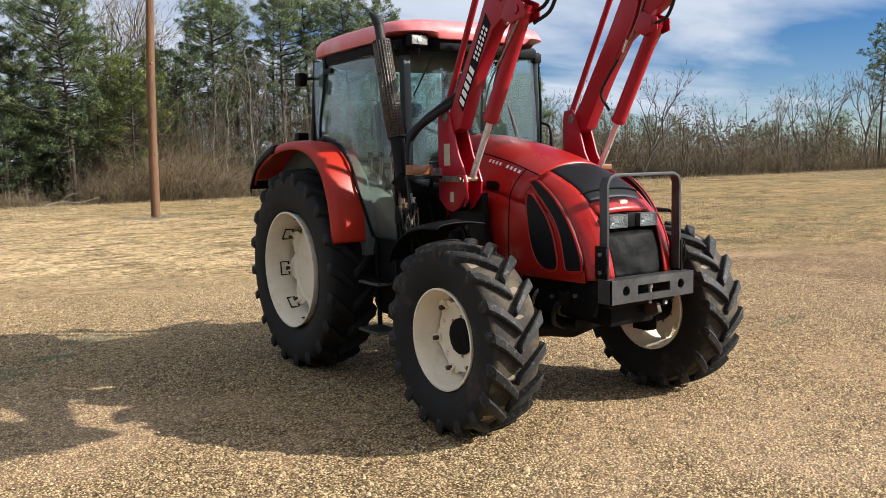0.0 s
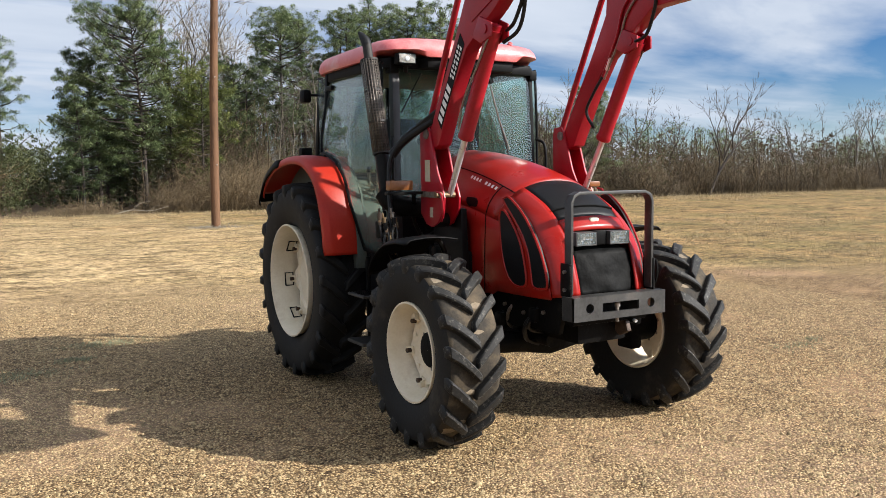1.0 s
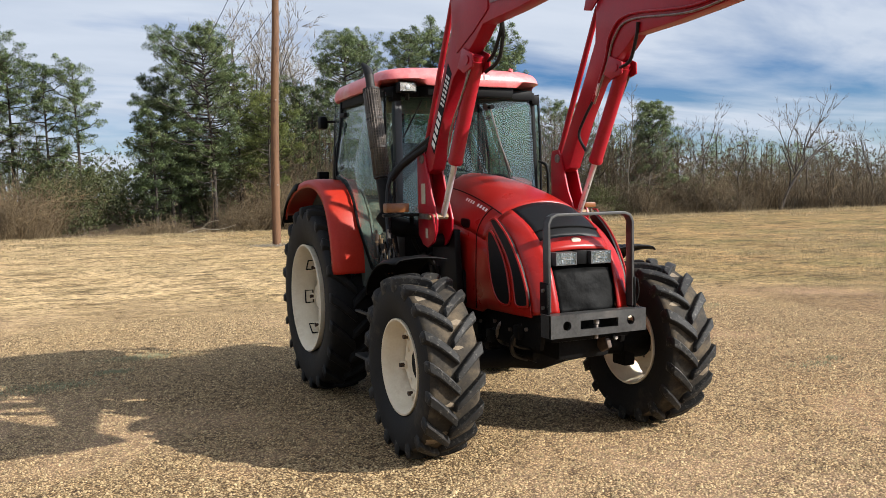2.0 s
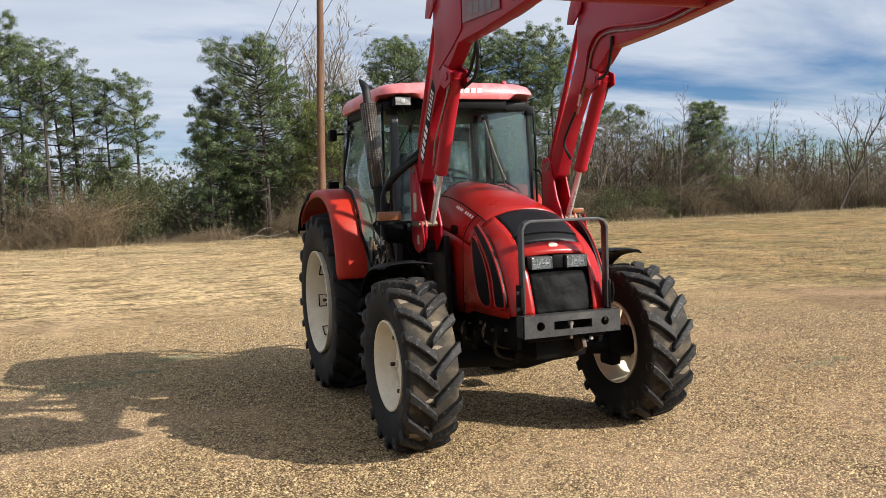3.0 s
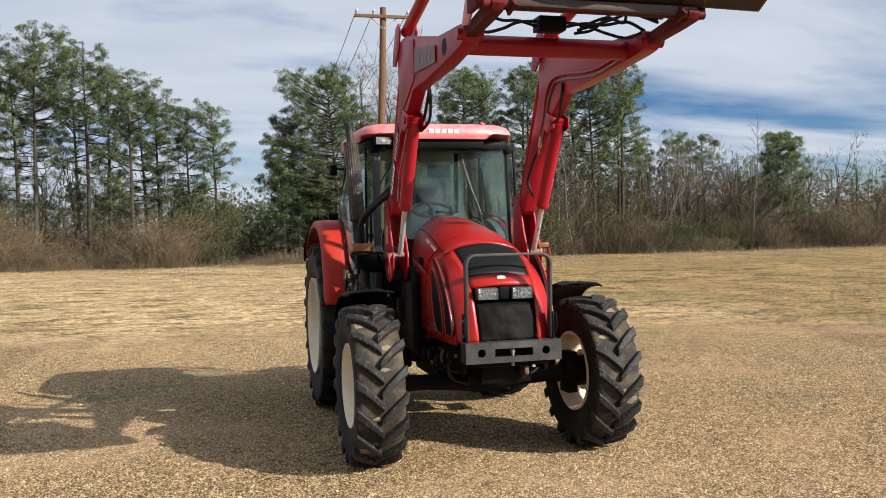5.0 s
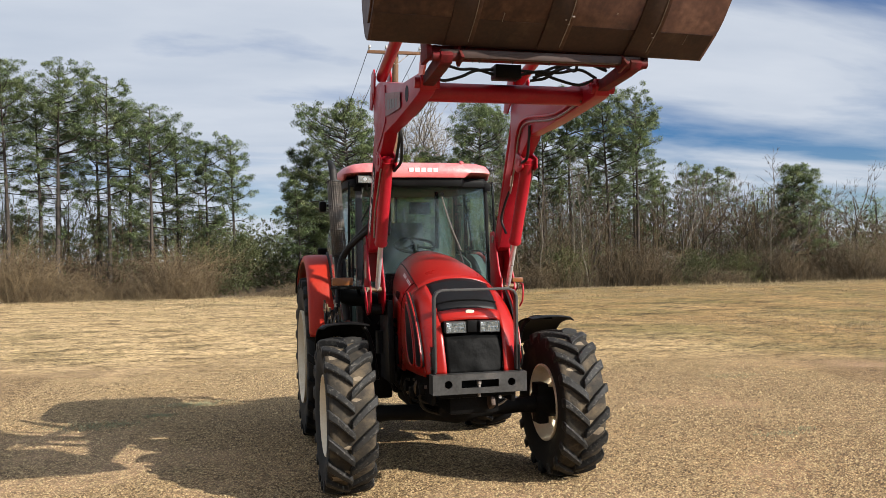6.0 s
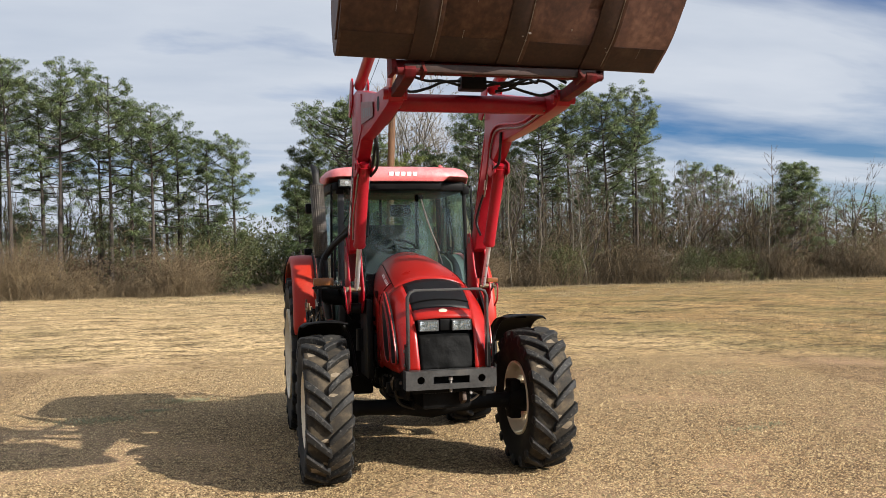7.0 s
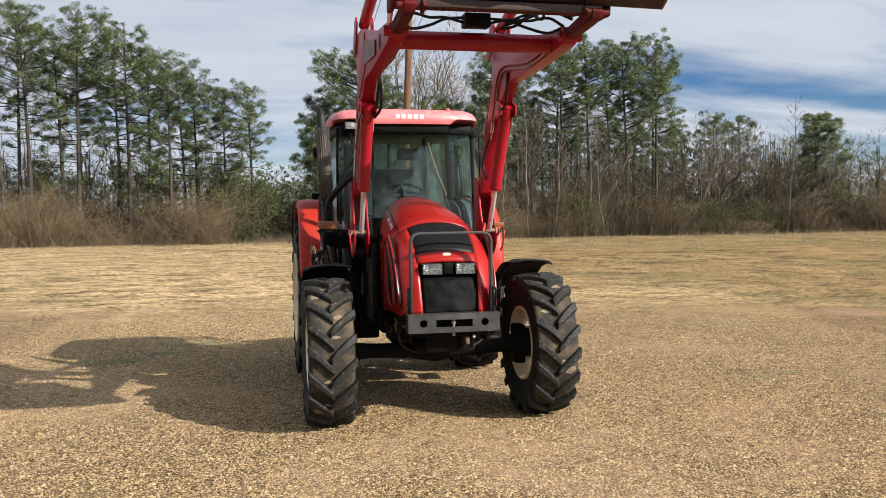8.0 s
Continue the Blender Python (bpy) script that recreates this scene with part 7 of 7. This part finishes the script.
for x, y, h in [(13.4, 40.8, 9.3), (11.3, 41.4, 7.4), (12.4, 41.6, 8.2), (17.5, 42.0, 9.0), (15.2, 41.2, 7.4), (18.4, 41.4, 8.0), (26.6, 43.0, 7.0), (30.7, 41.6, 8.7)]:
    make_bare(x, y, h, pale_bark, "slender leafless tree with a pale trunk", 6, 0.04)
for x, y, h in [(9.4, 58.0, 16.6), (12.2, 57.0, 16.0), (14.4, 58.0, 15.0)]:
    make_bare(x, y, h, grey_bark, "tall pale leafless hardwood with a wide fine crown", 7, 0.08, 2, 1.0, pale_bark, 1.7)
for x, y, h in [(25.0, 44.0, 8.3), (24.6, 41.6, 6.8), (26.4, 42.4, 7.4), (27.8, 44.0, 7.8), (29.4, 43.0, 7.2), (31.2, 44.6, 7.6), (32.4, 42.0, 6.4), (35.2, 42.6, 6.2), (18.8, 42.2, 7.6), (14.4, 42.4, 8.0), (44.0, 44.5, 6.2), (55.0, 44.0, 6.6), (62.8, 44.0, 7.0), (36.5, 45.0, 6.5), (38.3, 43.0, 8.0), (41.5, 43.0, 6.6), (46.5, 42.0, 9.0), (47.9, 42.5, 8.0), (50.0, 42.0, 6.8), (53.0, 41.0, 7.2), (57.0, 42.0, 7.4), (60.6, 41.0, 7.6), (65.0, 42.0, 8.4),
                (68.8, 42.0, 9.2), (70.6, 43.0, 9.6), (73.4, 41.0, 10.4)]:
    make_bare(x, y, h, grey_bark, "grey leafless hardwood with fine spreading twigs", 6, 0.09)
for x, y, h in [(-15.5, 46.0, 6.0), (-13.0, 48.5, 8.0), (-10.6, 48.5, 7.5), (-8.0, 49.0, 7.0), (-6.4, 49.0, 5.5), (-3.2, 52.0, 5.0)]:
    make_bare(x, y, h, grey_bark, "thin leafless sapling among the pines", 5, 0.10)


def leaning_tree():
    """A dead stem that leans over the brush, with its side limbs."""
    g = Geo().tube(bend([(0, 0, -0.1), (1.0, 0.1, 1.5), (2.3, 0.0, 3.1), (3.6, 0.2, 4.0), (5.2, 0.1, 4.9)], 4), [0.13 - 0.006 * k for k in range(17)], 7)
    o = g.ob("leaning_trunk", pine_bark)
    o.location = (43.2, 40.5, 0)
    tagged(o, "dead grey-brown tree trunk leaning over the brush", "tree")
    for a, b, c in (((2.3, 0, 3.1), (2.5, 0.2, 4.6), (3.1, 0.1, 6.2)), ((3.6, 0.2, 4.0), (4.6, 0.3, 4.1), (6.2, 0.4, 4.0)), ((1.0, 0.1, 1.5), (0.9, 0.0, 2.8), (0.2, 0.1, 4.4))):
        Geo().tube(bend([a, b, c], 4), [0.06, 0.055, 0.05, 0.045, 0.04, 0.035, 0.03, 0.025, 0.02], 6).ob("side_limb", pine_bark, o)


leaning_tree()


# ---------------------------------------------------------------- brush, saplings and far woods
def brush(name, label, x0, x1, y0, y1, n, top, material, lean=0.45, r=0.011, spread=0.5, base=-0.25, side_shoots=1.0):
    """A tangle of arching twigs that rise in clumps from the ground."""
    clumps = max(1, n // 60)
    cx, cy = rand(clumps, x0, x1), rand(clumps, y0, y1)
    ch = top * RNG.uniform(0.5, 1.15, clumps) * (0.75 + 0.35 * np.sin(cx * 0.9 + 1.3 * np.sin(cx * 0.37)))
    idx = RNG.integers(0, clumps, n)
    a = np.stack([cx[idx] + RNG.normal(0, spread, n), cy[idx] + RNG.normal(0, spread, n), np.full(n, base)], 1)
    d = unit(np.stack([RNG.normal(0, lean, n), RNG.normal(0, lean, n), np.ones(n)], 1))
    L = (ch[idx] * RNG.uniform(0.35, 1.1, n))[:, None]
    m = a + d * L * 0.6
    bow = np.stack([RNG.normal(0, 0.35, n), RNG.normal(0, 0.35, n), RNG.uniform(-0.35, 0.15, n)], 1)
    b = a + (d + bow) * L
    k = int(n * side_shoots)
    i2 = RNG.integers(0, n, k)
    s = RNG.uniform(0.35, 0.95, k)[:, None]
    a2 = a[i2] * (1 - s) + b[i2] * s
    d2 = unit(d[i2] + RNG.normal(0, 0.6, (k, 3)))
    L2 = L[i2] * RNG.uniform(0.15, 0.4, (k, 1))
    v, f = stack_up([stem_arrays(a, m, b, r * RNG.uniform(0.6, 1.5, n)), shoot_arrays(a2, a2 + d2 * L2, r * 0.7)])
    o = raw_mesh(name, v, f, material)
    tagged(o, label, "brush", kind="stuff")


brush("brush", "dry brown brush tangle under the pines", -23, -4.2, 38.8, 42.0, 7400, 4.0, straw_twig, lean=0.55, r=0.012, side_shoots=1.3)
brush("brush", "low tan brush under the pines' edge", -22, -1.0, 38.0, 39.6, 2600, 1.5, straw_twig, lean=0.6, r=0.010, side_shoots=1.3)
brush("brush", "dry brown brush at the woods' edge", 4.6, 12.5, 39.0, 42.0, 5200, 3.1, straw_twig, lean=0.55, side_shoots=1.3)
brush("brush", "low grey brush before the dark gap", -1.0, 4.5, 39.6, 41.5, 1200, 1.2, straw_twig, lean=0.6, side_shoots=1.3)
brush("brush", "grey-brown brush at the woods' edge", 12, 36, 40.0, 44.0, 8000, 3.3, twig, side_shoots=1.3)
brush("brush", "dense grey-brown brush along the far field edge", 34, 85, 38.8, 46.0, 9000, 3.8, twig, r=0.013, side_shoots=1.0)
brush("whips", "tall thin leafless whips crowding the woods' edge", 11, 40, 42.0, 49.0, 5000, 4.6, twig, lean=0.2, r=0.015, spread=0.7, side_shoots=1.6)
brush("whips", "thin leafless whips behind the broad pine", 5.5, 12, 42.5, 49.0, 2200, 5.2, twig, lean=0.14, r=0.015, spread=0.7, side_shoots=1.3)
brush("whips", "thin leafless whips along the far field edge", 38, 88, 41.0, 50.0, 4800, 4.0, twig, lean=0.2, r=0.017, spread=0.8, side_shoots=1.6)
brush("whips", "thin leafless whips far behind the gap", -6, 4, 60.0, 74.0, 1200, 3.6, twig, lean=0.15, r=0.022, spread=0.9)


def saplings(label, spots, limbs=13, twigs=4):
    parts = []
    for x, y, h in spots:
        a, m, b, r = leader_arrays(h, limbs, twigs)
        k = h / max(0.5, b[:, 2].max())
        o = np.array([x, y, -0.1])
        a, m, b, r = a * k + o, m * k + o, b * k + o, np.maximum(0.010, r)
        fine = r < 0.0125
        parts.append(twig_arrays(a[:8], m[:8], b[:8], r[:8], 0.9))
        parts.append(stem_arrays(a[8:][~fine[8:]], m[8:][~fine[8:]], b[8:][~fine[8:]], r[8:][~fine[8:]]))
        parts.append(shoot_arrays(a[fine], b[fine], r[fine]))
    v, f = stack_up(parts)
    tagged(raw_mesh("saplings", v, f, twig), label, "saplings", kind="stuff")


def spots(n, x0, x1, y0, y1, h0, h1):
    return list(zip(rand(n, x0, x1), rand(n, y0, y1), rand(n, h0, h1)))


saplings("crowded leafless saplings behind the brush", spots(180, 9, 36, 41, 50, 3.0, 6.8))
saplings("crowded leafless saplings along the far field edge", spots(140, 33, 86, 40, 52, 3.0, 5.4))
saplings("tall leafless saplings crowding the eastern woods", spots(60, 23, 37, 43, 52, 4.5, 7.0))
saplings("thin saplings under the pines", spots(60, -20, -3, 43, 52, 3.5, 7.5))
saplings("thin saplings under the broad pine", spots(30, 3.5, 12, 42, 50, 3.0, 6.5))


def far_woods(label, places, c0=0.3, dense=0.55, blades=17, size=1.7):
    parts_w, parts_l, parts_n = [], [], []
    for x, y, h in places:
        wood, limb, leaf = pine_arrays(h, c0, 0.18, dense, blades, size)
        o = np.array([x, y, -0.1])
        a = np.array([[0, 0, -0.2]])
        parts_w.append((limb[0] + o, limb[1]))
        parts_w.append(tuple((q + o if k == 0 else q) for k, q in enumerate(twig_arrays(a, a + [0, 0, h * 0.5], a + [0, 0, h * 0.97], 0.13, 0.2))))
        parts_l.append((leaf[0] + o, leaf[1]))
        parts_n.append(leaf[2])
    v, f = stack_up(parts_w)
    tagged(raw_mesh("far_wood_trunks", v, f, pine_bark), label + ", trunks and limbs", "woods", kind="stuff")
    v, f = stack_up(parts_l)
    tagged(raw_mesh("far_wood_crowns", v, f, needles, normals=np.concatenate(parts_n)), label + ", crowns", "woods", kind="stuff")


far_woods("mixed pine woods behind the field edge", spots(26, 4, 26, 47, 60, 6.0, 9.0), 0.28)
far_woods("low mixed woods far behind", spots(40, 26, 100, 50, 70, 4.5, 7.0), 0.15, 0.5, 13, 1.85)
far_woods("low woods far behind the left pines", spots(10, -34, -6, 60, 78, 4.0, 6.0), 0.2)
far_woods("young pines under the left trees", spots(16, -22, -4, 47, 54, 3.4, 5.2), 0.05, 0.6, 24)
brush("whips", "thin leafless whips behind the left pines", -28, -3, 48.0, 60.0, 4600, 5.0, twig, lean=0.2, r=0.018, spread=0.8, side_shoots=1.0)
far_woods("dark young pines crowding behind the broad pine", spots(16, 1.5, 13, 46, 56, 4.5, 7.5), 0.04, 0.8, 26)
# never in view: coarse trees added so the cab glass mirrors something dark
far_woods("unseen woods added behind the camera", spots(54, -52, 20, -46, -37, 12.0, 16.0), 0.06, 0.45, 6, 4.0)
far_woods("pines across the gap", spots(8, -4, 8, 62, 82, 3.6, 5.2), 0.15)


def leaves(label, x0, x1, y0, y1, n, z0, z1, material=under_leaf, size=1.0):
    """Leaf clumps low in the woods."""
    clumps = n // 40
    c = np.stack([rand(clumps, x0, x1), rand(clumps, y0, y1), rand(clumps, z0, z1)], 1)
    p = c[RNG.integers(0, clumps, n)] + RNG.normal(0, size, (n, 3)) * np.array([0.5, 0.5, 0.42])
    p[:, 2] = np.maximum(p[:, 2], 0.05)
    v, f = tuft_arrays(p, RNG.normal(0, 0.5, (n, 3)) + [0, 0, 0.4], 6, 0.105 * size, 0.027 * size, 0.9)
    tagged(raw_mesh("undergrowth", v, f, material), label, "undergrowth", kind="stuff")


leaves("green evergreen undergrowth below the pines", -4.6, -1.6, 40.8, 43.5, 2000, 0.4, 2.8)
leaves("green pine undergrowth among the left trunks", -20, -4, 42.5, 48, 2600, 1.8, 4.6)
leaves("green evergreen undergrowth at the woods' edge", 4, 12, 42, 48, 4500, 0.5, 6.0)
leaves("green evergreen undergrowth at the woods' edge", 12, 26, 43, 49, 4500, 0.3, 7.0)
leaves("green evergreen shrub at the woods' foot", 15.2, 17.6, 40.6, 42.2, 1400, 0.2, 1.9)
leaves("green evergreen shrub at the woods' foot", 23.4, 26.5, 40.6, 42.4, 1200, 0.2, 1.6)
leaves("green evergreen shrub at the woods' foot", 27.5, 29.4, 40.6, 42.4, 900, 0.2, 1.3)
leaves("dead brown leaves caught in the brush", -22, -2, 39.0, 42.5, 4000, 0.1, 2.0, dead_leaf)
leaves("dead brown leaves caught in the brush", 12, 36, 41, 48, 4500, 0.1, 4.5, dead_leaf)
leaves("dead brown leaves caught in the far brush", 34, 86, 41, 48, 4500, 0.1, 3.6, dead_leaf)
leaves("dark evergreen thicket across the gap", -6, 5, 52, 60, 2600, 0.2, 3.4, under_leaf, 2.0)
leaves("dull evergreen undergrowth along the far edge", 26, 84, 42, 50, 4000, 0.2, 3.2, under_leaf, 1.2)
leaves("dim evergreen thicket deep in the woods", 3, 30, 50, 56, 2600, 0.3, 5.0, under_leaf, 2.4)
leaves("dim brown thicket deep in the woods", 24, 90, 50, 57, 4200, 0.2, 3.6, dead_leaf, 2.4)


# ---------------------------------------------------------------- fallen limb, dry grass and pebbles
def build_branch():
    g = Geo().tube(bend([(-0.9, 0, 0.02), (-0.2, 0.1, 0.16), (0.6, 0.0, 0.10), (1.5, 0.2, 0.30)], 5), [0.024 - 0.001 * k for k in range(16)], 6)
    o = g.ob("fallen_branch", pale_bark)
    o.location = (3.0, 37.5, 0)
    tagged(o, "bleached fallen branch lying at the brush edge", "branch")
    Geo().tube(bend([(-0.2, 0.1, 0.16), (0.2, 0.3, 0.45), (0.7, 0.4, 0.55)], 4), 0.010, 5).ob("side_branch", pale_bark, o)
    Geo().tube(bend([(0.5, 0.02, 0.10), (0.8, -0.1, 0.30), (1.0, -0.2, 0.36)], 4), 0.008, 5).ob("side_branch", pale_bark, o)


build_branch()


def blades(name, label, pos, height, width, material):
    n = len(pos)
    lean = RNG.normal(0, 0.55, (n, 2))
    tip = pos + np.concatenate([lean * height[:, None], height[:, None]], 1)
    th = rand(n, 0, 6.28)
    side = np.stack([np.cos(th), np.sin(th), np.zeros(n)], 1) * width
    v = np.stack([pos - side, pos + side, tip], 1).reshape(-1, 3)
    tagged(raw_mesh(name, v, np.arange(3 * n).reshape(-1, 3), material), label, "grass", kind="stuff")


def gravel_edge(x, y):
    return y + 0.30 * x


def build_grass():
    n = 150000
    tufts = n // 34
    ty = 5.0 + 33 * RNG.uniform(0, 1, tufts) ** 1.7
    tx = -14 + (ty * 1.3 + 34) * RNG.uniform(0, 1, tufts)
    near = RNG.integers(0, tufts, n)
    x = tx[near] + RNG.normal(0, 0.34, n)
    y = ty[near] + RNG.normal(0, 0.26, n)
    keep = RNG.uniform(0, 1, n) < np.clip((gravel_edge(x, y) - 5.6) / 4.0, 0, 1)
    x, y = x[keep], y[keep]
    k = len(x)
    pos = np.stack([x, y, np.full(k, -0.03)], 1)
    blades("dormant_grass", "short straw-coloured dormant grass in the field", pos, rand(k, 0.02, 0.075), 0.005 + 0.0004 * y[:, None], straw)
    n = 9000
    x = rand(n, -24, 85)
    y = rand(n, 36.3, 40.5) + np.where(x > 24, -1.2, 0.0)
    blades("tall_dry_grass", "tall dry straw grass along the woods' edge", np.stack([x, y, np.full(n, -0.15)], 1), rand(n, 0.10, 0.40) * np.where(x > 22, 1.15, 0.7), 0.014, straw)


build_grass()


brush("debris", "broken twigs and dry weeds round the pole's foot", 3.0, 4.0, 23.4, 23.9, 420, 0.30, pale_bark, 1.3, 0.016, 0.34, -0.01)


def build_tufts():
    """A few green-grey weed tufts in the gravel."""
    for x, y, w in ((3.57, 0.79, 0.16), (3.95, 0.95, 0.08), (5.4, 4.6, 0.25), (-2.39, 4.59, 0.22), (-3.35, 3.45, 0.26), (-2.75, 3.9, 0.10)):
        n = int((3000 if x < 0 else 900) * w)
        pos = np.stack([x + RNG.normal(0, w, n), y + RNG.normal(0, w * 0.5, n), np.zeros(n)], 1)
        blades("weed_tuft", "low grey-green weed tuft growing in the gravel", pos, rand(n, 0.010, 0.035), 0.004, weed)


build_tufts()


def build_pebbles():
    """Loose stones, half sunk in the lot: four-sided domes, thickest near the tractor's front."""
    n = 100000
    y = -3.6 + 11.4 * RNG.uniform(0, 1, n) ** 1.5
    x = -4.8 + 11.6 * RNG.uniform(0, 1, n)
    r = RNG.lognormal(math.log(0.0094), 0.26, n)
    e = gravel_edge(x, y)
    bare = np.sin(x * 0.9 + 1.7) * np.sin(y * 0.8 + 0.5) + 0.4 * np.sin(2.3 * x - 1.1 * y)
    keep = RNG.uniform(0, 1, n) < np.clip(1.15 - (e - 5.5) / 4.5, 0.04, 1) * np.clip(1.25 - 0.5 * bare, 0.4, 1)
    x, y, r = x[keep], y[keep], r[keep]
    k = len(x)
    th = rand(k, 0, 6.28)[:, None] + np.array([0.0, 1.57, 3.14, 4.71]) + RNG.normal(0, 0.22, (k, 4))
    rad = RNG.uniform(0.75, 1.3, (k, 4))
    ring = np.stack([np.cos(th) * rad * 1.15, np.sin(th) * rad, np.full((k, 4), -0.25)], 2)
    top = np.stack([RNG.normal(0, 0.28, k), RNG.normal(0, 0.28, k), RNG.uniform(0.7, 1.15, k)], 1)[:, None, :]
    v = np.concatenate([ring, top], 1) * r[:, None, None] + np.stack([x, y, np.zeros(k)], 1)[:, None, :]
    f = np.array([(0, 1, 4), (1, 2, 4), (2, 3, 4), (3, 0, 4)])
    faces = (f[None] + (np.arange(k) * 5)[:, None, None]).reshape(-1, 3)
    tagged(raw_mesh("pebbles", v.reshape(-1, 3), faces, pebble_mat), "loose tan pea gravel pebbles on the lot", "gravel", kind="stuff")


build_pebbles()
